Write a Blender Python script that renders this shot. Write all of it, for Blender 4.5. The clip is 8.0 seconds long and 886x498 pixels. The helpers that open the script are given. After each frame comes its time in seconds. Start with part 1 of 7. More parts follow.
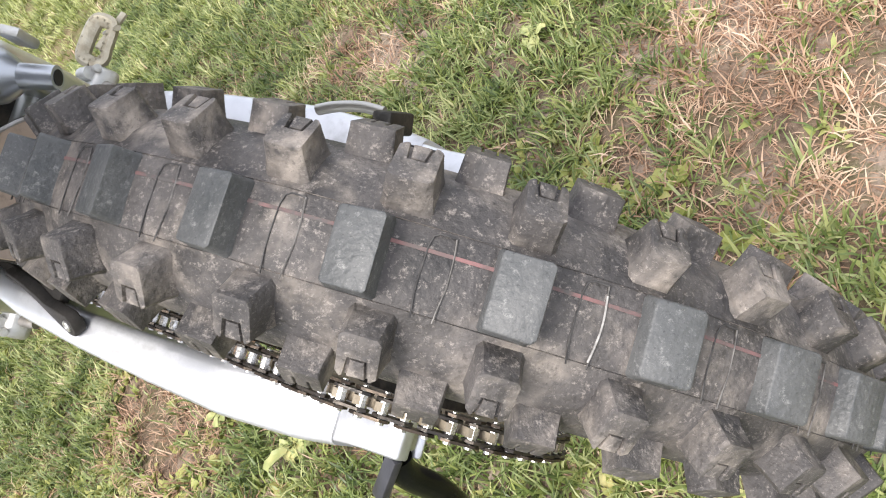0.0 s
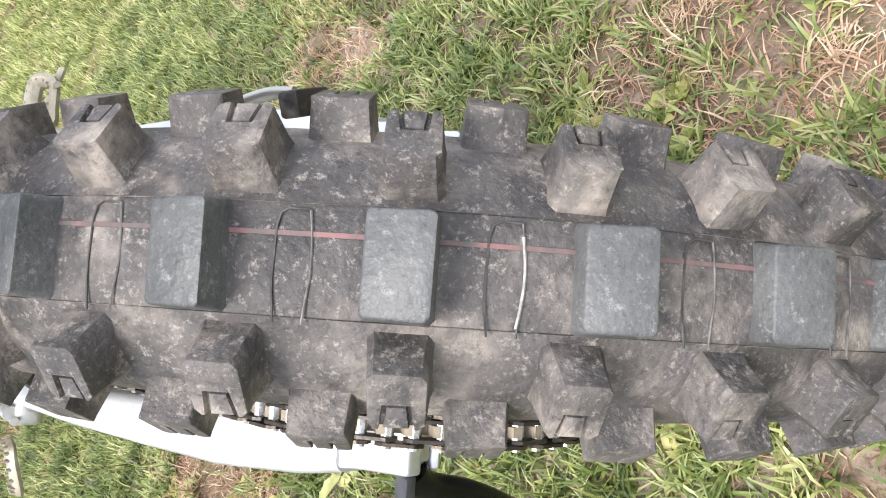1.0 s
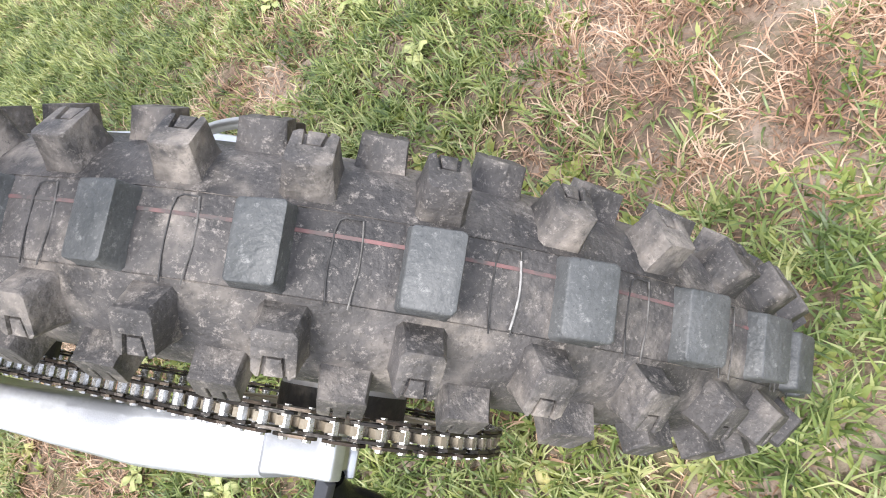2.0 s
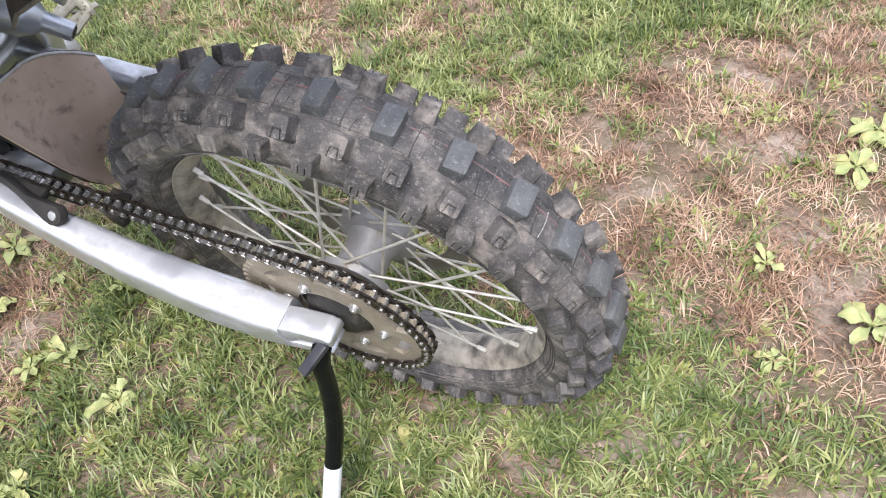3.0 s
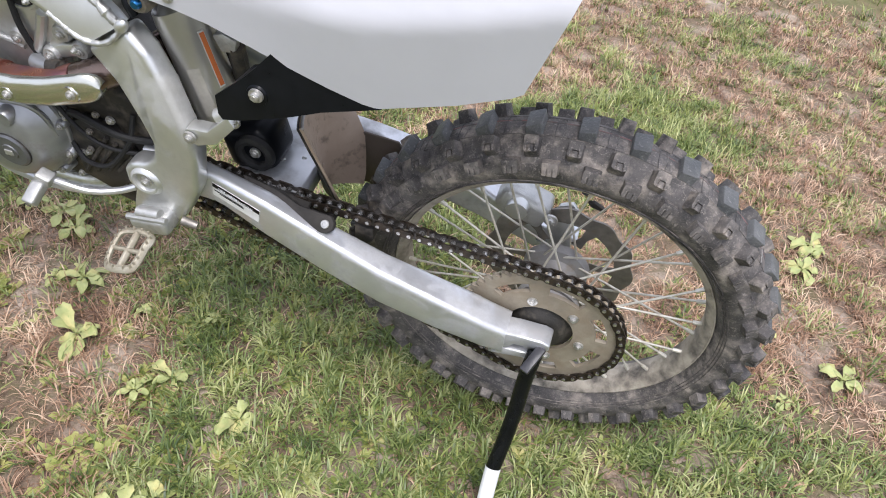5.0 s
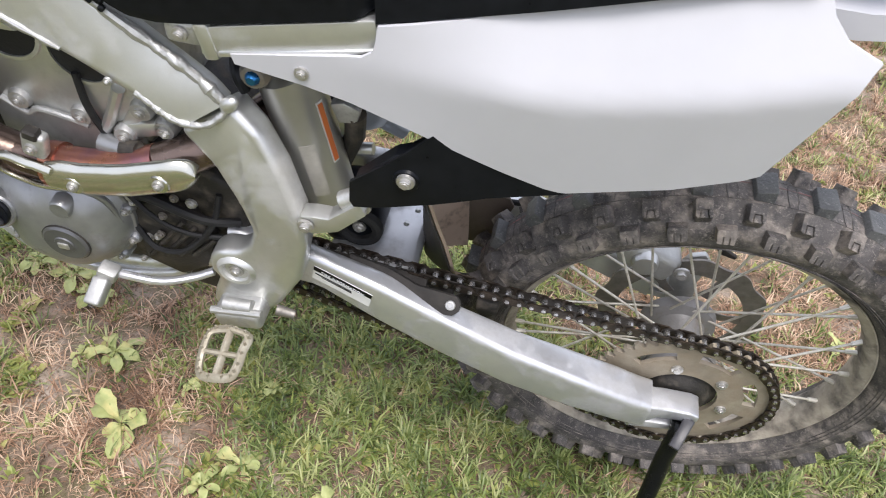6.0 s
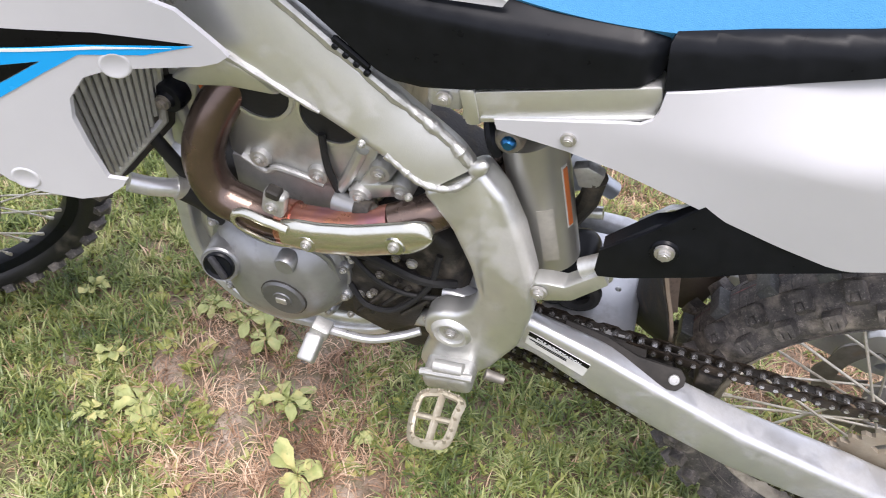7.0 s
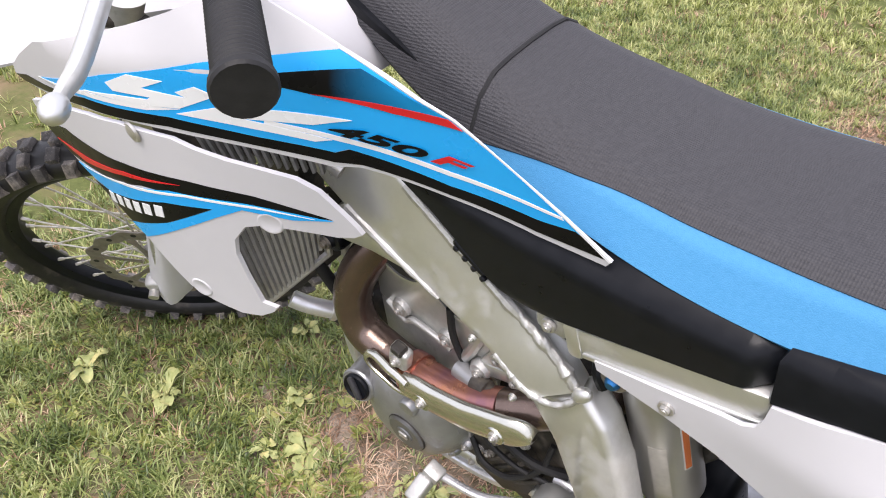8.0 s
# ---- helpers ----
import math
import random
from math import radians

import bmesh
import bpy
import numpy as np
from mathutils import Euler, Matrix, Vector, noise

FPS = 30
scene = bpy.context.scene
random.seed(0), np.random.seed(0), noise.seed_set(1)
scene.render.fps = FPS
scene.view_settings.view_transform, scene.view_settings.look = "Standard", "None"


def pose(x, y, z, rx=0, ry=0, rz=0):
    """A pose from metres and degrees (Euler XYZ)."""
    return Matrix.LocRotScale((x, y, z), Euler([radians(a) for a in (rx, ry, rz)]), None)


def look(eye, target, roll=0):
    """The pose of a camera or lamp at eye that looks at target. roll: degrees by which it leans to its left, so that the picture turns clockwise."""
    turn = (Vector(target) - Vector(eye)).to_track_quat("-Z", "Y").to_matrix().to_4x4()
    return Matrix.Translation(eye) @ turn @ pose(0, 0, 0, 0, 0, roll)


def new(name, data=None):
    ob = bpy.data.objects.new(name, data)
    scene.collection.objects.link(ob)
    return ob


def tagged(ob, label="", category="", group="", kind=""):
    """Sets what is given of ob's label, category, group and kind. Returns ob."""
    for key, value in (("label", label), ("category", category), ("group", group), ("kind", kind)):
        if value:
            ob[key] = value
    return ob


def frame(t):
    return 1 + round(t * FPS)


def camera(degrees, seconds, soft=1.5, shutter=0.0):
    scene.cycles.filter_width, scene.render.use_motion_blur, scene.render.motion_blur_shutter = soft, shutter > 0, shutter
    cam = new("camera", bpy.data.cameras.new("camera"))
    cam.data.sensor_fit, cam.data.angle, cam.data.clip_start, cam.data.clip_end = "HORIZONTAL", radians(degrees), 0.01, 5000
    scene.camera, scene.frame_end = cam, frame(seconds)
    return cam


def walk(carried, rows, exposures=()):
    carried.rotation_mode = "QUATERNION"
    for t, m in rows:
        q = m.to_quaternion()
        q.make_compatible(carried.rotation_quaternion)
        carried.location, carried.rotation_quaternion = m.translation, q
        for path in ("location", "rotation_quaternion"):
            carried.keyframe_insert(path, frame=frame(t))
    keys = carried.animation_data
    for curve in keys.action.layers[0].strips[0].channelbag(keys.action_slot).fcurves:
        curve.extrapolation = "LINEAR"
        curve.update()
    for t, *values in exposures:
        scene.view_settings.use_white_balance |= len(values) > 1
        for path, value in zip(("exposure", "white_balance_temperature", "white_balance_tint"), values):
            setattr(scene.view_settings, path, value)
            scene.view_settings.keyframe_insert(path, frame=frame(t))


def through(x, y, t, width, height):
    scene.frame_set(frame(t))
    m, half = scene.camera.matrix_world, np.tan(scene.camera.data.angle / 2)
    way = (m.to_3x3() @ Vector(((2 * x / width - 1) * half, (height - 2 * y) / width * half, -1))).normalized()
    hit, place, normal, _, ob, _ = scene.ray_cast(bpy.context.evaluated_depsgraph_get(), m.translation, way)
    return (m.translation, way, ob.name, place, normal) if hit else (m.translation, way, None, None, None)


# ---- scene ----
LEAN = 10.2                                   # the motorcycle leans on its stand, to its left
BIKE = pose(0, 0, 0.345, LEAN, 0, 0)          # origin: rear axle; x to the rear, y to its right, z up
cam = camera(61.1, 8.0, soft=1.0, shutter=0.08)
ROWS = [
    (0.0, 0.4224, -0.0170, 0.4761, 81.47, -46.98, -67.19),
    (0.5, 0.4080, 0.0001, 0.3931, 81.20, -43.66, -78.15),
    (1.0, 0.4175, -0.0083, 0.3763, 83.85, -43.11, -82.01),
    (1.2, 0.4176, -0.0152, 0.3643, 84.19, -43.32, -82.68),
    (2.3, 0.4200, -0.0852, 0.5472, 66.10, -58.59, -56.15),
    (2.5, 0.4124, -0.1444, 0.6136, 59.34, -62.29, -45.65),
    (3.0, 0.4364, -0.3399, 0.8006, 41.79, -57.32, -22.24),
    (3.5, 0.4522, -0.5213, 0.9115, 32.02, -53.01, -11.02),
    (4.0, 0.3104, -0.7167, 0.9568, 17.12, -52.61, 1.58),
    (4.5, 0.1785, -0.8270, 0.9927, 12.20, -50.10, 6.04),
    (4.7, 0.0882, -0.8112, 0.9795, 13.61, -49.43, 5.45),
    (5.8, -0.2060, -0.6501, 0.9163, 6.52, -51.95, 7.66),
    (6.0, -0.2977, -0.6462, 0.9126, 5.46, -51.13, 7.57),
    (6.5, -0.4149, -0.6405, 0.8585, 6.54, -49.67, 6.34),
    (7.0, -0.4491, -0.6411, 0.8965, 17.19, -48.42, 0.47),
    (7.5, -0.4274, -0.5564, 0.9260, 35.49, -46.42, -7.70),
    (7.7, -0.3945, -0.5120, 0.9681, 41.82, -45.61, -9.03),
    (8.0, -0.3751, -0.4571, 0.9898, 46.49, -44.70, -8.05),
]
EXPOSURES = [(0.0, 0.94, 6550, 11), (0.5, 1.10, 6450, 11), (1.2, 1.14, 6400, 11), (2.5, 0.92, 6150, 11), (3.0, 0.78, 6100, 14), (3.5, 0.66, 5950, 15), (4.5, 0.58, 6050, 14), (6.0, 0.58, 6350, 13), (6.5, 0.67, 6350, 15), (7.0, 0.78, 6400, 16), (7.5, 0.78, 6480, 15), (8.0, 0.69, 6560, 17)]
walk(cam, [(t, BIKE @ pose(x, y, z, 90 + pitch, 0, yaw) @ pose(0, 0, 0, 0, 0, roll)) for t, x, y, z, yaw, pitch, roll in ROWS], EXPOSURES)

# ---- light: a bright overcast sky ----
world = bpy.data.worlds.new("sky")
scene.world = world
world.use_nodes = True
sky = world.node_tree.nodes.new("ShaderNodeTexSky")
sky.sky_type = 'NISHITA'
sky.sun_disc = False
sky.sun_elevation, sky.sun_rotation = radians(64.6), radians(161.6)
sky.air_density, sky.dust_density, sky.ozone_density = 1.0, 5.0, 1.0
background = world.node_tree.nodes["Background"]
cloud = world.node_tree.nodes.new("ShaderNodeMix")       # high thin cloud takes most of the blue out of the sky
cloud.data_type = 'RGBA'
cloud.inputs[0].default_value = 0.72
cloud.inputs[7].default_value = (6.5, 6.75, 7.5, 1)
world.node_tree.links.new(sky.outputs[0], cloud.inputs[6])
world.node_tree.links.new(cloud.outputs[2], background.inputs[0])
background.inputs[1].default_value = 0.145
sun_data = bpy.data.lights.new("sun", 'SUN')
sun_data.energy, sun_data.angle, sun_data.color = 2.1, radians(26), (1.0, 0.97, 0.93)
sun = new("sun", sun_data)
sun.matrix_world = look((0.9, -2.7, 6.0), (0, 0, 0))

# ---- materials ----
def material(name, base, second=None, scale=30.0, rough=0.5, metal=0.0, bump=0.1, bump_scale=300.0,
             dirt=None, dirt_amount=0.4, dirt_scale=12.0, spread=0.12, rough_spread=0.12, detail=5.0, spec=0.5, dirt_mask=0.0):
    """Two scales of colour, an own random shift for each piece, dirt in uneven patches, fine relief."""
    m = bpy.data.materials.new(name)
    m.use_nodes = True
    nt = m.node_tree
    shader = nt.nodes["Principled BSDF"]

    def node(kind, **values):
        n = nt.nodes.new(kind)
        for key, value in values.items():
            n.inputs[key].default_value = value
        return n

    tc, info, shift = node("ShaderNodeTexCoord"), node("ShaderNodeObjectInfo"), node("ShaderNodeVectorMath")
    scaled = node("ShaderNodeVectorMath")
    scaled.operation = 'SCALE'
    scaled.inputs[0].default_value = (7.3, 3.1, 5.7)
    nt.links.new(info.outputs["Random"], scaled.inputs["Scale"])
    nt.links.new(tc.outputs["Object"], shift.inputs[0])
    nt.links.new(scaled.outputs[0], shift.inputs[1])

    def noise_of(size, depth, low, high):
        n = node("ShaderNodeTexNoise", Scale=size, Detail=depth, Roughness=0.6)
        nt.links.new(shift.outputs[0], n.inputs["Vector"])
        r = node("ShaderNodeMapRange")
        for k, v in zip((1, 2, 3, 4), (low, high, 0.0, 1.0)):
            r.inputs[k].default_value = v
        nt.links.new(n.outputs[0], r.inputs[0])
        return r.outputs[0]

    def mixed(a, b, factor):
        n = nt.nodes.new("ShaderNodeMix")
        n.data_type = 'RGBA'
        for slot, value in ((6, a), (7, b)):
            if isinstance(value, tuple):
                n.inputs[slot].default_value = (*value, 1)
            else:
                nt.links.new(value, n.inputs[slot])
        nt.links.new(factor, n.inputs[0])
        return n.outputs[2]

    shader.inputs["Specular IOR Level"].default_value = spec
    second = second or tuple(max(0.0, c * (1 - 2 * spread)) for c in base)
    grain = noise_of(scale, detail, 0.3, 0.7)
    colour = mixed(base, second, grain)
    rough_in = node("ShaderNodeMapRange")
    for k, v in zip((1, 2, 3, 4), (0.0, 1.0, rough - rough_spread / 2, rough + rough_spread / 2)):
        rough_in.inputs[k].default_value = v
    nt.links.new(grain, rough_in.inputs[0])
    rough_out = rough_in.outputs[0]
    if dirt:
        edge = 0.5 + (0.5 - dirt_amount) * 0.5
        patches = noise_of(dirt_scale, 8.0, edge - 0.08, edge + 0.14)
        if dirt_mask:
            masked = node("ShaderNodeMath")
            masked.operation = 'MULTIPLY'
            nt.links.new(patches, masked.inputs[0])
            nt.links.new(noise_of(dirt_mask, 4.0, 0.46, 0.66), masked.inputs[1])
            patches = masked.outputs[0]
        colour = mixed(colour, dirt, patches)
        more = node("ShaderNodeMath")
        more.operation = 'MULTIPLY_ADD'
        nt.links.new(patches, more.inputs[0])
        more.inputs[1].default_value = max(0.0, 0.85 - rough)
        nt.links.new(rough_out, more.inputs[2])
        rough_out = more.outputs[0]
        if metal:
            less = node("ShaderNodeMath")
            less.operation = 'MULTIPLY_ADD'
            nt.links.new(patches, less.inputs[0])
            less.inputs[1].default_value, less.inputs[2].default_value = -metal * 0.9, metal
            nt.links.new(less.outputs[0], shader.inputs["Metallic"])
    if metal and not dirt:
        shader.inputs["Metallic"].default_value = metal
    nt.links.new(colour, shader.inputs["Base Color"])
    nt.links.new(rough_out, shader.inputs["Roughness"])
    if bump:
        fine = node("ShaderNodeTexNoise", Scale=bump_scale, Detail=4.0)
        nt.links.new(shift.outputs[0], fine.inputs["Vector"])
        b = node("ShaderNodeBump", Strength=bump, Distance=0.002)
        nt.links.new(fine.outputs[0], b.inputs["Height"])
        nt.links.new(b.outputs[0], shader.inputs["Normal"])
    return m


def speckle(m, scale, low, high, colour, amount=1.0, rough=0.6):
    """Lay small specks or streaks of another colour over a material."""
    nt = m.node_tree
    shader = nt.nodes["Principled BSDF"]
    old = shader.inputs["Base Color"].links[0].from_socket
    tc = nt.nodes.new("ShaderNodeTexCoord")
    n, span, mix = nt.nodes.new("ShaderNodeTexNoise"), nt.nodes.new("ShaderNodeMapRange"), nt.nodes.new("ShaderNodeMix")
    n.inputs["Scale"].default_value, n.inputs["Detail"].default_value, n.inputs["Roughness"].default_value = scale, 6.0, rough
    span.inputs[1].default_value, span.inputs[2].default_value, span.inputs[4].default_value = low, high, amount
    mix.data_type = 'RGBA'
    mix.inputs[7].default_value = (*colour, 1)
    for a, b in ((tc.outputs["Object"], n.inputs["Vector"]), (n.outputs[0], span.inputs[0]), (span.outputs[0], mix.inputs[0]), (old, mix.inputs[6]), (mix.outputs[2], shader.inputs["Base Color"])):
        nt.links.new(a, b)
    return m


MUD = (0.27, 0.22, 0.16)
RUBBER = material("dusty_rubber", (0.024, 0.0228, 0.0228), (0.122, 0.111, 0.104), scale=26, rough=0.64, bump=0.6, bump_scale=300, dirt=(0.35, 0.305, 0.26), dirt_amount=0.56, dirt_scale=46, dirt_mask=22.0, detail=12.0, spec=0.45)
RUBBER_WORN = material("worn_rubber", (0.056, 0.060, 0.061), (0.118, 0.119, 0.116), scale=34, rough=0.48, bump=0.45, bump_scale=300, detail=12.0, spec=0.45)
speckle(RUBBER, 130, 0.55, 0.66, (0.42, 0.37, 0.325), 0.55, rough=0.85)
speckle(RUBBER, 95, 0.57, 0.68, (0.026, 0.025, 0.024), 0.6, rough=0.8)
speckle(RUBBER_WORN, 150, 0.57, 0.66, (0.36, 0.355, 0.335), 0.5, rough=0.85)
speckle(RUBBER_WORN, 110, 0.60, 0.70, (0.035, 0.035, 0.036), 0.6, rough=0.8)
speckle(RUBBER, 520, 0.55, 0.66, (0.36, 0.325, 0.295), 0.3, rough=0.75)
speckle(RUBBER, 330, 0.58, 0.68, (0.014, 0.013, 0.013), 0.6, rough=0.8)
speckle(RUBBER_WORN, 380, 0.58, 0.68, (0.018, 0.018, 0.019), 0.7, rough=0.8)
speckle(RUBBER_WORN, 560, 0.57, 0.68, (0.32, 0.32, 0.305), 0.35, rough=0.75)
RUBBER_DARK = material("clean_rubber", (0.012, 0.012, 0.013), (0.022, 0.022, 0.022), scale=60, rough=0.6, bump=0.2, spec=0.3)
SIDEWALL = material("black_sidewall", (0.012, 0.012, 0.013), (0.022, 0.021, 0.02), scale=40, rough=0.4, bump=0.15, dirt=(0.12, 0.105, 0.08), dirt_amount=0.2, dirt_scale=14, spec=0.4)
RED_LINE = material("faded_red_paint", (0.33, 0.135, 0.13), (0.18, 0.10, 0.095), scale=60, rough=0.7, bump=0.2, dirt=(0.10, 0.092, 0.086), dirt_amount=0.60, dirt_scale=45)
SCUFF = material("white_scuff", (0.46, 0.44, 0.41), (0.10, 0.095, 0.09), scale=160, rough=0.7, bump=0.1, detail=6.0)
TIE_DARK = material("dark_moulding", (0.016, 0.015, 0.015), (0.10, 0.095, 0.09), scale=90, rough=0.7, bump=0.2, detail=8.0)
TIE_PALE = material("pale_flecked_moulding", (0.24, 0.225, 0.205), (0.03, 0.028, 0.027), scale=120, rough=0.7, bump=0.1, detail=6.0)
ALU = material("satin_aluminium", (0.70, 0.705, 0.685), (0.58, 0.585, 0.565), scale=16, rough=0.40, metal=0.86, bump=0.05, bump_scale=700, dirt=(0.36, 0.35, 0.32), dirt_amount=0.26, dirt_scale=9, detail=12.0)
ALU_ARM = material("brushed_silver_arm", (0.70, 0.71, 0.73), (0.56, 0.57, 0.59), scale=14, rough=0.33, metal=0.72, bump=0.08, bump_scale=600, dirt=(0.30, 0.295, 0.285), dirt_amount=0.34, dirt_scale=13, detail=10.0)
CAST = material("cast_aluminium", (0.58, 0.58, 0.56), (0.43, 0.43, 0.415), scale=40, rough=0.42, metal=0.72, bump=0.35, bump_scale=900, dirt=(0.20, 0.18, 0.155), dirt_amount=0.25, dirt_scale=28)
speckle(ALU_ARM, 8, 0.56, 0.74, (0.32, 0.32, 0.31), 0.6, rough=0.7)
speckle(ALU, 11, 0.56, 0.76, (0.28, 0.28, 0.255), 0.55, rough=0.7)
CASE = material("grey_engine_cover", (0.27, 0.275, 0.28), (0.34, 0.345, 0.35), scale=40, rough=0.34, metal=0.65, bump=0.14, bump_scale=900, dirt=(0.17, 0.155, 0.13), dirt_amount=0.2, dirt_scale=30)
WELD = material("weld_bead", (0.58, 0.58, 0.56), (0.44, 0.44, 0.425), scale=120, rough=0.50, metal=0.86, bump=0.3, bump_scale=260)
STEEL = material("zinc_steel", (0.58, 0.57, 0.54), (0.44, 0.43, 0.41), scale=80, rough=0.32, metal=0.7, bump=0.08)
DULL = material("dull_steel", (0.30, 0.28, 0.25), (0.2, 0.185, 0.165), scale=60, rough=0.5, metal=0.7, bump=0.3, dirt=MUD, dirt_amount=0.3, dirt_scale=50)
RIM = material("muddy_silver_rim", (0.50, 0.45, 0.37), (0.33, 0.29, 0.235), scale=40, rough=0.6, metal=0.15, bump=0.3, dirt=(0.075, 0.067, 0.058), dirt_amount=0.44, dirt_scale=22, detail=9.0)
SPOKE = material("spoke_steel", (0.72, 0.70, 0.63), (0.52, 0.48, 0.40), scale=60, rough=0.4, metal=0.4, bump=0.1, dirt=(0.42, 0.36, 0.27), dirt_amount=0.3, dirt_scale=40)
HUB = material("grey_hub", (0.36, 0.35, 0.345), (0.28, 0.27, 0.26), scale=40, rough=0.5, metal=0.3, bump=0.2, dirt=MUD, dirt_amount=0.25, dirt_scale=30)
SPROCKET = material("muddy_sprocket", (0.38, 0.33, 0.25), (0.24, 0.205, 0.155), scale=30, rough=0.6, metal=0.2, bump=0.3, dirt=(0.27, 0.22, 0.155), dirt_amount=0.45, dirt_scale=26, detail=8.0)
CHAIN = material("oily_chain", (0.014, 0.0135, 0.013), (0.075, 0.062, 0.05), scale=45, rough=0.34, metal=0.5, bump=0.2)
CHAIN_PIN = material("bright_chain_pin", (0.62, 0.61, 0.595), (0.30, 0.29, 0.275), scale=200, rough=0.26, metal=0.85, bump=0.1)
BLACK = material("black_plastic", (0.0048, 0.0056, 0.0075), (0.008, 0.009, 0.0115), scale=60, rough=0.33, bump=0.05, bump_scale=1500, spec=0.17)
BLACK_DIRTY = material("dirty_black_metal", (0.020, 0.019, 0.017), (0.045, 0.040, 0.035), scale=30, rough=0.55, metal=0.1, bump=0.3, dirt=(0.13, 0.11, 0.085), dirt_amount=0.33, dirt_scale=34, spec=0.35)
FLAP = material("muddy_flap", (0.40, 0.31, 0.235), (0.30, 0.225, 0.168), scale=14, rough=0.6, bump=0.2, dirt=(0.09, 0.075, 0.06), dirt_amount=0.25, dirt_scale=40)
LINING = material("mud_stained_lining", (0.085, 0.066, 0.052), (0.13, 0.105, 0.085), scale=12, rough=0.7, bump=0.3, dirt=(0.16, 0.13, 0.10), dirt_amount=0.3, dirt_scale=30)
WHITE = material("white_plastic", (0.56, 0.56, 0.582), (0.535, 0.535, 0.557), scale=12, rough=0.46, bump=0.02, bump_scale=900, rough_spread=0.06, spec=0.35)
BLUE = material("cyan_blue_vinyl", (0.004, 0.36, 0.83), (0.005, 0.38, 0.86), scale=10, rough=0.26, bump=0.0)
BLUE_SEAT = material("blue_seat_cover", (0.048, 0.225, 0.43), (0.062, 0.25, 0.47), scale=260, rough=0.62, bump=0.3, bump_scale=1100, spec=0.25)
DECAL_BLACK = material("black_vinyl", (0.004, 0.004, 0.005), (0.007, 0.007, 0.008), scale=20, rough=0.3, bump=0.0, spec=0.12)
RED = material("red_vinyl", (0.62, 0.012, 0.02), (0.55, 0.015, 0.02), scale=20, rough=0.3, bump=0.0)
DECAL_WHITE = material("white_vinyl", (0.80, 0.82, 0.84), (0.77, 0.79, 0.81), scale=20, rough=0.28, bump=0.0)
DULL_PEG = material("muddy_cast_peg", (0.42, 0.39, 0.31), (0.28, 0.25, 0.18), scale=60, rough=0.5, metal=0.4, bump=0.3, dirt=MUD, dirt_amount=0.3, dirt_scale=50)
STAND_BLACK = material("gloss_black_paint", (0.004, 0.0045, 0.005), (0.007, 0.0075, 0.008), scale=60, rough=0.22, bump=0.03, spec=0.2)
BLACK_PLATE = material("worn_black_plate", (0.022, 0.022, 0.026), (0.05, 0.05, 0.055), scale=50, rough=0.35, bump=0.1, spec=0.4)
PRINT = material("worn_pale_print", (0.50, 0.50, 0.48), (0.10, 0.10, 0.10), scale=120, rough=0.5, bump=0.1, detail=8.0)
SHOCK = material("satin_grey_shock", (0.47, 0.46, 0.425), (0.41, 0.40, 0.37), scale=14, rough=0.36, metal=0.75, bump=0.05, bump_scale=900)
SLIDER = material("dusty_nylon", (0.030, 0.028, 0.026), (0.055, 0.050, 0.045), scale=50, rough=0.7, bump=0.2, spec=0.2)
RADIATOR = material("radiator_grey", (0.36, 0.355, 0.34), (0.27, 0.265, 0.25), scale=60, rough=0.5, metal=0.2, bump=0.1)
PIPE = material("heat_tinted_pipe", (0.085, 0.060, 0.052), (0.235, 0.175, 0.145), scale=8, rough=0.25, metal=0.85, bump=0.1)
PIPE_HOT = material("bronze_heat_tint", (0.52, 0.23, 0.12), (0.26, 0.13, 0.17), scale=22, rough=0.3, metal=0.8, bump=0.06)
SHIELD = material("polished_heat_shield", (0.66, 0.66, 0.60), (0.58, 0.57, 0.49), scale=10, rough=0.2, metal=0.95, bump=0.04)
ORANGE = material("orange_label", (0.62, 0.17, 0.04), (0.55, 0.14, 0.04), scale=40, rough=0.4, bump=0.0)
ORANGE_PAINT = material("orange_paint", (0.70, 0.22, 0.05), (0.6, 0.18, 0.05), scale=60, rough=0.45, bump=0.1)
PAPER = material("pale_label", (0.62, 0.62, 0.58), (0.55, 0.55, 0.52), scale=60, rough=0.5, bump=0.0)
SHOCK_PLATE = material("beige_metal_plate", (0.46, 0.44, 0.39), (0.38, 0.36, 0.32), scale=80, rough=0.4, metal=0.3, bump=0.05)
TAIL_PIPE = material("pale_blued_steel", (0.50, 0.53, 0.57), (0.38, 0.40, 0.43), scale=20, rough=0.34, metal=0.6, bump=0.05)
PLUG = material("dark_grey_plug", (0.13, 0.132, 0.138), (0.18, 0.182, 0.188), scale=50, rough=0.34, metal=0.6, bump=0.1, bump_scale=900)
CHAIN_RUST = material("rusty_bronze_links", (0.085, 0.063, 0.044), (0.022, 0.018, 0.016), scale=90, rough=0.38, metal=0.65, bump=0.2, detail=8.0)
BLUE_BOLT = material("blue_anodised", (0.03, 0.16, 0.40), (0.04, 0.2, 0.45), scale=80, rough=0.3, metal=0.9, bump=0.0)
WHITE_PAINT = material("white_paint", (0.76, 0.76, 0.74), (0.66, 0.66, 0.64), scale=60, rough=0.45, bump=0.1)


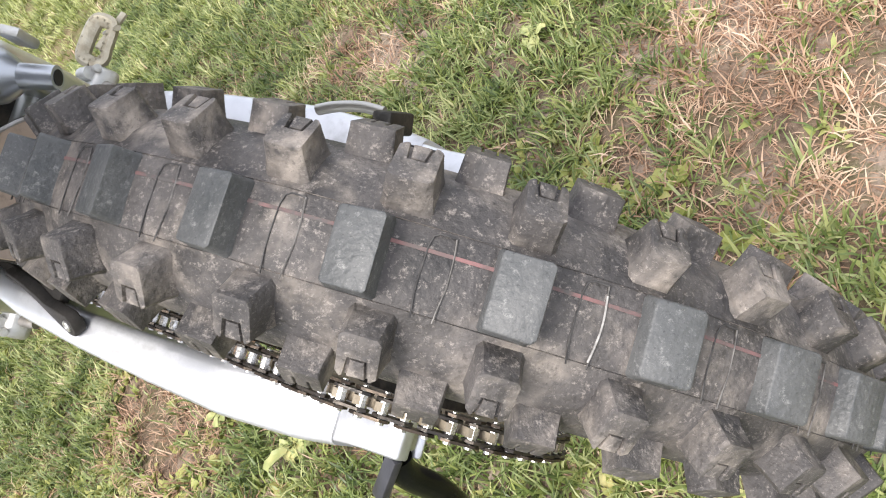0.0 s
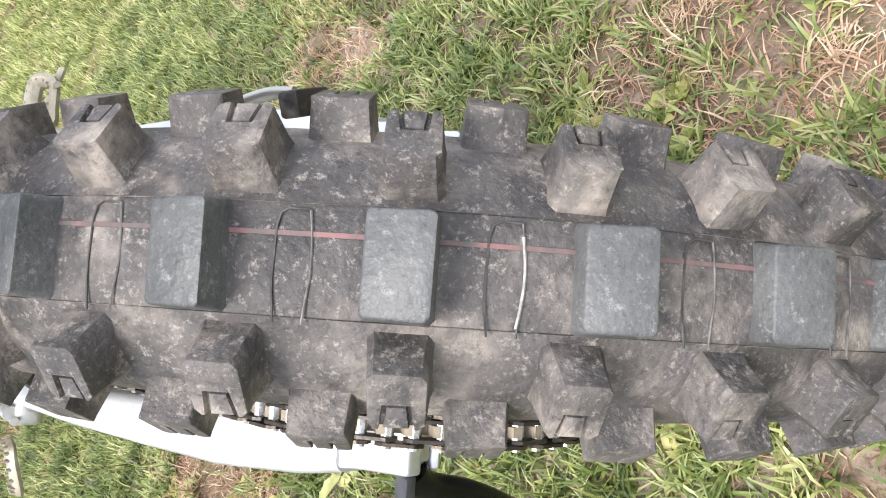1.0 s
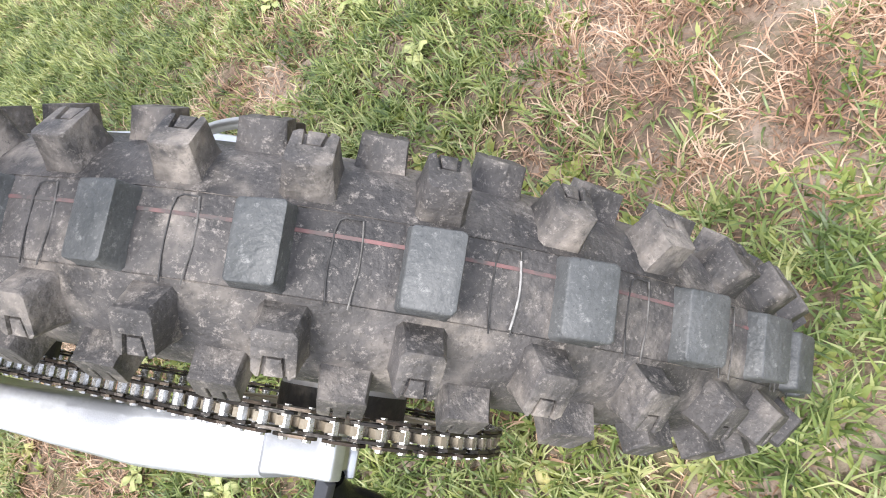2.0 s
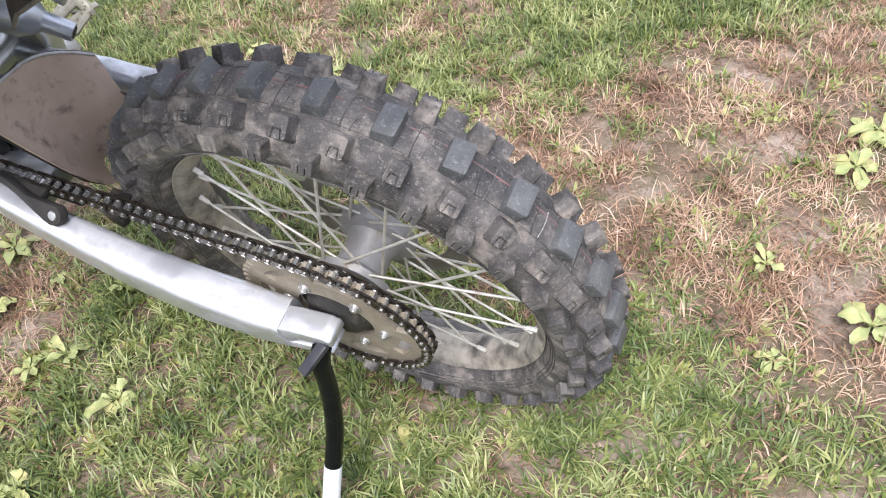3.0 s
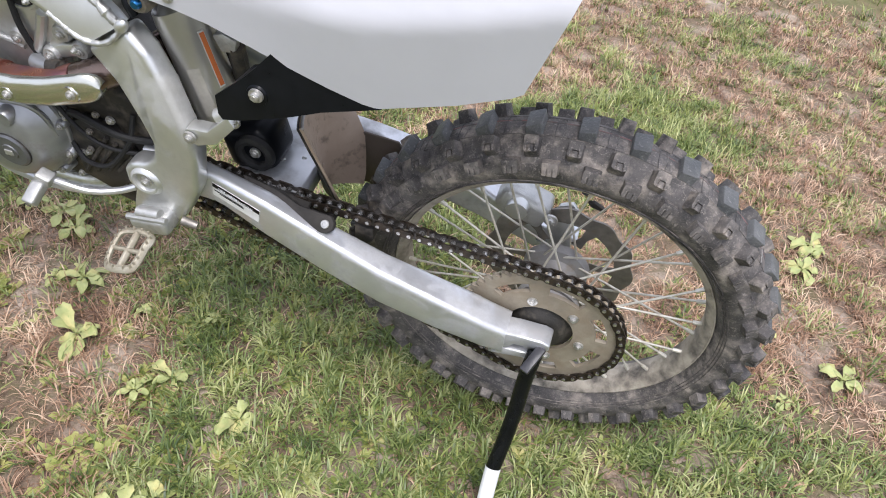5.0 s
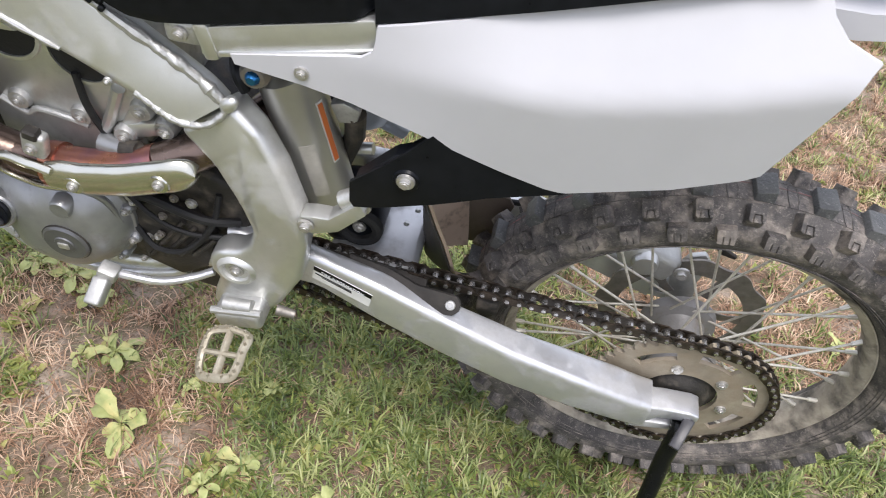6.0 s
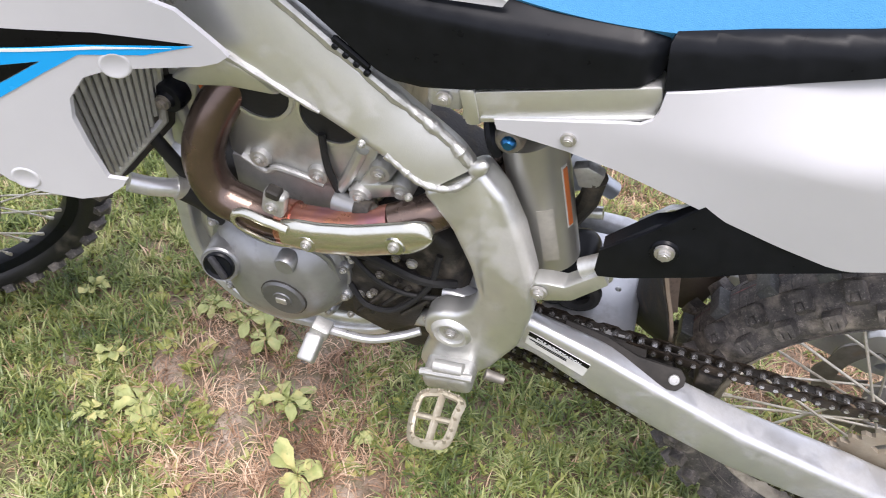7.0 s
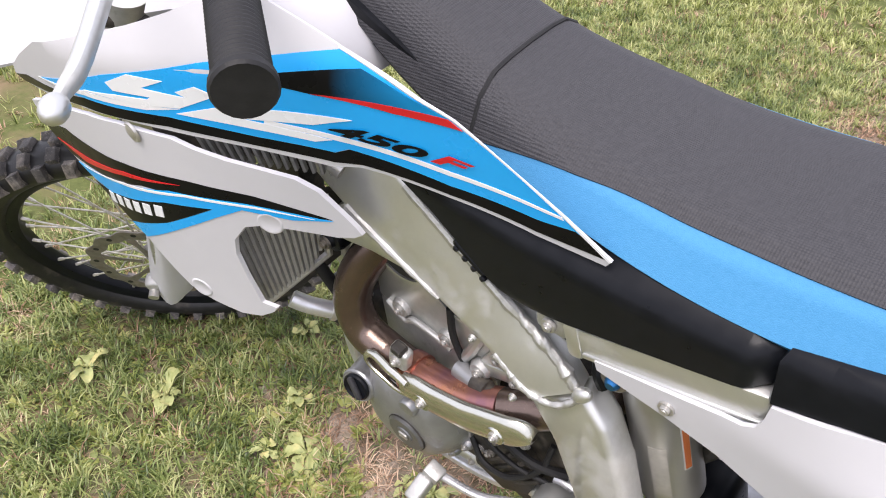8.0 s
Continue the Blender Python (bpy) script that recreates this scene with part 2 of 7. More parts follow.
def fading_print():
    """Printed vinyl whose black runs out into blue towards the rear."""
    m = material("black_to_blue_vinyl", (0.004, 0.004, 0.005), (0.007, 0.007, 0.008), scale=20, rough=0.3, bump=0.0, spec=0.12)
    nt = m.node_tree
    shader = nt.nodes["Principled BSDF"]
    old = shader.inputs["Base Color"].links[0].from_socket
    tc, axes, span, mix = nt.nodes.new("ShaderNodeTexCoord"), nt.nodes.new("ShaderNodeSeparateXYZ"), nt.nodes.new("ShaderNodeMapRange"), nt.nodes.new("ShaderNodeMix")
    span.inputs[1].default_value, span.inputs[2].default_value, span.inputs[4].default_value = -0.800, -0.705, 0.9
    mix.data_type = 'RGBA'
    mix.inputs[7].default_value = (0.004, 0.30, 0.66, 1)
    for a, b in ((tc.outputs["Object"], axes.inputs[0]), (axes.outputs[0], span.inputs[0]), (span.outputs[0], mix.inputs[0]), (old, mix.inputs[6]), (mix.outputs[2], shader.inputs["Base Color"])):
        nt.links.new(a, b)
    return m


FADING_PRINT = fading_print()


def seat_cover():
    """Black gripper cloth: rows of tiny dimples over a matt base."""
    m = material("black_gripper_cover", (0.036, 0.036, 0.040), (0.050, 0.050, 0.055), scale=220, rough=0.6, bump=0.0, spec=0.3)
    nt = m.node_tree
    wave = nt.nodes.new("ShaderNodeTexVoronoi")
    wave.inputs["Scale"].default_value, wave.inputs["Randomness"].default_value = 430.0, 0.05
    tc, b = nt.nodes.new("ShaderNodeTexCoord"), nt.nodes.new("ShaderNodeBump")
    b.inputs["Strength"].default_value, b.inputs["Distance"].default_value = 0.55, 0.0019
    nt.links.new(tc.outputs["Object"], wave.inputs["Vector"])
    nt.links.new(wave.outputs["Distance"], b.inputs["Height"])
    nt.links.new(b.outputs[0], nt.nodes["Principled BSDF"].inputs["Normal"])
    return m


GRIPPER = seat_cover()


# ---- building ----
def thing(name, label, category, m=None, group="", kind=""):
    ob = new(name)
    ob.empty_display_size = 0.1
    if m is not None:
        ob.matrix_world = m
    return tagged(ob, label, category, group, kind)


def finish(name, bm, mat, angle=35.0):
    bmesh.ops.recalc_face_normals(bm, faces=bm.faces)
    mesh = bpy.data.meshes.new(name)
    bm.to_mesh(mesh)
    bm.free()
    mesh.polygons.foreach_set("use_smooth", [True] * len(mesh.polygons))
    mesh.set_sharp_from_angle(angle=radians(angle))
    mesh.materials.append(mat)
    return mesh


def part(name, bm, mat, parent, label="", m=None, angle=35.0):
    ob = new(name, bm if isinstance(bm, bpy.types.Mesh) else finish(name, bm, mat, angle))
    ob.parent = parent
    if m is not None:
        ob.matrix_basis = m
    return tagged(ob, label)


def prism(outline, y0, y1, bevel=0.003, segments=2, into=None):
    """A slab with its outline in x and z, from y0 to y1, with rounded edges."""
    bm = bmesh.new()
    face = bm.faces.new([bm.verts.new((x, y0, z)) for x, z in outline])
    made = bmesh.ops.extrude_face_region(bm, geom=[face])["geom"]
    bmesh.ops.translate(bm, verts=[g for g in made if isinstance(g, bmesh.types.BMVert)], vec=(0, y1 - y0, 0))
    bmesh.ops.recalc_face_normals(bm, faces=bm.faces)
    if bevel:
        bmesh.ops.bevel(bm, geom=bm.edges[:], offset=bevel, segments=segments, profile=0.5, affect='EDGES', clamp_overlap=True)
    return joined(into, bm)


def box(size, at=(0, 0, 0), bevel=0.002, segments=2, turn=(0, 0, 0), into=None):
    bm = bmesh.new()
    bmesh.ops.create_cube(bm, size=1.0, matrix=Matrix.Diagonal((*size, 1)))
    if bevel:
        bmesh.ops.bevel(bm, geom=bm.edges[:], offset=bevel, segments=segments, profile=0.5, affect='EDGES', clamp_overlap=True)
    bmesh.ops.transform(bm, verts=bm.verts, matrix=pose(*at, *turn))
    return joined(into, bm)


def joined(into, bm):
    if into is None:
        return bm
    mesh = bpy.data.meshes.new("piece")
    bm.to_mesh(mesh)
    bm.free()
    into.from_mesh(mesh)
    bpy.data.meshes.remove(mesh)
    return into


def curve(points, steps=6):
    """A smooth line through the points."""
    p = [Vector(v) for v in points]
    p = [2 * p[0] - p[1], *p, 2 * p[-1] - p[-2]]
    out = []
    for i in range(1, len(p) - 2):
        for k in range(steps):
            t = k / steps
            out.append(0.5 * (2 * p[i] + (p[i + 1] - p[i - 1]) * t + (2 * p[i - 1] - 5 * p[i] + 4 * p[i + 1] - p[i + 2]) * t * t + (3 * p[i] - p[i - 1] - 3 * p[i + 1] + p[i + 2]) * t ** 3))
    return [*out, p[-2]]


def loft(rings, closed=False, caps=True, into=None):
    bm = into or bmesh.new()
    rows = [[bm.verts.new(v) for v in ring] for ring in rings]
    count = len(rows[0])
    for a, b in zip(rows, rows[1:] + rows[:1] if closed else rows[1:]):
        for i in range(count):
            bm.faces.new((a[i], a[(i + 1) % count], b[(i + 1) % count], b[i]))
    if caps and not closed:
        bm.faces.new(rows[0][::-1])
        bm.faces.new(rows[-1])
    return bm


def tube(points, radius, sides=12, into=None, closed=False, flat=1.0, caps=True):
    """A round bar along a line; radius may be a list; flat squeezes it across."""
    p = [Vector(v) for v in points]
    n = len(p)
    up, rings = None, []
    for i in range(n):
        ahead = (p[(i + 1) % n] - p[i - 1] if closed else p[min(i + 1, n - 1)] - p[max(i - 1, 0)]).normalized()
        if up is None:
            up = ahead.orthogonal().normalized()
        up = (up - ahead * up.dot(ahead)).normalized()
        side = ahead.cross(up)
        r = radius[i] if isinstance(radius, (list, tuple)) else radius
        rings.append([p[i] + r * (math.cos(a) * up + flat * math.sin(a) * side) for a in (2 * math.pi * k / sides for k in range(sides))])
    return loft(rings, closed, caps, into)


def revolve(profile, steps, into=None, closed=True, centre=(0, 0, 0)):
    """Turns a line of (radius, y) about the y axis."""
    bm = into or bmesh.new()
    c = Vector(centre)
    rows = []
    for k in range(steps):
        a = 2 * math.pi * k / steps
        rows.append([bm.verts.new(c + Vector((r * math.sin(a), y, r * math.cos(a)))) for r, y in profile])
    m = len(profile)
    for a, b in zip(rows, rows[1:] + rows[:1]):
        for i in range(m if closed else m - 1):
            bm.faces.new((a[i], a[(i + 1) % m], b[(i + 1) % m], b[i]))
    if not closed:
        for i in (0, m - 1):
            if profile[i][0] > 1e-4:
                bm.faces.new([row[i] for row in rows])
    bmesh.ops.remove_doubles(bm, verts=bm.verts, dist=1e-6)
    return bm


def ring(c, u, v, w, h, r, k=3):
    """A rounded rectangle about c, in the plane of u and v."""
    c, u, v = Vector(c), Vector(u), Vector(v)
    out = []
    for sx, sy, a0 in ((1, 1, 0), (-1, 1, 90), (-1, -1, 180), (1, -1, 270)):
        for j in range(k + 1):
            a = radians(a0 + 90 * j / k)
            out.append(c + u * (sx * (w / 2 - r) + r * math.cos(a)) + v * (sy * (h / 2 - r) + r * math.sin(a)))
    return out


def sheet(outline, shape, thick, step=0.02, lift=0.0, bevel=0.0):
    """A panel with its outline in x and z, bent to y = shape(x, z), of real thickness inwards."""
    bm = bmesh.new()
    bm.faces.new([bm.verts.new((x, 0, z)) for x, z in outline])
    for axis, values in ((0, [p[0] for p in outline]), (2, [p[1] for p in outline])):
        low, high = min(values), max(values)
        for k in range(1, int((high - low) / step) + 1):
            at = [0, 0, 0]
            at[axis] = low + k * step
            if at[axis] < high - 1e-4:
                normal = [0, 0, 0]
                normal[axis] = 1
                bmesh.ops.bisect_plane(bm, geom=bm.verts[:] + bm.edges[:] + bm.faces[:], plane_co=at, plane_no=normal, dist=1e-5)
    if thick:
        made = bmesh.ops.extrude_face_region(bm, geom=bm.faces[:])["geom"]
        bmesh.ops.translate(bm, verts=[g for g in made if isinstance(g, bmesh.types.BMVert)], vec=(0, thick, 0))
    for v in bm.verts:
        v.co.y += shape(v.co.x, v.co.z) - lift
    return bm


def between(x, xs, ys):
    return float(np.interp(x, xs, ys))


def turned(a, b):
    """The pose of a thing that points up, laid from a to b."""
    a, b = Vector(a), Vector(b)
    return Matrix.Translation(a) @ (b - a).to_track_quat("Z", "Y").to_matrix().to_4x4()


def bolt_mesh(radius, height=0.006, washer=1.45, mat=None):
    bm = bmesh.new()
    bmesh.ops.create_cone(bm, cap_ends=True, segments=6, radius1=radius, radius2=radius * 0.96, depth=height, matrix=pose(0, 0, height / 2 + 0.0015))
    bmesh.ops.bevel(bm, geom=bm.edges[:], offset=radius * 0.1, segments=1, affect='EDGES')
    disc = bmesh.new()
    bmesh.ops.create_cone(disc, cap_ends=True, segments=16, radius1=radius * washer, radius2=radius * washer * 0.95, depth=0.003, matrix=pose(0, 0, 0.0015))
    joined(bm, disc)
    dent = bmesh.new()
    bmesh.ops.create_cone(dent, cap_ends=True, segments=12, radius1=radius * 0.55, radius2=radius * 0.5, depth=0.001, matrix=pose(0, 0, height + 0.0019))
    joined(bm, dent)
    return finish("bolt", bm, mat or STEEL, 30)


BOLT = {}


def bolt(parent, at, radius=0.005, out=(0, -1, 0), mat=None, label=""):
    key = (round(radius, 4), mat.name if mat else "")
    if key not in BOLT:
        BOLT[key] = bolt_mesh(radius, max(0.004, radius * 0.9), mat=mat)
    return part("bolt", BOLT[key], None, parent, label, turned(at, Vector(at) + Vector(out)))

# ---- ground ----
def ground_height(x, y):
    return 0.010 * noise.noise((x * 1.7, y * 1.7, 0.3)) + 0.006 * noise.noise((x * 7, y * 7, 2.1)) - 0.004


DRY_SPOTS = [(-0.95, -0.12, 0.45, 0.32), (-1.05, -0.18, 0.20, 0.35), (-0.82, -0.1, 0.12, 0.5), (-0.88, 0.2, 0.15, 0.6), (-0.75, -0.25, 0.14, 0.6), (0.45, 0.60, 0.42, 1.0), (0.42, 0.95, 0.28, 0.6), (0.62, 0.2, 0.28, 0.55), (0.55, 1.5, 0.5, 0.9), (-0.45, 1.45, 0.55, 0.9),
             (0.05, 0.50, 0.24, 0.7), (-1.05, 0.03, 0.24, 0.65), (-0.87, -0.18, 0.17, 0.6), (-0.66, -0.30, 0.14, 0.5), (-1.28, 0.17, 0.22, 0.6),
             (-0.8, 0.72, 0.25, 0.5), (0.9, 1.0, 0.6, 0.6), (0.95, 2.2, 0.8, 0.8), (-0.3, 2.3, 0.6, 0.7), (0.3, 2.6, 0.6, 0.6), (-0.5, -0.5, 0.2, 0.4),
             (0.2, 0.62, 0.25, 0.8), (0.72, 0.62, 0.3, 0.7), (-1.1, 3.4, 0.35, 0.6)]
GREEN_SPOTS = [(0.14, 1.19, 0.16, 0.7), (0.95, 1.05, 0.16, 0.8), (0.70, 0.09, 0.10, 0.6), (0.25, 1.39, 0.15, 0.6), (0.50, 0.44, 0.10, 0.5), (-1.3, 2.5, 0.8, 0.35), (-2.6, 0.5, 0.8, 0.4), (-0.1, 1.08, 0.22, 1.0), (0.12, 1.25, 0.25, 1.0), (0.38, 1.30, 0.20, 0.9), (0.03, 0.92, 0.15, 0.7), (0.45, 1.9, 0.35, 0.7), (-0.25, 0.62, 0.2, 0.7), (0.2, -0.05, 0.35, 0.9), (-0.3, -0.2, 0.35, 0.9), (-0.55, 0.1, 0.28, 0.9),
               (-1.55, -0.05, 0.35, 0.8), (-1.6, 0.45, 0.5, 0.7), (1.0, 0.75, 0.2, 0.6), (0.42, -0.1, 0.3, 0.7), (-1.45, -0.3, 0.3, 0.5)]
PALE_SPOTS = [(0.28, 0.93, 0.09), (0.29, 0.71, 0.10), (0.61, 0.02, 0.09), (0.86, 1.86, 0.18), (0.58, 0.26, 0.09), (0.88, 0.17, 0.12), (-0.98, -0.06, 0.07), (-0.78, -0.17, 0.08), (-1.02, 0.06, 0.05)]   # trodden bare soil


def patches(x, y, size, seed):
    """Uneven waves without a repeat, between 0 and 1."""
    v = 0.0 * x
    for k in range(7):
        a, f = seed * 1.7 + k * 2.399, (0.7 + 0.23 * k) / size
        v = v + np.sin(f * (x * math.cos(a) + y * math.sin(a)) + 1.9 * np.sin(0.63 * f * (y * math.cos(a) - x * math.sin(a)) + k) + seed * k)
    return np.clip(0.5 + v / 6.0, 0, 1)


def dryness(x, y):
    v = 0.24 + 0 * x
    for cx, cy, r, w in DRY_SPOTS:
        v = v + 0.85 * w * np.exp(-((x - cx) ** 2 + (y - cy) ** 2) / (r * r))
    for cx, cy, r, w in GREEN_SPOTS:
        v = v - w * np.exp(-((x - cx) ** 2 + (y - cy) ** 2) / (r * r))
    return np.clip(v + 0.75 * (patches(x, y, 0.13, 1) - 0.5) + 0.5 * (patches(x, y, 0.05, 2) - 0.5), 0, 1)


def soil():
    """Reddish dry soil with pale bare spots, dark crumbs and thatch."""
    m = material("dry_lawn_soil", (0.078, 0.055, 0.040), (0.25, 0.178, 0.130), scale=55, rough=0.95, bump=1.0, bump_scale=150, dirt=(0.47, 0.385, 0.315), dirt_amount=0.40, dirt_scale=7.0, detail=10.0, spec=0.15)
    nt = m.node_tree
    shader = nt.nodes["Principled BSDF"]
    old = shader.inputs["Base Color"].links[0].from_socket
    tc, crumbs = nt.nodes.new("ShaderNodeTexCoord"), nt.nodes.new("ShaderNodeTexNoise")
    crumbs.inputs["Scale"].default_value, crumbs.inputs["Detail"].default_value = 170.0, 8.0
    span, mix = nt.nodes.new("ShaderNodeMapRange"), nt.nodes.new("ShaderNodeMix")
    span.inputs[1].default_value, span.inputs[2].default_value = 0.54, 0.74
    mix.data_type = 'RGBA'
    mix.inputs[7].default_value = (0.07, 0.05, 0.032, 1)
    nt.links.new(tc.outputs["Object"], crumbs.inputs["Vector"])
    nt.links.new(crumbs.outputs[0], span.inputs[0])
    nt.links.new(span.outputs[0], mix.inputs[0])
    nt.links.new(old, mix.inputs[6])
    nt.links.new(mix.outputs[2], shader.inputs["Base Color"])
    speckle(m, 9, 0.46, 0.60, (0.10, 0.10, 0.042), 0.6, rough=0.85)
    speckle(m, 420, 0.54, 0.64, (0.34, 0.26, 0.18), 0.75, rough=0.8)
    speckle(m, 260, 0.56, 0.66, (0.018, 0.014, 0.010), 0.85, rough=0.8)
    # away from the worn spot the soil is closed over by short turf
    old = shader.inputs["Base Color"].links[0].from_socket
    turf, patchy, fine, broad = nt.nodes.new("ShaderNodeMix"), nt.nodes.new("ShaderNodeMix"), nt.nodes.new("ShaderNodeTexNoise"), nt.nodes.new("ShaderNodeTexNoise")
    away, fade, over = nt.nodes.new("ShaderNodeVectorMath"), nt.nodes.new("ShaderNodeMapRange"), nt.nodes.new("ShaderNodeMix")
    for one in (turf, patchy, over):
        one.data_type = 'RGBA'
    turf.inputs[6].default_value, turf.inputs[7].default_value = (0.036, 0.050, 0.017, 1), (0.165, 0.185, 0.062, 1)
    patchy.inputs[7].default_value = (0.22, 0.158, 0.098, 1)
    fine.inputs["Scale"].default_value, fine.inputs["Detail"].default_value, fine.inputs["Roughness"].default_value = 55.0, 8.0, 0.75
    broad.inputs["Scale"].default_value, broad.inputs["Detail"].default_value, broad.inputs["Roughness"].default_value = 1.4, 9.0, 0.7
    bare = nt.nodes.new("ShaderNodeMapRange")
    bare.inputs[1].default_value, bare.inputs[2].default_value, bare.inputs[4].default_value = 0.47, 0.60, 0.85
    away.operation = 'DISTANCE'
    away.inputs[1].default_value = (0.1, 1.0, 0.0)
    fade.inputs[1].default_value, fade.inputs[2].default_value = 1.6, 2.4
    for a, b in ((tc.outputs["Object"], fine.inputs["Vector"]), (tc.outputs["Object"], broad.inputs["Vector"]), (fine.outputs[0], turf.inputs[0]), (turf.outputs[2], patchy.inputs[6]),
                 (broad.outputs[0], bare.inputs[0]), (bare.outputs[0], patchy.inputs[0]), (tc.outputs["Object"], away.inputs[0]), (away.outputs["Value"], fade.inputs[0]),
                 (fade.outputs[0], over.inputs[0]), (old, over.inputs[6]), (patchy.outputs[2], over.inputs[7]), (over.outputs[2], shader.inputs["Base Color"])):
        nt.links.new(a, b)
    return m


def build_ground():
    near = np.linspace(-3.2, 2.4, 141)
    xs = np.r_[-400, -80, -20, -8, -4.5, near, 4, 8, 20, 80, 400]
    ys = np.r_[-400, -80, -20, -6, -2.6, np.linspace(-1.6, 4.0, 141), 6, 10, 20, 80, 400]
    bm = bmesh.new()
    rows = [[bm.verts.new((x, y, ground_height(x, y) if abs(x) < 9 and abs(y) < 11 else 0.0)) for x in xs] for y in ys]
    for a, b in zip(rows, rows[1:]):
        for i in range(len(xs) - 1):
            bm.faces.new((a[i], a[i + 1], b[i + 1], b[i]))
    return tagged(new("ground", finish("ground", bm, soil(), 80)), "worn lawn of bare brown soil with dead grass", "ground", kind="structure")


build_ground()


def blade_material(name, one, two, three, rough=0.55, through=0.25):
    """Thin leaves: a colour of its own for each blade, and some light let through."""
    m = bpy.data.materials.new(name)
    m.use_nodes = True
    nt = m.node_tree
    shader = nt.nodes["Principled BSDF"]
    geo, ramp = nt.nodes.new("ShaderNodeNewGeometry"), nt.nodes.new("ShaderNodeValToRGB")
    ramp.color_ramp.elements[0].color, ramp.color_ramp.elements[1].color = (*one, 1), (*three, 1)
    ramp.color_ramp.elements.new(0.5).color = (*two, 1)
    drift, tc, both = nt.nodes.new("ShaderNodeTexNoise"), nt.nodes.new("ShaderNodeTexCoord"), nt.nodes.new("ShaderNodeMath")
    drift.inputs["Scale"].default_value, drift.inputs["Detail"].default_value = 9.0, 3.0
    nt.links.new(tc.outputs["Object"], drift.inputs["Vector"])
    both.operation = 'MULTIPLY_ADD'
    both.inputs[1].default_value = 1.5
    shifted = nt.nodes.new("ShaderNodeMath")
    shifted.operation = 'MULTIPLY_ADD'
    shifted.inputs[1].default_value, shifted.inputs[2].default_value = 0.62, -0.56
    nt.links.new(geo.outputs["Random Per Island"], shifted.inputs[0])
    nt.links.new(drift.outputs[0], both.inputs[0])
    nt.links.new(shifted.outputs[0], both.inputs[2])
    nt.links.new(both.outputs[0], ramp.inputs[0])
    nt.links.new(ramp.outputs[0], shader.inputs["Base Color"])
    shader.inputs["Roughness"].default_value = rough
    shader.inputs["Specular IOR Level"].default_value = 0.5
    leaf, mix = nt.nodes.new("ShaderNodeBsdfTranslucent"), nt.nodes.new("ShaderNodeMixShader")
    nt.links.new(ramp.outputs[0], leaf.inputs[0])
    mix.inputs[0].default_value = through
    nt.links.new(shader.outputs[0], mix.inputs[1])
    nt.links.new(leaf.outputs[0], mix.inputs[2])
    nt.links.new(mix.outputs[0], nt.nodes["Material Output"].inputs[0])
    return m


GRASS = blade_material("green_grass", (0.046, 0.076, 0.022), (0.178, 0.236, 0.062), (0.50, 0.51, 0.235), rough=0.42, through=0.2)
LAWN = blade_material("pale_lawn_grass", (0.10, 0.135, 0.038), (0.32, 0.36, 0.105), (0.68, 0.66, 0.33), rough=0.45, through=0.25)
STRAW = blade_material("dry_grass", (0.12, 0.062, 0.034), (0.40, 0.240, 0.145), (0.78, 0.60, 0.43), rough=0.5, through=0.1)
ROUND = blade_material("round_weed_leaves", (0.14, 0.185, 0.042), (0.35, 0.375, 0.10), (0.56, 0.50, 0.21), through=0.2)
CLOVER = blade_material("small_weed_leaves", (0.115, 0.165, 0.038), (0.30, 0.345, 0.09), (0.52, 0.51, 0.21), through=0.2)
LEAF = material("broad_weed_leaf", (0.24, 0.28, 0.085), (0.42, 0.44, 0.19), scale=26, rough=0.5, bump=0.6, bump_scale=90, detail=9.0, dirt=(0.54, 0.47, 0.20), dirt_amount=0.36, dirt_scale=24)


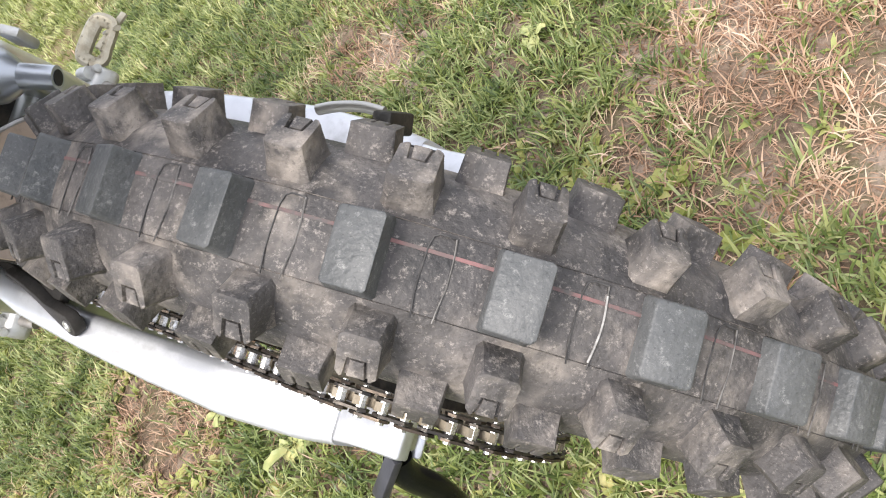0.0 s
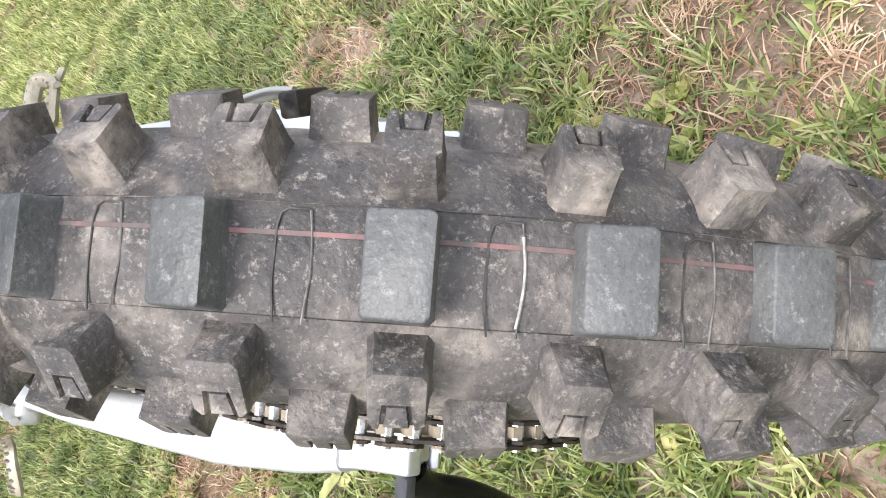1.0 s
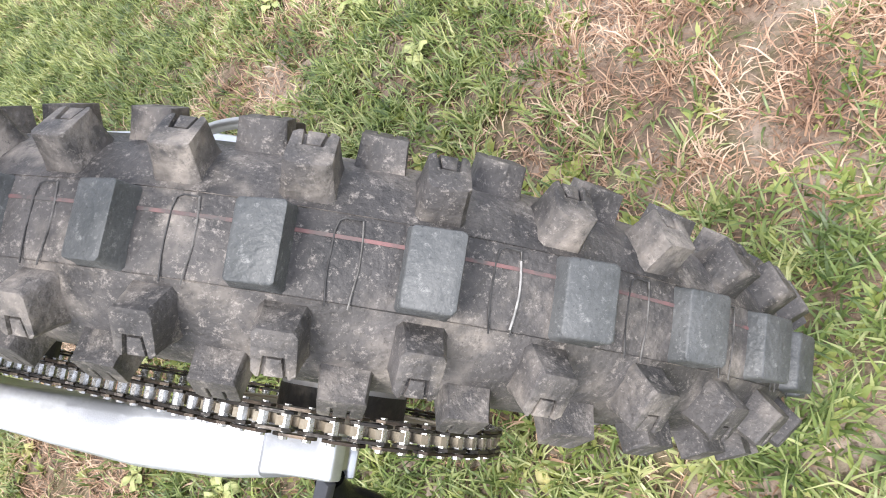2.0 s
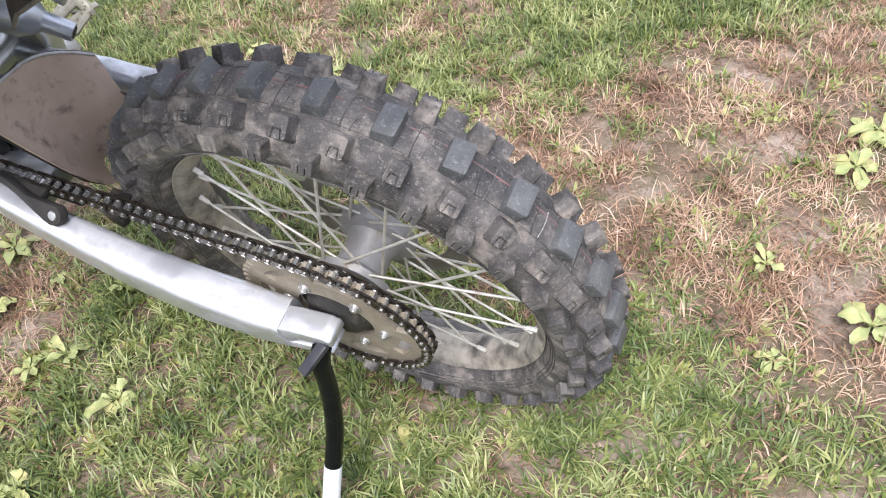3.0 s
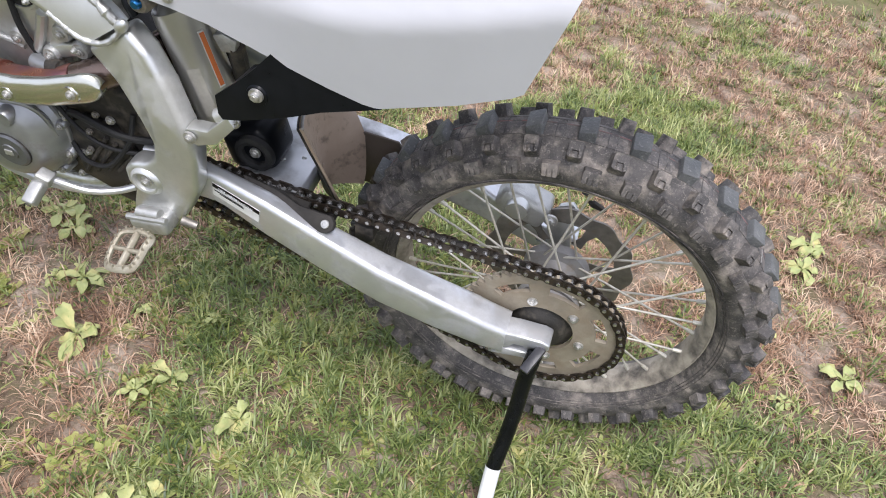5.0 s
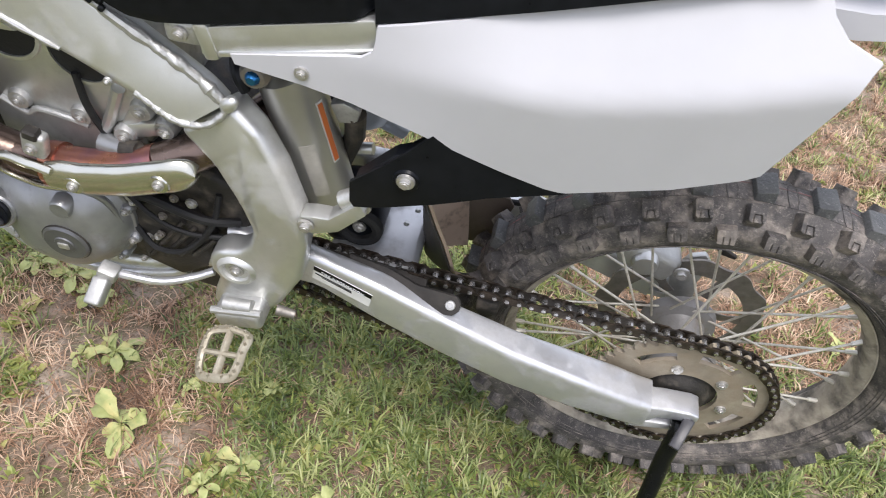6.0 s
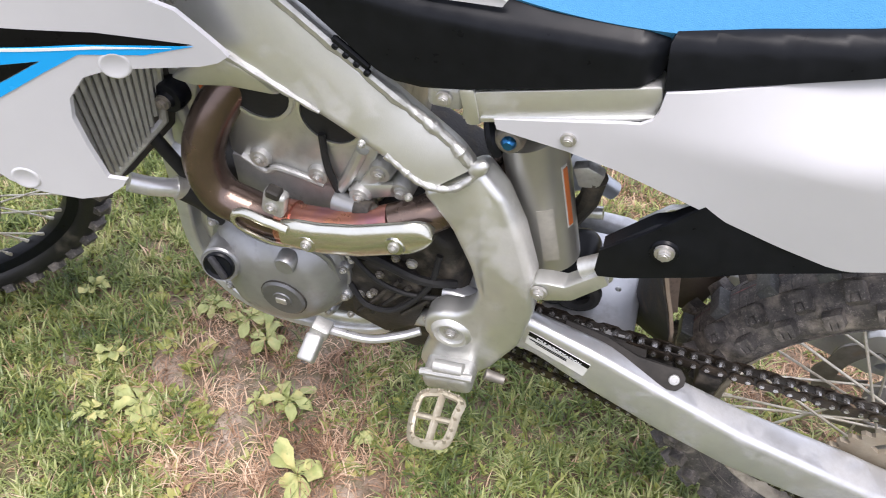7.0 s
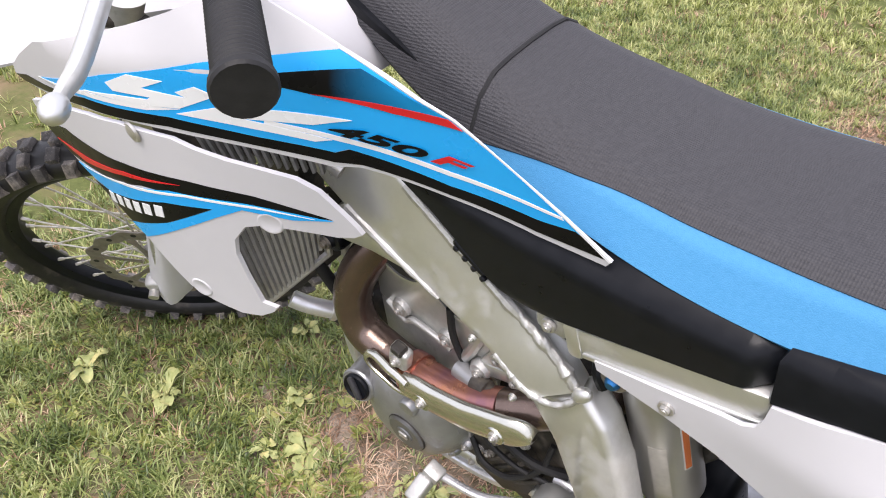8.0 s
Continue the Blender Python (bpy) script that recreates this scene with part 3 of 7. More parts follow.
def blades(name, label, mat, count, area, want, length, width, lie, seed, wide=1.0, tuft=7):
    """Many thin bent blades as one mesh. want(dry) gives the chance that a blade stands there; lie: how flat they lie."""
    rng = np.random.default_rng(seed)
    heads = count * 3 // tuft
    hx, hy = rng.uniform(area[0], area[1], heads), rng.uniform(area[2], area[3], heads)
    dry = dryness(hx, hy)
    bare = np.clip((patches(hx, hy, 0.05, 9) - 0.56) / 0.10, 0, 1) * np.clip(1.15 * dry - 0.08, 0, 0.9) * (0.72 if lie > 1.1 else 1.0)
    rim = np.minimum(np.minimum(hx - area[0], area[1] - hx), np.minimum(hy - area[2], area[3] - hy)) / (0.12 * (area[1] - area[0]))
    for cx, cy, r in PALE_SPOTS:
        bare = np.maximum(bare, 0.7 * np.exp(-(((hx - cx) ** 2 + (hy - cy) ** 2) / (r * r)) ** 1.5) * (0.5 + patches(hx, hy, 0.03, 6)))
    bare = np.minimum(bare, 0.96)
    keep = rng.random(heads) < np.clip(rim + 0.35 * (patches(hx, hy, 0.2, 4) - 0.3), 0, 1) * want(dry) * (1 - bare) * (0.25 + 0.75 * patches(hx, hy, 0.022, seed))
    hx, hy = np.repeat(hx[keep], tuft)[:count], np.repeat(hy[keep], tuft)[:count]
    away, spin = np.abs(rng.normal(0, 0.011, len(hx))), rng.uniform(0, 2 * np.pi, len(hx))
    x, y = hx + away * np.cos(spin), hy + away * np.sin(spin)
    n = len(x)
    z = np.array([ground_height(a, b) for a, b in zip(x.tolist(), y.tolist())]) - 0.002
    far = np.clip(np.hypot(x + 0.3, y - 0.2) / 2.2, 1.0, 2.6)
    tall = length * rng.uniform(0.45, 1.25, n) * np.sqrt(far)
    wid = width * rng.uniform(0.6, 1.3, n) * far
    turn = spin + rng.normal(0, 0.7, n)
    lean = np.clip(rng.normal(lie, 0.34, n), 0.05, 1.5)
    dx, dy = np.cos(turn), np.sin(turn)
    sx, sy = -dy, dx
    verts = np.zeros((n, 5, 3))
    mid_out, mid_up = tall * 0.5 * np.sin(lean * 0.6), tall * 0.5 * np.cos(lean * 0.6)
    tip_out, tip_up = mid_out + tall * 0.5 * np.sin(np.minimum(lean * 1.35, 1.62)), mid_up + tall * 0.5 * np.cos(np.minimum(lean * 1.35, 1.62))
    for k, (o, u, w) in enumerate(((0, 0, -1), (0, 0, 1), (mid_out, mid_up, -0.85 * wide), (mid_out, mid_up, 0.85 * wide), (tip_out, tip_up, 0))):
        verts[:, k, 0] = x + dx * o + sx * wid / 2 * w
        verts[:, k, 1] = y + dy * o + sy * wid / 2 * w
        verts[:, k, 2] = z + np.maximum(u, 0.002)
    base = np.arange(n)[:, None] * 5
    loops = np.concatenate([base + [0, 1, 3, 2], base + [2, 3, 4]], 1).ravel()
    mesh = bpy.data.meshes.new(name)
    mesh.vertices.add(n * 5)
    mesh.vertices.foreach_set("co", verts.ravel())
    mesh.loops.add(n * 7)
    mesh.loops.foreach_set("vertex_index", loops.astype(np.int32))
    mesh.polygons.add(n * 2)
    starts = (np.arange(n)[:, None] * 7 + [0, 4]).ravel()
    mesh.polygons.foreach_set("loop_start", starts.astype(np.int32))
    mesh.update(calc_edges=True)
    mesh.polygons.foreach_set("use_smooth", [True] * len(mesh.polygons))
    mesh.materials.append(mat)
    return tagged(new(name, mesh), label, "grass", kind="stuff")


NEAR, FAR = (-2.4, 1.9, -1.15, 2.8), (-6.5, 5.0, -4.5, 6.0)
blades("lawn_grass", "short green lawn grass in uneven tufts", GRASS, 195000, NEAR, lambda d: np.clip(1.15 - 1.05 * d, 0.14, 1), 0.043, 0.0034, 0.95, 1, tuft=9)
blades("dry_grass", "dead straw-coloured grass lying flat on bare soil", STRAW, 120000, NEAR, lambda d: np.clip(0.05 + 0.9 * d, 0, 1), 0.046, 0.0022, 1.15, 2, tuft=7)
blades("grass_litter", "fine brown litter of dead grass on the soil", STRAW, 190000, (-2.3, 1.5, -1.0, 1.9), lambda d: np.clip(0.22 + 0.85 * d, 0, 1), 0.019, 0.0017, 1.38, 6, tuft=5)
blades("low_weeds", "tiny yellow-green weed leaves close to the soil", CLOVER, 70000, NEAR, lambda d: np.clip(0.75 - 0.3 * d, 0.1, 1), 0.020, 0.0075, 0.95, 3, tuft=10)
blades("round_leaf_weeds", "clumps of small round yellow-green weed leaves", ROUND, 15000, (-2.0, 0.1, -0.75, 0.45), lambda d: np.clip(2.2 * (0.55 - abs(d - 0.45)), 0.02, 1), 0.020, 0.012, 1.05, 7, wide=1.35, tuft=12)
blades("distant_lawn_grass", "green lawn grass further off", LAWN, 100000, FAR, lambda d: np.clip(1.0 - 0.9 * d, 0.1, 1), 0.05, 0.0038, 0.6, 4)
blades("back_lawn_grass", "thicker pale green lawn grass behind the motorcycle", LAWN, 95000, (-4.4, 0.8, 0.35, 4.4), lambda d: np.clip(1.1 - 1.0 * d, 0.1, 1), 0.042, 0.0036, 0.85, 8, tuft=9)
blades("distant_dry_grass", "patches of dead grass further off", STRAW, 80000, FAR, lambda d: np.clip(0.25 + 0.75 * d, 0, 1), 0.045, 0.003, 1.15, 5)


def weed(rng, x, y, size, leaves):
    """A flat rosette of broad leaves, each bent along its rib."""
    root = thing("broadleaf_weed", "pale green broad-leaved weed rosette in the lawn", "weed", pose(x, y, ground_height(x, y) + 0.004, 0, 0, rng.uniform(0, 360)), "lawn weeds")
    for k in range(leaves):
        length, wide = size * rng.uniform(0.5, 1.2), size * rng.uniform(0.40, 0.62)
        rise, droop = rng.uniform(0.25, 0.95), rng.uniform(0.35, 0.95)
        bm = bmesh.new()
        rows = []
        for j in range(7):
            s = j / 6
            w = wide * 0.5 * (0.13, 0.20, 0.48, 0.82, 1.0, 0.86, 0.36)[j]
            out, up = length * s, length * (rise * s - droop * s * s) + 0.008
            wave = 0.16 * wide * math.sin(9 * s + 2 * k)
            rows.append([bm.verts.new((out, c * w * (1 + 0.14 * math.sin(3.7 * j + 5 * c + k)), max(up + 0.42 * abs(c) * w + wave * c, 0.003))) for c in (-1, -0.5, 0, 0.5, 1)])
        for a, b in zip(rows, rows[1:]):
            for i in range(4):
                bm.faces.new((a[i], a[i + 1], b[i + 1], b[i]))
        top = bmesh.ops.extrude_face_region(bm, geom=bm.faces[:])["geom"]
        bmesh.ops.translate(bm, verts=[g for g in top if isinstance(g, bmesh.types.BMVert)], vec=(0, 0, 0.0008))
        part("leaf", bm, LEAF, root, m=pose(0, 0, 0, 0, 0, 360 * k / leaves + rng.uniform(-22, 22)), angle=80)
    return root


WEEDS = [(0.62, 0.83, 0.055), (0.59, 0.71, 0.05), (0.52, 0.25, 0.03), (0.65, 0.36, 0.055), (-0.47, -0.19, 0.05), (-0.55, -0.42, 0.062), (-0.50, -0.45, 0.05), (-0.58, -0.47, 0.05), (-0.52, -0.38, 0.045), (-0.62, -0.15, 0.042), (-0.67, -0.20, 0.036), (-0.845, -0.125, 0.066),
         (-0.93, 0.015, 0.052), (-0.985, -0.005, 0.030), (-1.18, -0.08, 0.060), (-1.25, -0.13, 0.034), (-1.10, 0.18, 0.050), (-1.04, 0.14, 0.050), (-1.19, 0.19, 0.040), (-1.45, 0.15, 0.040),
         (-1.52, -0.18, 0.055), (-1.30, 0.01, 0.040), (-1.72, -0.25, 0.055), (0.48, 0.43, 0.035), (-0.63, 0.01, 0.030), (-0.80, 0.75, 0.045), (-0.55, 0.70, 0.04), (-0.77, -0.02, 0.026), (1.0, 0.72, 0.05), (-0.35, 0.55, 0.035)]
weed_rng = random.Random(5)
for wx, wy, ws in WEEDS:
    weed(weed_rng, wx, wy, ws * 0.95, weed_rng.choice((6, 7, 8, 9)))

# ---- motorcycle ----
bike = thing("motorcycle", "white and blue motocross motorcycle leaning on a side stand", "motorcycle", BIKE)

# rear tyre: 30 blocks round the middle, 36 side knobs and 36 edge knobs on each flank
TREAD, KNOBS = 360 / 30, 360 / 36
FIRST, FIRST_KNOB = 46.51, 46.88              # degrees from the top to the block beside the pale scuff, and to its side knob
WHEEL_Y = 0.0040
SIDE = [(0.2535, 0.0275), (0.256, 0.033), (0.262, 0.0415), (0.272, 0.0485), (0.284, 0.0515), (0.294, 0.0498), (0.3035, 0.0450), (0.3115, 0.0380), (0.3180, 0.0295), (0.3225, 0.0200), (0.3240, 0.0178), (0.3247, 0.009)]
PROFILE = [(r, -y) for r, y in SIDE] + [(0.3250, 0.0)] + [(r, y) for r, y in SIDE[::-1]] + [(0.243, 0.012), (0.243, -0.012)]
rear_tyre = part("rear_tyre", revolve(PROFILE, 180), RUBBER, bike, "dusty knobbly rear tyre with worn centre blocks", m=pose(0, WHEEL_Y, 0), angle=60)
knob_rng = random.Random(11)


def worn(outline, amount):
    """The same outline with each corner worn a little differently."""
    return [(x + knob_rng.uniform(-amount, amount), y + knob_rng.uniform(-amount, amount)) for x, y in outline]


def block(outline, height, flare, bevel=0.0012, mat=RUBBER, name="tread_block", tilt=0.0, skew=0.0):
    """A tapered rubber block on the tyre: outline in x (along the tread) and y; tilt raises its rear edge."""
    bm = bmesh.new()
    low = [bm.verts.new((x * flare + skew, y * flare, -0.004)) for x, y in outline]
    mid = [bm.verts.new((x * (1 + (flare - 1) * 0.35) + skew * 0.3, y * (1 + (flare - 1) * 0.35), height * 0.22)) for x, y in outline]
    top = [bm.verts.new((x, y, height + tilt * x)) for x, y in outline]
    n = len(outline)
    for a, b in ((low, mid), (mid, top)):
        for i in range(n):
            bm.faces.new((a[i], a[(i + 1) % n], b[(i + 1) % n], b[i]))
    bm.faces.new(top)
    bmesh.ops.recalc_face_normals(bm, faces=bm.faces)
    edges = [e for e in bm.edges if e.verts[0] in top or e.verts[1] in top]
    bmesh.ops.bevel(bm, geom=edges, offset=bevel, segments=2, profile=0.5, affect='EDGES', clamp_overlap=True)
    return finish(name, bm, mat, 48)


def slotted(name, low, h, flare, lands, depth, bevel, skew=0.0):
    """A knob whose top is cut by narrow slots: a tapered foot that carries raised lands with gaps between them."""
    bm = bmesh.new()
    n = len(low)
    levels = ((flare, -0.006, skew), (1 + (flare - 1) * 0.35, h * 0.2, skew * 0.35), (1.0, h - depth, 0.0))
    base = [[bm.verts.new((x * f + k, y * f, z)) for x, y in low] for f, z, k in levels]
    for a, b in zip(base, base[1:]):
        for i in range(n):
            bm.faces.new((a[i], a[(i + 1) % n], b[(i + 1) % n], b[i]))
    bm.faces.new(base[-1])
    bm.faces.new(base[0][::-1])
    for k, outline in enumerate(lands):
        piece = bmesh.new()
        high = h - 0.0006 * k
        bot = [piece.verts.new((x, y, h - depth - 0.0005 - 0.0003 * k)) for x, y in outline]
        top = [piece.verts.new((x, y, high)) for x, y in outline]
        m = len(outline)
        for i in range(m):
            piece.faces.new((bot[i], bot[(i + 1) % m], top[(i + 1) % m], top[i]))
        piece.faces.new(top)
        piece.faces.new(bot[::-1])
        bmesh.ops.recalc_face_normals(piece, faces=piece.faces)
        bmesh.ops.bevel(piece, geom=[e for e in piece.edges if min(v.co.z for v in e.verts) > high - 1e-5], offset=bevel, segments=2, profile=0.6, affect='EDGES', clamp_overlap=True)
        bmesh.ops.triangulate(piece, faces=[f for f in piece.faces if len(f.verts) > 4], ngon_method='EAR_CLIP')
        joined(bm, piece)
    return finish(name, bm, RUBBER, 48)


def side_knob(s):
    """The tall side knob: a land cut by a U-shaped slot round a small tongue that opens outwards."""
    hx, hy, c = 0.0096 + knob_rng.uniform(-0.0005, 0.0005), 0.0110 + knob_rng.uniform(-0.0004, 0.0004), 0.0022
    low = worn([(-hx + c, -hy), (hx - c, -hy), (hx, -hy + c), (hx, hy - c), (hx - c, hy), (c - hx, hy), (-hx, hy - c), (-hx, -hy + c)], 0.0003)
    u = [*low[:5], (0.0056, hy), (0.0043, 0.0012), (-0.0043, 0.0012), (-0.0056, hy), *low[5:]]
    tongue = [(-0.0031, 0.0022), (0.0031, 0.0022), (0.0042, hy), (-0.0042, hy)]
    lands = [[(x, y * s) for x, y in one] for one in (u, tongue)]
    return slotted("side_block", [(x, y * s) for x, y in low], 0.0172, 1.26, lands, 0.0028, 0.0014)


def edge_knob(s):
    """The edge knob: a plain block with two short slits from its outer edge."""
    hx, hy, g, c = 0.0106 + knob_rng.uniform(-0.0005, 0.0005), 0.0088, 0.0006, 0.0013
    low = worn([(-hx + c, -hy), (hx - c, -hy), (hx, -hy + c), (hx * 0.92, hy - c), (hx * 0.92 - c, hy), (c - hx * 0.92, hy), (-hx * 0.92, hy - c), (-hx, -hy + c)], 0.0004)
    comb = [*low[:5], (0.0036 + g, hy), (0.0036 + g, 0.0005), (0.0036 - g, 0.0005), (0.0036 - g, hy), (-0.0036 + g, hy), (-0.0036 + g, -0.0005), (-0.0036 - g, -0.0005), (-0.0036 - g, hy), *low[5:]]
    return slotted("edge_block", [(x, y * s) for x, y in low], 0.0158, 1.20, [[(x, y * s) for x, y in comb]], 0.0026, 0.0005)


centre_blocks = [block(worn([(-0.0096, -0.0171), (0.0096, -0.0171), (0.0111, -0.0156), (0.0111, 0.0156), (0.0096, 0.0171), (-0.0096, 0.0171), (-0.0111, 0.0156), (-0.0111, -0.0156)], 0.0003), 0.0137, 1.13, 0.0024, RUBBER_WORN, tilt=0.27, skew=0.0006) for _ in range(5)]
side_blocks = {s: [side_knob(s) for _ in range(5)] for s in (1, -1)}
edge_blocks = {s: [edge_knob(s) for _ in range(5)] for s in (1, -1)}


def groove_line(points, radius, mat):
    return finish("tie_bar", tube(curve([(x, y, 0.0) for x, y in points], 3), radius, 5), mat, 60)


# each outline: one half dark, the other pale with dark flecks
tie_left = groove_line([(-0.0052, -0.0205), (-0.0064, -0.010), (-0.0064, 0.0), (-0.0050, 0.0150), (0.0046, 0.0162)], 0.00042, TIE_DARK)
tie_right = groove_line([(0.0046, 0.0162), (0.0056, 0.008), (0.0060, -0.004), (0.0050, -0.0120), (0.0042, -0.0205)], 0.00042, TIE_PALE)
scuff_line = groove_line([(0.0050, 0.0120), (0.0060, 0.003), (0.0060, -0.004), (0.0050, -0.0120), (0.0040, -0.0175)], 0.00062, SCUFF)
for k in range(30):
    spin = pose(0, 0, 0, 0, FIRST + k * TREAD, 0)
    half = pose(0, 0, 0, 0, FIRST + (k + 0.5) * TREAD, 0)
    part("centre_block", knob_rng.choice(centre_blocks), None, rear_tyre, m=spin @ pose(0, 0, 0.3230, 0, 0, knob_rng.uniform(-1.2, 1.2)))
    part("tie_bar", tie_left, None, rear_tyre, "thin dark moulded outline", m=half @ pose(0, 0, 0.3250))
    part("tie_bar", tie_right, None, rear_tyre, "thin pale-flecked moulded outline", m=half @ pose(0, 0, 0.3250))
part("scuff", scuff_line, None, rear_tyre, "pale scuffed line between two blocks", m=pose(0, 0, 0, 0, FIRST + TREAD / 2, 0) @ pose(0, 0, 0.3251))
for k in range(36):
    spin = pose(0, 0, 0, 0, FIRST_KNOB + k * KNOBS, 0)
    half = pose(0, 0, 0, 0, FIRST_KNOB + (k + 0.5) * KNOBS, 0)
    for s in (1, -1):
        part("side_block", knob_rng.choice(side_blocks[s]), None, rear_tyre, m=spin @ pose(0, s * 0.0326, 0.3152, -s * 35, 0, knob_rng.uniform(-1.5, 1.5)))
        part("edge_block", knob_rng.choice(edge_blocks[s]), None, rear_tyre, m=half @ pose(0, s * 0.0462, 0.2966, -s * 66, 0, knob_rng.uniform(-2, 2)))
part("red_line", revolve([(0.3238, 0.0074), (0.32515, 0.0076), (0.32515, 0.0092), (0.3238, 0.0094)], 180), RED_LINE, rear_tyre, "faded red line round the tread")
for y in (-0.0184, 0.0184):
    part("mould_line", revolve([(0.3222, y - 0.0006), (0.3243, y), (0.3222, y + 0.0006)], 180), RUBBER, rear_tyre)
for y in (-0.0492, -0.0462, -0.0432):
    r = between(-y, [0.042, 0.050], [0.262, 0.272])
    part("sidewall_rib", revolve([(r - 0.0006, y), (r, y - 0.0011), (r + 0.0006, y)], 124), RUBBER, rear_tyre)

# rear wheel
RIM_IN = [(0.2535, 0.0290), (0.2515, 0.0290), (0.2500, 0.0262), (0.2455, 0.0240), (0.2405, 0.0195), (0.2380, 0.0090), (0.2375, 0.0)]
rim_profile = [(r, -y) for r, y in RIM_IN] + [(r, y) for r, y in RIM_IN[-2::-1]] + [(0.2535, 0.0265), (0.2485, 0.0215), (0.2425, 0.0100), (0.2425, -0.0100), (0.2485, -0.0215), (0.2535, -0.0265)]
rear_wheel = part("rear_wheel", revolve(rim_profile, 108), RIM, bike, "muddy silver spoked rear wheel rim", m=pose(0, 0.002, 0), angle=40)


def spokes(parent, flange, y_flange, rim_r, count, name_mat, y_rim=0.005, lead=46):
    """Crossed spokes from both flanges of the hub; each with its nipple in the rim."""
    rod = nip = None
    for k in range(count):
        s = 1 if k % 2 else -1
        way = 1 if (k // 2) % 2 else -1
        a_rim = radians(360 * (k + 0.5) / count)
        a_hub = a_rim + way * radians(lead)
        p = Vector((flange * math.sin(a_hub), s * y_flange + way * 0.003, flange * math.cos(a_hub)))
        q = Vector((rim_r * math.sin(a_rim), s * y_rim, rim_r * math.cos(a_rim)))
        length = (q - p).length
        if rod is None:
            bm = bmesh.new()
            bmesh.ops.create_cone(bm, cap_ends=True, segments=6, radius1=0.0019, radius2=0.0019, depth=length, matrix=pose(0, 0, length / 2))
            rod = finish("spoke", bm, name_mat, 60)
            bm = bmesh.new()
            bmesh.ops.create_cone(bm, cap_ends=True, segments=6, radius1=0.0032, radius2=0.0038, depth=0.016, matrix=pose(0, 0, length - 0.008))
            nip = finish("nipple", bm, name_mat, 40)
        m = turned(p, q)
        part("spoke", rod, None, parent, m=m)
        part("nipple", nip, None, parent, m=m)


spokes(rear_wheel, 0.046, 0.033, 0.2395, 36, SPOKE)
hub = [(0.0, -0.052), (0.024, -0.052), (0.026, -0.042), (0.050, -0.040), (0.052, -0.031), (0.040, -0.028), (0.033, -0.020), (0.032, 0.014), (0.038, 0.026), (0.053, 0.031), (0.055, 0.046), (0.03, 0.050), (0.0, 0.052)]
part("hub", revolve(hub, 40, closed=False), HUB, rear_wheel, "grey hub with dried mud")


def cog(teeth, root, tip, y0, y1, into=None):
    outline = []
    for k in range(teeth):
        for d, r in ((-0.30, root), (-0.13, tip), (0.13, tip), (0.30, root)):
            a = 2 * math.pi * (k + d) / teeth
            outline.append((r, a))
    inner = root - 0.014
    bm = into or bmesh.new()
    rows = [[bm.verts.new((r * math.sin(a), y, r * math.cos(a))) for r, a in outline] for y in (y0, y1)]
    hole = [[bm.verts.new((inner * math.sin(a), y, inner * math.cos(a))) for _, a in outline] for y in (y0, y1)]
    n = len(outline)
    for i in range(n):
        j = (i + 1) % n
        for q in ((rows[0][i], rows[0][j], rows[1][j], rows[1][i]), (hole[0][j], hole[0][i], hole[1][i], hole[1][j]), (rows[0][j], rows[0][i], hole[0][i], hole[0][j]), (rows[1][i], rows[1][j], hole[1][j], hole[1][i])):
            bm.faces.new(q)
    return bm


CHAIN_Y = -0.079
def toothed_plate(teeth, root, tip, y0, y1, inner, slot, gaps):
    """One flat plate: teeth outside, a bore, and long slots between two radii."""
    n = teeth * 4
    bm = bmesh.new()
    rows = []
    for r in (inner, (inner + slot[0]) / 2, slot[0], slot[1], root, None):
        rows.append([bm.verts.new(((r or (tip if i % 4 in (1, 2) else root + 0.0006)) * math.sin(a), y0, (r or (tip if i % 4 in (1, 2) else root + 0.0006)) * math.cos(a))) for i, a in enumerate(2 * math.pi * (k + 0.15 * (-1 if k % 4 == 1 else 1 if k % 4 == 2 else 0)) / n for k in range(n))])
    for level, (low, high) in enumerate(zip(rows, rows[1:])):
        for i in range(n):
            if level == 2 and (i * gaps / n) % 1.0 < 0.62:
                continue
            j = (i + 1) % n
            bm.faces.new((low[i], low[j], high[j], high[i]))
    made = bmesh.ops.extrude_face_region(bm, geom=bm.faces[:])["geom"]
    bmesh.ops.translate(bm, verts=[g for g in made if isinstance(g, bmesh.types.BMVert)], vec=(0, y1 - y0, 0))
    return bm


sprocket = toothed_plate(49, 0.1195, 0.1285, CHAIN_Y - 0.0032, CHAIN_Y + 0.0032, 0.052, (0.086, 0.1035), 7)
sprocket_ob = part("sprocket", sprocket, SPROCKET, bike, "muddy aluminium rear sprocket with oval openings")
for k in range(6):
    a = radians(60 * k + 42)
    bolt(sprocket_ob, (0.066 * math.sin(a), CHAIN_Y - 0.003, 0.066 * math.cos(a)), 0.0055)
part("hub_carrier", revolve([(0.0, -0.092), (0.030, -0.092), (0.038, -0.088), (0.044, -0.080), (0.0515, -0.0775), (0.0515, -0.060), (0.0, -0.060)], 40, closed=False), BLACK_DIRTY, rear_wheel, "dark oily bearing cover")
part("carrier_ring", revolve([(0.0505, -0.070), (0.0505, -0.045), (0.040, -0.045), (0.040, -0.070)], 40), HUB, rear_wheel)

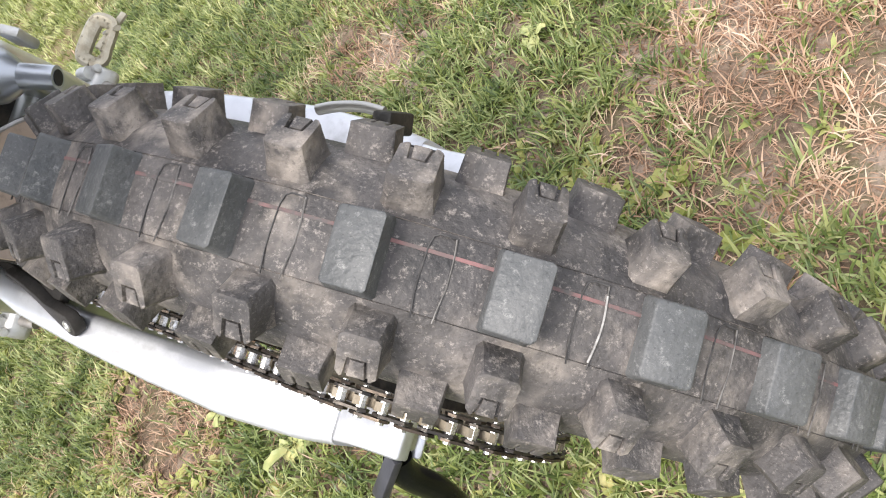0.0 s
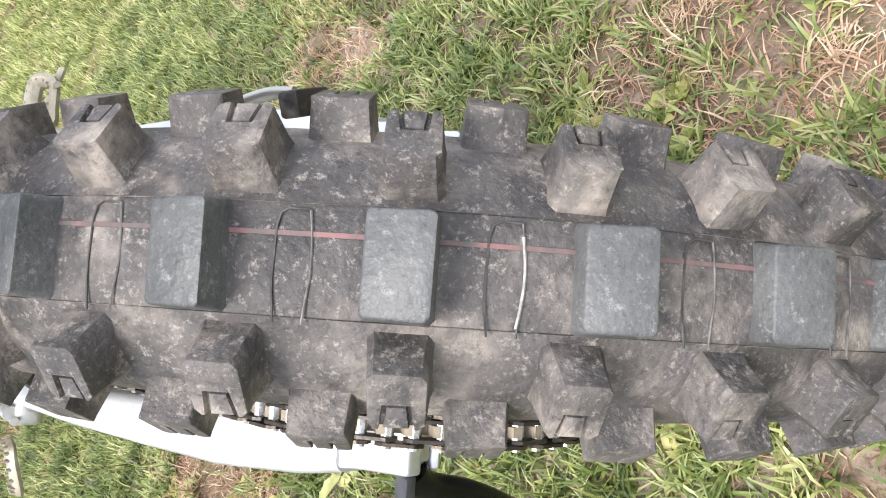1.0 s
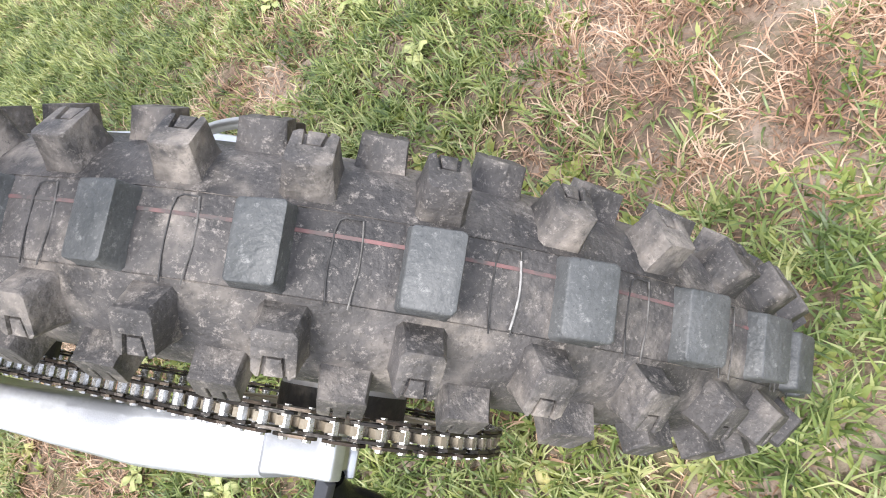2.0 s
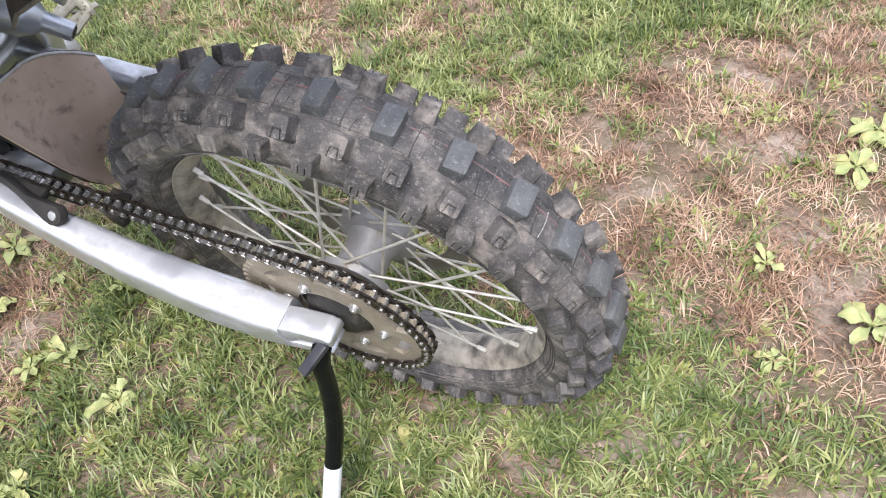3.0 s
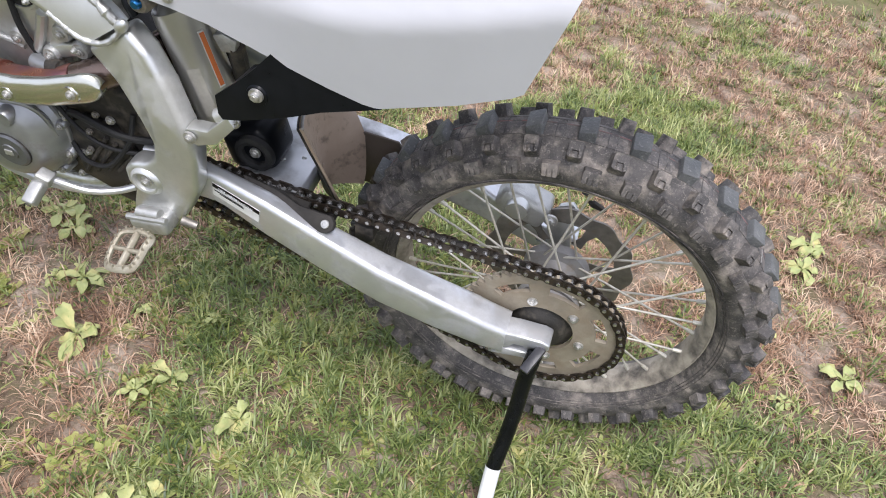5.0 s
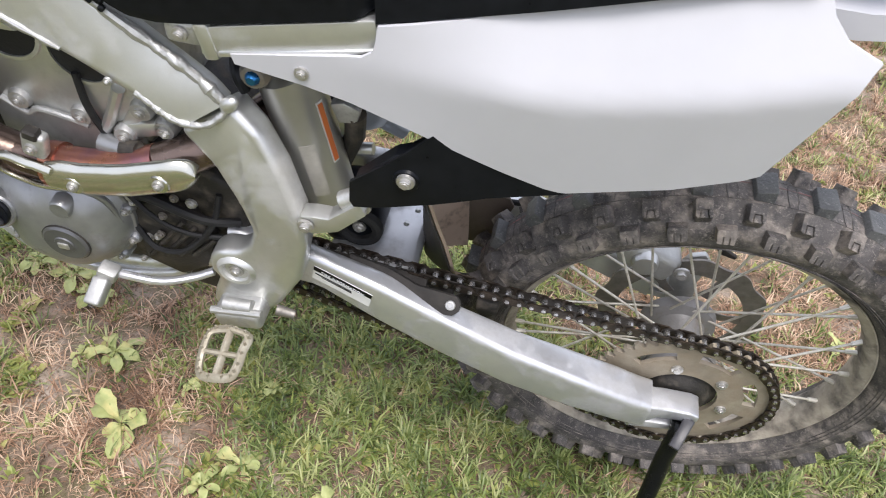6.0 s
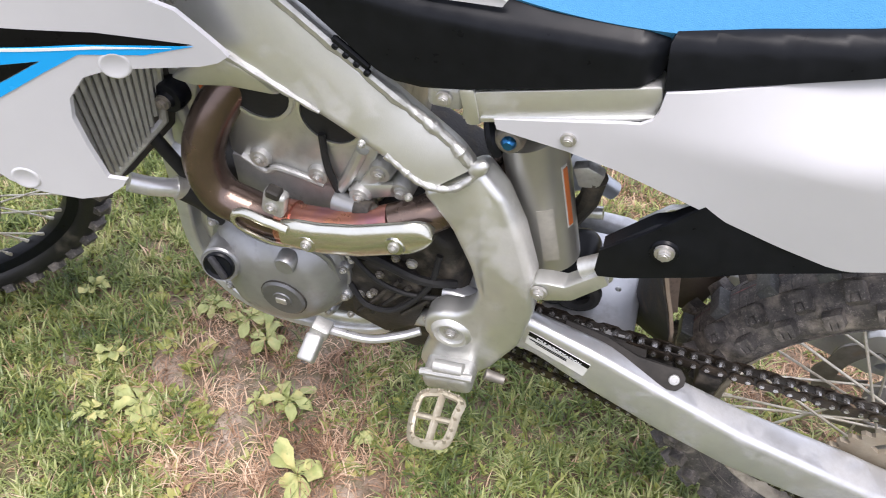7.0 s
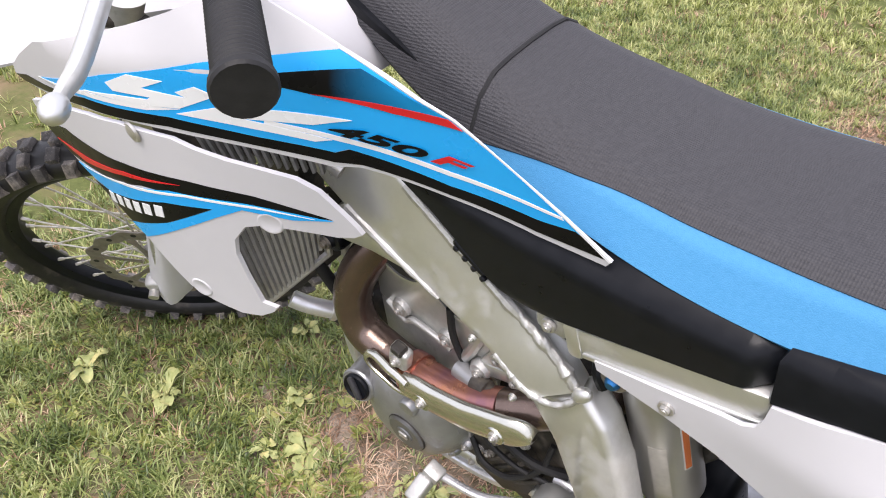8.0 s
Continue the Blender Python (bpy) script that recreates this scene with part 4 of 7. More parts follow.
# rear brake on the right
disc = bmesh.new()
outer = [(0.1215 + 0.0035 * math.cos(12 * 2 * math.pi * k / 144), 2 * math.pi * k / 144) for k in range(144)]
rows = [[disc.verts.new((r * math.sin(a), y, r * math.cos(a))) for r, a in outer] for y in (0.0605, 0.0640)]
holes = [[disc.verts.new((0.092 * math.sin(a), y, 0.092 * math.cos(a))) for _, a in outer] for y in (0.0605, 0.0640)]
for i in range(144):
    j = (i + 1) % 144
    for q in ((rows[0][i], rows[0][j], rows[1][j], rows[1][i]), (holes[0][i], holes[0][j], holes[1][j], holes[1][i]), (rows[0][i], rows[0][j], holes[0][j], holes[0][i]), (rows[1][i], rows[1][j], holes[1][j], holes[1][i])):
        disc.faces.new(q)
arms = []
for k in range(6):
    a = radians(60 * k + 25)
    arms.append(prism([(x * math.cos(a) + r * math.sin(a), -x * math.sin(a) + r * math.cos(a)) for x, r in ((0.010, 0.050), (0.006, 0.072), (0.011, 0.0935), (-0.011, 0.0935), (-0.006, 0.072), (-0.010, 0.050))], 0.0612, 0.0632, 0.0006, 1))
disc_ob = part("brake_disc", disc, DULL, bike, "dark wavy rear brake disc")
for arm in arms:
    part("disc_arm", arm, DULL, disc_ob)
caliper = part("brake_caliper", box((0.085, 0.05, 0.05), (-0.075, 0.073, 0.106), 0.012, 3, (0, 20, 0)), CAST, bike, "muddy silver rear brake caliper")
part("caliper_piston", revolve([(0.0, -0.008), (0.017, -0.008), (0.019, 0.0), (0.019, 0.02), (0.0, 0.02)], 24, closed=False, centre=(-0.082, 0.046, 0.112)), ALU, caliper)
part("caliper_bracket", prism([(-0.035, 0.075), (-0.02, 0.115), (0.0, 0.125), (0.012, 0.11), (0.008, 0.06), (0.02, 0.0), (0.0, -0.02), (-0.02, 0.0)], 0.070, 0.080, 0.003), ALU, caliper)
bolt(caliper, (-0.028, 0.048, 0.104), 0.008, mat=STEEL)
part("brake_hose", tube(curve([(-0.1, 0.085, 0.135), (-0.13, 0.09, 0.17), (-0.22, 0.1, 0.130), (-0.35, 0.105, 0.110), (-0.5, 0.11, 0.11)]), 0.0045, 8), RUBBER_DARK, caliper)
part("hose_guide", tube(curve([(-0.062, 0.119, 0.136), (-0.040, 0.122, 0.136), (-0.015, 0.124, 0.132), (0.006, 0.122, 0.127)], 5), 0.0046, 12, flat=0.7), SHOCK, caliper, "grey brake hose bracket")
part("guide_block", box((0.017, 0.017, 0.030), (0.018, 0.114, 0.127), 0.0025, 2, (20, 12, 0)), BLACK_DIRTY, caliper, "black plastic block on the hose bracket")
part("guide_tab", prism([(0.020, 0.112), (0.030, 0.116), (0.052, 0.104), (0.050, 0.099), (0.028, 0.104)], 0.096, 0.103, 0.001, 1), BLACK_DIRTY, caliper)

# swingarm: two tapered box beams and a cast bridge
XS = [-0.615, -0.56, -0.50, -0.42, -0.33, -0.24, -0.15, -0.075, -0.045]
TOP = [0.192, 0.188, 0.182, 0.168, 0.138, 0.105, 0.080, 0.050, 0.036]
LOW = [0.118, 0.122, 0.124, 0.095, 0.062, 0.032, 0.012, -0.008, -0.016]
OUT = [-0.110, -0.113, -0.117, -0.130, -0.139, -0.145, -0.147, -0.142, -0.136]


def beam(s):
    rings = []
    for x in np.linspace(-0.615, -0.045, 33):
        top, low, out = (between(x, XS, v) for v in (TOP, LOW, OUT))
        top, low = top + 0.0, low + 0.0
        wide = between(x, [-0.6, -0.5, -0.42, -0.24, -0.1, -0.05], [0.028, 0.026, 0.031, 0.044, 0.052, 0.050])
        rings.append(ring((x, 0.014 - out - wide / 2 if s > 0 else out + wide / 2, (top + low) / 2 + (between(x, [-0.40, -0.28], [-0.004, 0.012]) if s > 0 else 0)), (0, 1, 0), (0, 0, 1), wide, top - low, 0.0095, 4))
    return loft(rings)


swingarm = part("swingarm", beam(-1), ALU_ARM, bike, "silver aluminium swingarm with scuffed flanks", angle=30)
part("right_beam", beam(1), ALU_ARM, swingarm, m=pose(0, -0.012, -0.014), angle=30)
for s in (-1, 1):
    y0, y1 = (s * 0.092, s * 0.1270)
    prong = prism([(-0.066, 0.035), (-0.03, 0.032), (0.010, 0.0285), (0.022, 0.024), (0.022, 0.010), (-0.030, 0.0085), (-0.040, -0.003), (-0.066, -0.006)], min(y0, y1), max(y0, y1), 0.003, 3)
    prism([(-0.066, -0.003), (-0.036, -0.006), (0.008, -0.008), (0.014, -0.014), (0.008, -0.021), (-0.066, -0.021)], min(y0, y1), max(y0, y1), 0.003, 2, into=prong)
    for v in prong.verts:                       # the fork end narrows to the rear
        v.co.y += s * 0.16 * max(0.0, -0.01 - v.co.x)
    part("axle_block", prong, ALU_ARM, swingarm, "silver fork end round the axle")
    part("adjuster", box((0.030, 0.024, 0.013), (-0.002, s * 0.1085, 0.001), 0.003), STEEL, swingarm)
    part("adjuster_screw", tube([(-0.060, s * 0.113, 0.001), (-0.012, s * 0.113, 0.001)], 0.0038, 10), STEEL, swingarm)
    part("weld_seam", tube([(-0.0640, s * 0.0960, 0.0345), (-0.0630, s * 0.1330, 0.0345), (-0.0630, s * 0.1350, 0.031), (-0.0630, s * 0.1350, -0.016), (-0.0640, s * 0.131, -0.021)], 0.0020, 8), WELD, swingarm)
part("axle", tube([(0, -0.122, 0.001), (0, 0.122, 0.001)], 0.0095, 20), STEEL, swingarm)
bridge = prism([(-0.50, 0.10), (-0.50, 0.146), (-0.49, 0.150), (-0.388, 0.150), (-0.382, 0.145), (-0.388, 0.11), (-0.42, 0.085)], -0.088, 0.088, 0.004, 3)
part("bridge", bridge, ALU_ARM, swingarm, "flat bridge plate of the swingarm")
part("linkage", box((0.080, 0.085, 0.080), (-0.479, -0.015, 0.182), 0.022, 4, (0, -12, 0)), BLACK, bike, "dark oily suspension linkage")
part("linkage_ring", revolve([(0.018, -0.064), (0.024, -0.066), (0.030, -0.064), (0.031, -0.056), (0.018, -0.056)], 28, centre=(-0.462, 0, 0.190)), RUBBER_DARK, bike, "black seal ring of the linkage")
bolt(bike, (-0.462, -0.0575, 0.190), 0.0060)
rivet = finish("rivet", revolve([(0.0, -0.0022), (0.0022, -0.0020), (0.0038, -0.0008), (0.0040, 0.0), (0.0, 0.0)], 12, closed=False), ALU)
for bx, by in ((-0.412, -0.005), (-0.402, 0.022), (-0.44, -0.02), (-0.455, 0.03)):
    part("rivet", rivet, None, swingarm, m=pose(bx, by, 0.150, -90, 0, 0))
slider = prism([(-0.56, 0.172), (-0.50, 0.168), (-0.42, 0.160), (-0.365, 0.151), (-0.365, 0.140), (-0.42, 0.148), (-0.56, 0.155)], -0.113, -0.084, 0.003, 2)
prism([(-0.53, 0.147), (-0.42, 0.1405), (-0.33, 0.1340), (-0.33, 0.118), (-0.42, 0.125), (-0.53, 0.135)], -0.0855, -0.062, 0.003, 2, into=slider)
chain_slider = part("chain_slider", slider, SLIDER, swingarm, "black plastic chain slider with a screw")
tongue = prism([(-0.135, 0.038), (-0.085, 0.030), (-0.045, 0.016), (-0.010, 0.0135), (0.006, 0.0125), (0.0125, 0.005), (0.0125, -0.005), (0.005, -0.0125), (-0.006, -0.0135), (-0.020, -0.010), (-0.050, 0.004), (-0.085, 0.017), (-0.135, 0.022)], -0.003, 0.010, 0.002, 2)
part("slider_tongue", tongue, SLIDER, chain_slider, m=pose(-0.330, -0.117, 0.1475, -46, 0, 0))
part("slider_screw", revolve([(0.0, -0.0045), (0.0030, -0.0045), (0.0034, -0.0052), (0.0055, -0.0050), (0.0064, -0.0040), (0.0066, 0.0), (0.0, 0.0)], 20, closed=False), STEEL, swingarm, m=pose(-0.330, -0.117, 0.1475, -46, 0, 0))


def arm_face(x, z):
    return between(x, XS, OUT)


label = part("tyre_label", sheet([(-0.507, 0.144), (-0.503, 0.1695), (-0.426, 0.150), (-0.431, 0.1235)], arm_face, 0.0012, 0.02, 0.0008), WHITE_PAINT, swingarm, "white tyre information label")
part("label_band", sheet([(-0.5040, 0.1622), (-0.5030, 0.1695), (-0.426, 0.1500), (-0.4275, 0.1427)], arm_face, 0.0008, 0.02, 0.0014), DECAL_BLACK, label, "black header band")


def writing(text, size, m, mat, parent, name="writing", label=""):
    data = bpy.data.curves.new(name, 'FONT')
    data.body, data.size, data.extrude = text, size, 0.0002
    data.align_x, data.align_y = 'CENTER', 'CENTER'
    holder = bpy.data.objects.new(name, data)
    mesh = bpy.data.meshes.new_from_object(holder)
    bpy.data.objects.remove(holder)
    mesh.materials.append(mat)
    return part(name, mesh, None, parent, label, m)


writing("TIRE INFORMATION", 0.0066, pose(-0.4650, -0.1262, 0.1560, 90, 14.2, -9.6), DECAL_WHITE, label, label="white capital letters TIRE INFORMATION")
for j in range(3):
    part("print_line", box((0.050 - 0.008 * j, 0.0006, 0.0012), (-0.478 + 0.004 * j, -0.1222, 0.1500 - 0.0046 * j), 0, turn=(0, 13.5, -9.6)), DECAL_BLACK, label)

# chain
FRONT = Vector((-0.672, 0, 0.138))
R1, R0 = 0.1245, 0.0335


def chain_line():
    d = FRONT.length
    pts = []
    base = math.atan2(FRONT.z, FRONT.x)
    off = math.acos((R1 - R0) / d)
    up, down = base - off, base + off           # tangent points on both sprockets
    if math.sin(up) < math.sin(down):
        up, down = down, up
    a0 = up
    a1 = down
    while a1 > a0:
        a1 -= 2 * math.pi
    for k in range(41):
        a = a0 + (a1 - a0) * k / 40
        pts.append((R1 * math.cos(a), R1 * math.sin(a)))
    b0, b1 = a1, a0 - 2 * math.pi
    while b1 > b0:
        b1 -= 2 * math.pi
    for k in range(21):
        a = b0 + (b1 - b0) * k / 20
        pts.append((FRONT.x + R0 * math.cos(a), FRONT.z + R0 * math.sin(a)))
    out = []
    for i, p in enumerate(pts):
        q = pts[(i + 1) % len(pts)]
        gap = math.hypot(q[0] - p[0], q[1] - p[1])
        n = max(1, int(gap / 0.004))
        sag = (-0.011 if p[0] > -0.3 else 0.0025) if gap > 0.3 else 0.0   # the lower run rides over its roller
        for j in range(n):
            s = j / n
            out.append((p[0] + (q[0] - p[0]) * s, p[1] + (q[1] - p[1]) * s - sag * 4 * s * (1 - s)))
    return out


def chain_link(wide, mat):
    bm = bmesh.new()
    for s in (-1, 1):
        outline = []
        for c, a0 in ((0.0079, -80), (-0.0079, 100)):
            for j in range(4):
                a = radians(a0 + 160 * j / 3)
                outline.append((c + 0.0070 * math.cos(a), 0.0070 * math.sin(a)))
        y = s * wide
        prism(outline, y - 0.0010, y + 0.0010, 0, into=bm)
    return finish("link_plate", bm, mat, 30)


line = chain_line()
lengths = [0.0]
for p, q in zip(line, line[1:] + line[:1]):
    lengths.append(lengths[-1] + math.hypot(q[0] - p[0], q[1] - p[1]))
links = 2 * round(lengths[-1] / 0.015875 / 2)
pitch = lengths[-1] / links
loop = line + line[:1]
spots = [(float(np.interp(k * pitch, lengths, [p[0] for p in loop])), float(np.interp(k * pitch, lengths, [p[1] for p in loop]))) for k in range(links)]
pins = bmesh.new()
roller = revolve([(0.0, -0.0116), (0.0031, -0.0116), (0.0031, -0.0066), (0.0043, -0.0060), (0.0043, 0.0060), (0.0026, 0.0066), (0.0026, 0.0108), (0.0, 0.0108)], 8, closed=False)
roller_mesh = bpy.data.meshes.new("roller")
roller.to_mesh(roller_mesh)
roller.free()
for x, z in spots:
    start = len(pins.verts)
    pins.from_mesh(roller_mesh)
    pins.verts.ensure_lookup_table()
    bmesh.ops.translate(pins, verts=pins.verts[start:], vec=(x, CHAIN_Y, z))
bpy.data.meshes.remove(roller_mesh)
chain = part("chain", pins, CHAIN_PIN, bike, "oily drive chain with bright pins", angle=40)
plates = (chain_link(0.0056, CHAIN), chain_link(0.0085, CHAIN_RUST))
for k in range(links):
    (x0, z0), (x1, z1) = spots[k], spots[(k + 1) % links]
    part("link", plates[k % 2], None, chain, m=pose((x0 + x1) / 2, CHAIN_Y, (z0 + z1) / 2, 0, -math.degrees(math.atan2(z1 - z0, x1 - x0)), 0))
part("front_sprocket", cog(13, 0.029, 0.037, CHAIN_Y - 0.003, CHAIN_Y + 0.003), DULL, bike, m=pose(FRONT.x, 0, FRONT.z))
part("chain_guide", prism([(-0.300, 0.128), (-0.270, 0.122), (-0.270, 0.100), (-0.285, 0.085), (-0.300, 0.100)], -0.086, -0.050, 0.004), BLACK_DIRTY, bike, "dark plastic chain guide")

# mud flap before the wheel and the inner fender
FLAP_Z = [0.095, 0.105, 0.13, 0.165, 0.20, 0.23, 0.262]
FLAP_MID = [-0.378, -0.380, -0.382, -0.384, -0.386, -0.390, -0.393]
FLAP_HALF = [0.026, 0.044, 0.056, 0.065, 0.072, 0.079, 0.085]
FLAP_NEAR = [0.026, 0.040, 0.053, 0.062, 0.070, 0.075, 0.080]
flap_rows = []
for z, mid, half, near in zip(FLAP_Z, FLAP_MID, FLAP_HALF, FLAP_NEAR):
    bend = [(u, between(z, [0.095, 0.165, 0.262], [0.050, 0.044, 0.022]) * abs(u) ** 1.8) for u in np.linspace(-1, 1, 13)]
    drop = [(0.02 * max(0, -u) - 0.055 * max(0, u) ** 2) * between(z, [0.165, 0.262], [0.0, 1.0]) for u, _ in bend]
    flap_rows.append([Vector((mid + v, (half if u > 0 else near) * u, z + d)) for (u, v), d in zip(bend, drop)] + [Vector((mid + v - 0.004, (half if u > 0 else near) * u * 1.02, z + d)) for (u, v), d in list(zip(bend, drop))[::-1]])
flap = loft(flap_rows)
flap_ob = part("mud_flap", flap, FLAP, bike, "brown mud-caked flap before the rear wheel", angle=50)
# a thin dark sheet follows the flap's front face
part("flap_front", loft([[Vector((v.x - 0.0065, v.y * 1.05, v.z)) for v in row[:13]] + [Vector((v.x - 0.0050, v.y * 1.03, v.z)) for v in row[:13][::-1]] for row in flap_rows]), BLACK_DIRTY, flap_ob, "dark front face of the flap", angle=50)
part("flap_lip", tube([tuple(v) for v in flap_rows[-1][:13]], 0.0022, 8), HUB, flap_ob, "pale top edge")

# side stand under the axle
stand = thing("bike_stand", "black tubular side stand with white and orange bands on the grass", "stand", BIKE)
STAND = curve([(0.004, -0.128, 0.004), (0.003, -0.136, -0.004), (0.001, -0.144, -0.022), (-0.0005, -0.153, -0.060), (-0.001, -0.168, -0.100), (-0.004, -0.191, -0.150), (-0.0105, -0.226, -0.207)], 8)
part("tube", tube(STAND, 0.0125, 16), STAND_BLACK, stand)
part("white_band", tube([(-0.0105, -0.226, -0.207), (-0.010, -0.252, -0.235), (-0.0085, -0.279, -0.263)], 0.0130, 16), WHITE_PAINT, stand, "white painted band")
part("orange_band", tube([(-0.0085, -0.279, -0.263), (-0.006, -0.3075, -0.2905)], 0.0131, 16), ORANGE_PAINT, stand, "orange painted band")
bar_line = turned((0.012, -0.126, 0.016), (-0.006, -0.166, 0.000))
part("end_cap", box((0.015, 0.009, 0.046), (0, 0, 0.023), 0.0022, 2), BLACK_PLATE, stand, "dark grey end plate of the stand", m=bar_line)
foot_a, foot_b = Vector((-0.140, -0.331, -0.283)), Vector((0.105, -0.300, -0.288))
part("foot", tube([foot_a, foot_b], 0.0105, 14), STAND_BLACK, stand)
for s0, s1, fm in ((0.20, 0.44, PRINT), (0.49, 0.56, ORANGE_PAINT), (0.60, 0.82, PRINT)):
    part("foot_band", tube([foot_a.lerp(foot_b, s0), foot_a.lerp(foot_b, s1)], 0.0109, 14), fm, stand)

# ---- frame ----
SPAR_LOW = [(-1.18, -0.050, 0.585), (-1.00, -0.105, 0.560), (-0.862, -0.134, 0.520), (-0.806, -0.137, 0.491), (-0.722, -0.138, 0.449), (-0.688, -0.138, 0.429), (-0.664, -0.139, 0.416), (-0.640, -0.140, 0.398), (-0.622, -0.140, 0.384)]
SPAR_UP = [(-1.16, -0.035, 0.675), (-0.975, -0.080, 0.645), (-0.835, -0.108, 0.600), (-0.772, -0.115, 0.560), (-0.690, -0.116, 0.496), (-0.650, -0.116, 0.466), (-0.620, -0.117, 0.446), (-0.596, -0.120, 0.428), (-0.580, -0.122, 0.410)]


def spar(s):
    """The big aluminium beam from the steering head down to the swingarm pivot; its flank leans inwards."""
    lows, ups = curve(SPAR_LOW, 4), curve(SPAR_UP, 4)
    mids = [(a + b) / 2 for a, b in zip(lows, ups)]
    rings = []
    for i, (a, b) in enumerate(zip(lows, ups)):
        ahead = (mids[min(i + 1, len(mids) - 1)] - mids[max(i - 1, 0)]).normalized()
        up = (b - a).normalized()
        inward = up.cross(ahead).normalized()
        if inward.y < 0:
            inward = -inward
        row = ring(mids[i] + inward * 0.017, inward, up, 0.034, (b - a).length + 0.006, 0.010, 4)
        rings.append([Vector((v.x, -v.y, v.z)) for v in row] if s > 0 else row)
    return loft(rings)


LOWER = [(-0.632, 0.388), (-0.598, 0.344), (-0.574, 0.291), (-0.563, 0.246), (-0.570, 0.216), (-0.586, 0.200), (-0.610, 0.196), (-0.626, 0.180), (-0.627, 0.155), (-0.618, 0.140), (-0.628, 0.112),
         (-0.634, 0.090), (-0.622, 0.066), (-0.596, 0.060), (-0.570, 0.070), (-0.540, 0.112), (-0.511, 0.170), (-0.499, 0.240), (-0.504, 0.289), (-0.523, 0.352), (-0.546, 0.403), (-0.572, 0.436)]
frame_part = part("frame", spar(-1), ALU, bike, "silver aluminium beam frame with rough welds", angle=30)
part("right_spar", spar(1), ALU, frame_part, angle=30)
for s in (-1, 1):
    plate_bm = prism(LOWER, *sorted((s * 0.110, s * 0.146)), 0.009, 3)
    for v in plate_bm.verts:                    # the upper end leans inwards to meet the spar
        lean_in = 0.022 * max(0.0, v.co.z - 0.30) / 0.13
        v.co.y -= s * lean_in
        v.co.z -= 1.2 * lean_in
    part("pivot_plate", plate_bm, ALU, frame_part, "cast lower frame with a smooth bend", angle=40)
weld = [v + Vector((0, 0.0022, 0)) for v in curve([(-0.664, -0.1385, 0.417), (-0.652, -0.1385, 0.408), (-0.640, -0.1400, 0.399), (-0.626, -0.1400, 0.391), (-0.610, -0.1390, 0.388), (-0.594, -0.1360, 0.391), (-0.582, -0.1310, 0.400), (-0.574, -0.1265, 0.411)], 6)]
part("weld_bead", tube(weld, [0.0038 + 0.0004 * math.sin(1.3 * k) + 0.0003 * math.sin(2.9 * k + 1) for k in range(len(weld))], 10), WELD, frame_part, "low weld bead round the spar's end")
lump = bmesh.new()
bmesh.ops.create_uvsphere(lump, u_segments=14, v_segments=9, radius=1.0, matrix=pose(-0.574, -0.1235, 0.413, 0, -48, 0) @ Matrix.Diagonal((0.0125, 0.0075, 0.008, 1)))
part("weld_lump", lump, ALU, frame_part, angle=60)
seam = [v + Vector((0, 0.0012, -0.001)) for v in curve(SPAR_UP[3:], 8)]
part("weld_bead", tube(seam, [0.0062 + 0.0009 * math.sin(0.61 * k) + 0.0006 * math.sin(1.37 * k + 1) + 0.0004 * math.sin(2.9 * k) for k in range(len(seam))], 10), WELD, frame_part, "broad weld along the spar")
part("pivot_boss", revolve([(0.0, -0.1440), (0.0145, -0.1450), (0.0165, -0.1500), (0.0200, -0.1515), (0.0235, -0.1490), (0.0265, -0.1430), (0.0265, -0.140), (0.0, -0.140)], 28, closed=False, centre=(-0.5915, 0, 0.1665)), ALU, frame_part)
bolt(frame_part, (-0.5915, -0.1445, 0.1665), 0.0066)
part("engine_hanger", prism([(-0.893, 0.451), (-0.834, 0.492), (-0.803, 0.480), (-0.772, 0.456), (-0.825, 0.455), (-0.868, 0.447)], -0.131, -0.112, 0.004, 2), ALU, frame_part, "welded engine hanger under the spar")
under = [v + Vector((0, 0.001, 0.002)) for v in curve([(-0.842, -0.136, 0.510), *SPAR_LOW[3:4], (-0.764, -0.1375, 0.469), (-0.728, -0.138, 0.451)], 9)]
part("weld_bead", tube(under, [0.0058 + 0.0005 * math.sin(1.1 * k) - 0.0036 * (k / len(under)) for k in range(len(under))], 10), WELD, frame_part, "thick weld under the spar")
for bx, by, bz in ((-0.686, -0.139, 0.428), (-0.640, -0.140, 0.372)):
    bolt(frame_part, (bx, by, bz), 0.0030, mat=WELD)
part("cross_tube", tube([(-0.585, -0.13, 0.166), (-0.585, 0.13, 0.166)], 0.02, 16), ALU, frame_part)
part("head_tube", tube([(-1.240, 0, 0.540), (-1.180, 0, 0.660)], 0.036, 20), ALU, frame_part)
CRADLE = [(-1.18, -0.03, 0.54), (-1.03, -0.05, 0.36), (-0.955, -0.065, 0.262), (-0.945, -0.075, 0.17), (-0.898, -0.082, 0.082), (-0.825, -0.085, 0.058), (-0.745, -0.085, 0.060), (-0.675, -0.09, 0.098), (-0.625, -0.105, 0.130)]
for s in (-1, 1):
    part("cradle_tube", tube(curve([(x, y * -s if s > 0 else y, z) for x, y, z in CRADLE], 5), 0.0135, 14), ALU, frame_part)
SKID = curve([(-0.952, 0, 0.305), (-0.956, 0, 0.24), (-0.961, 0, 0.165), (-0.948, 0, 0.10), (-0.905, 0, 0.052), (-0.84, 0, 0.037), (-0.77, 0, 0.043), (-0.715, 0, 0.060), (-0.690, 0, 0.076)], 4)
skid_rows = []
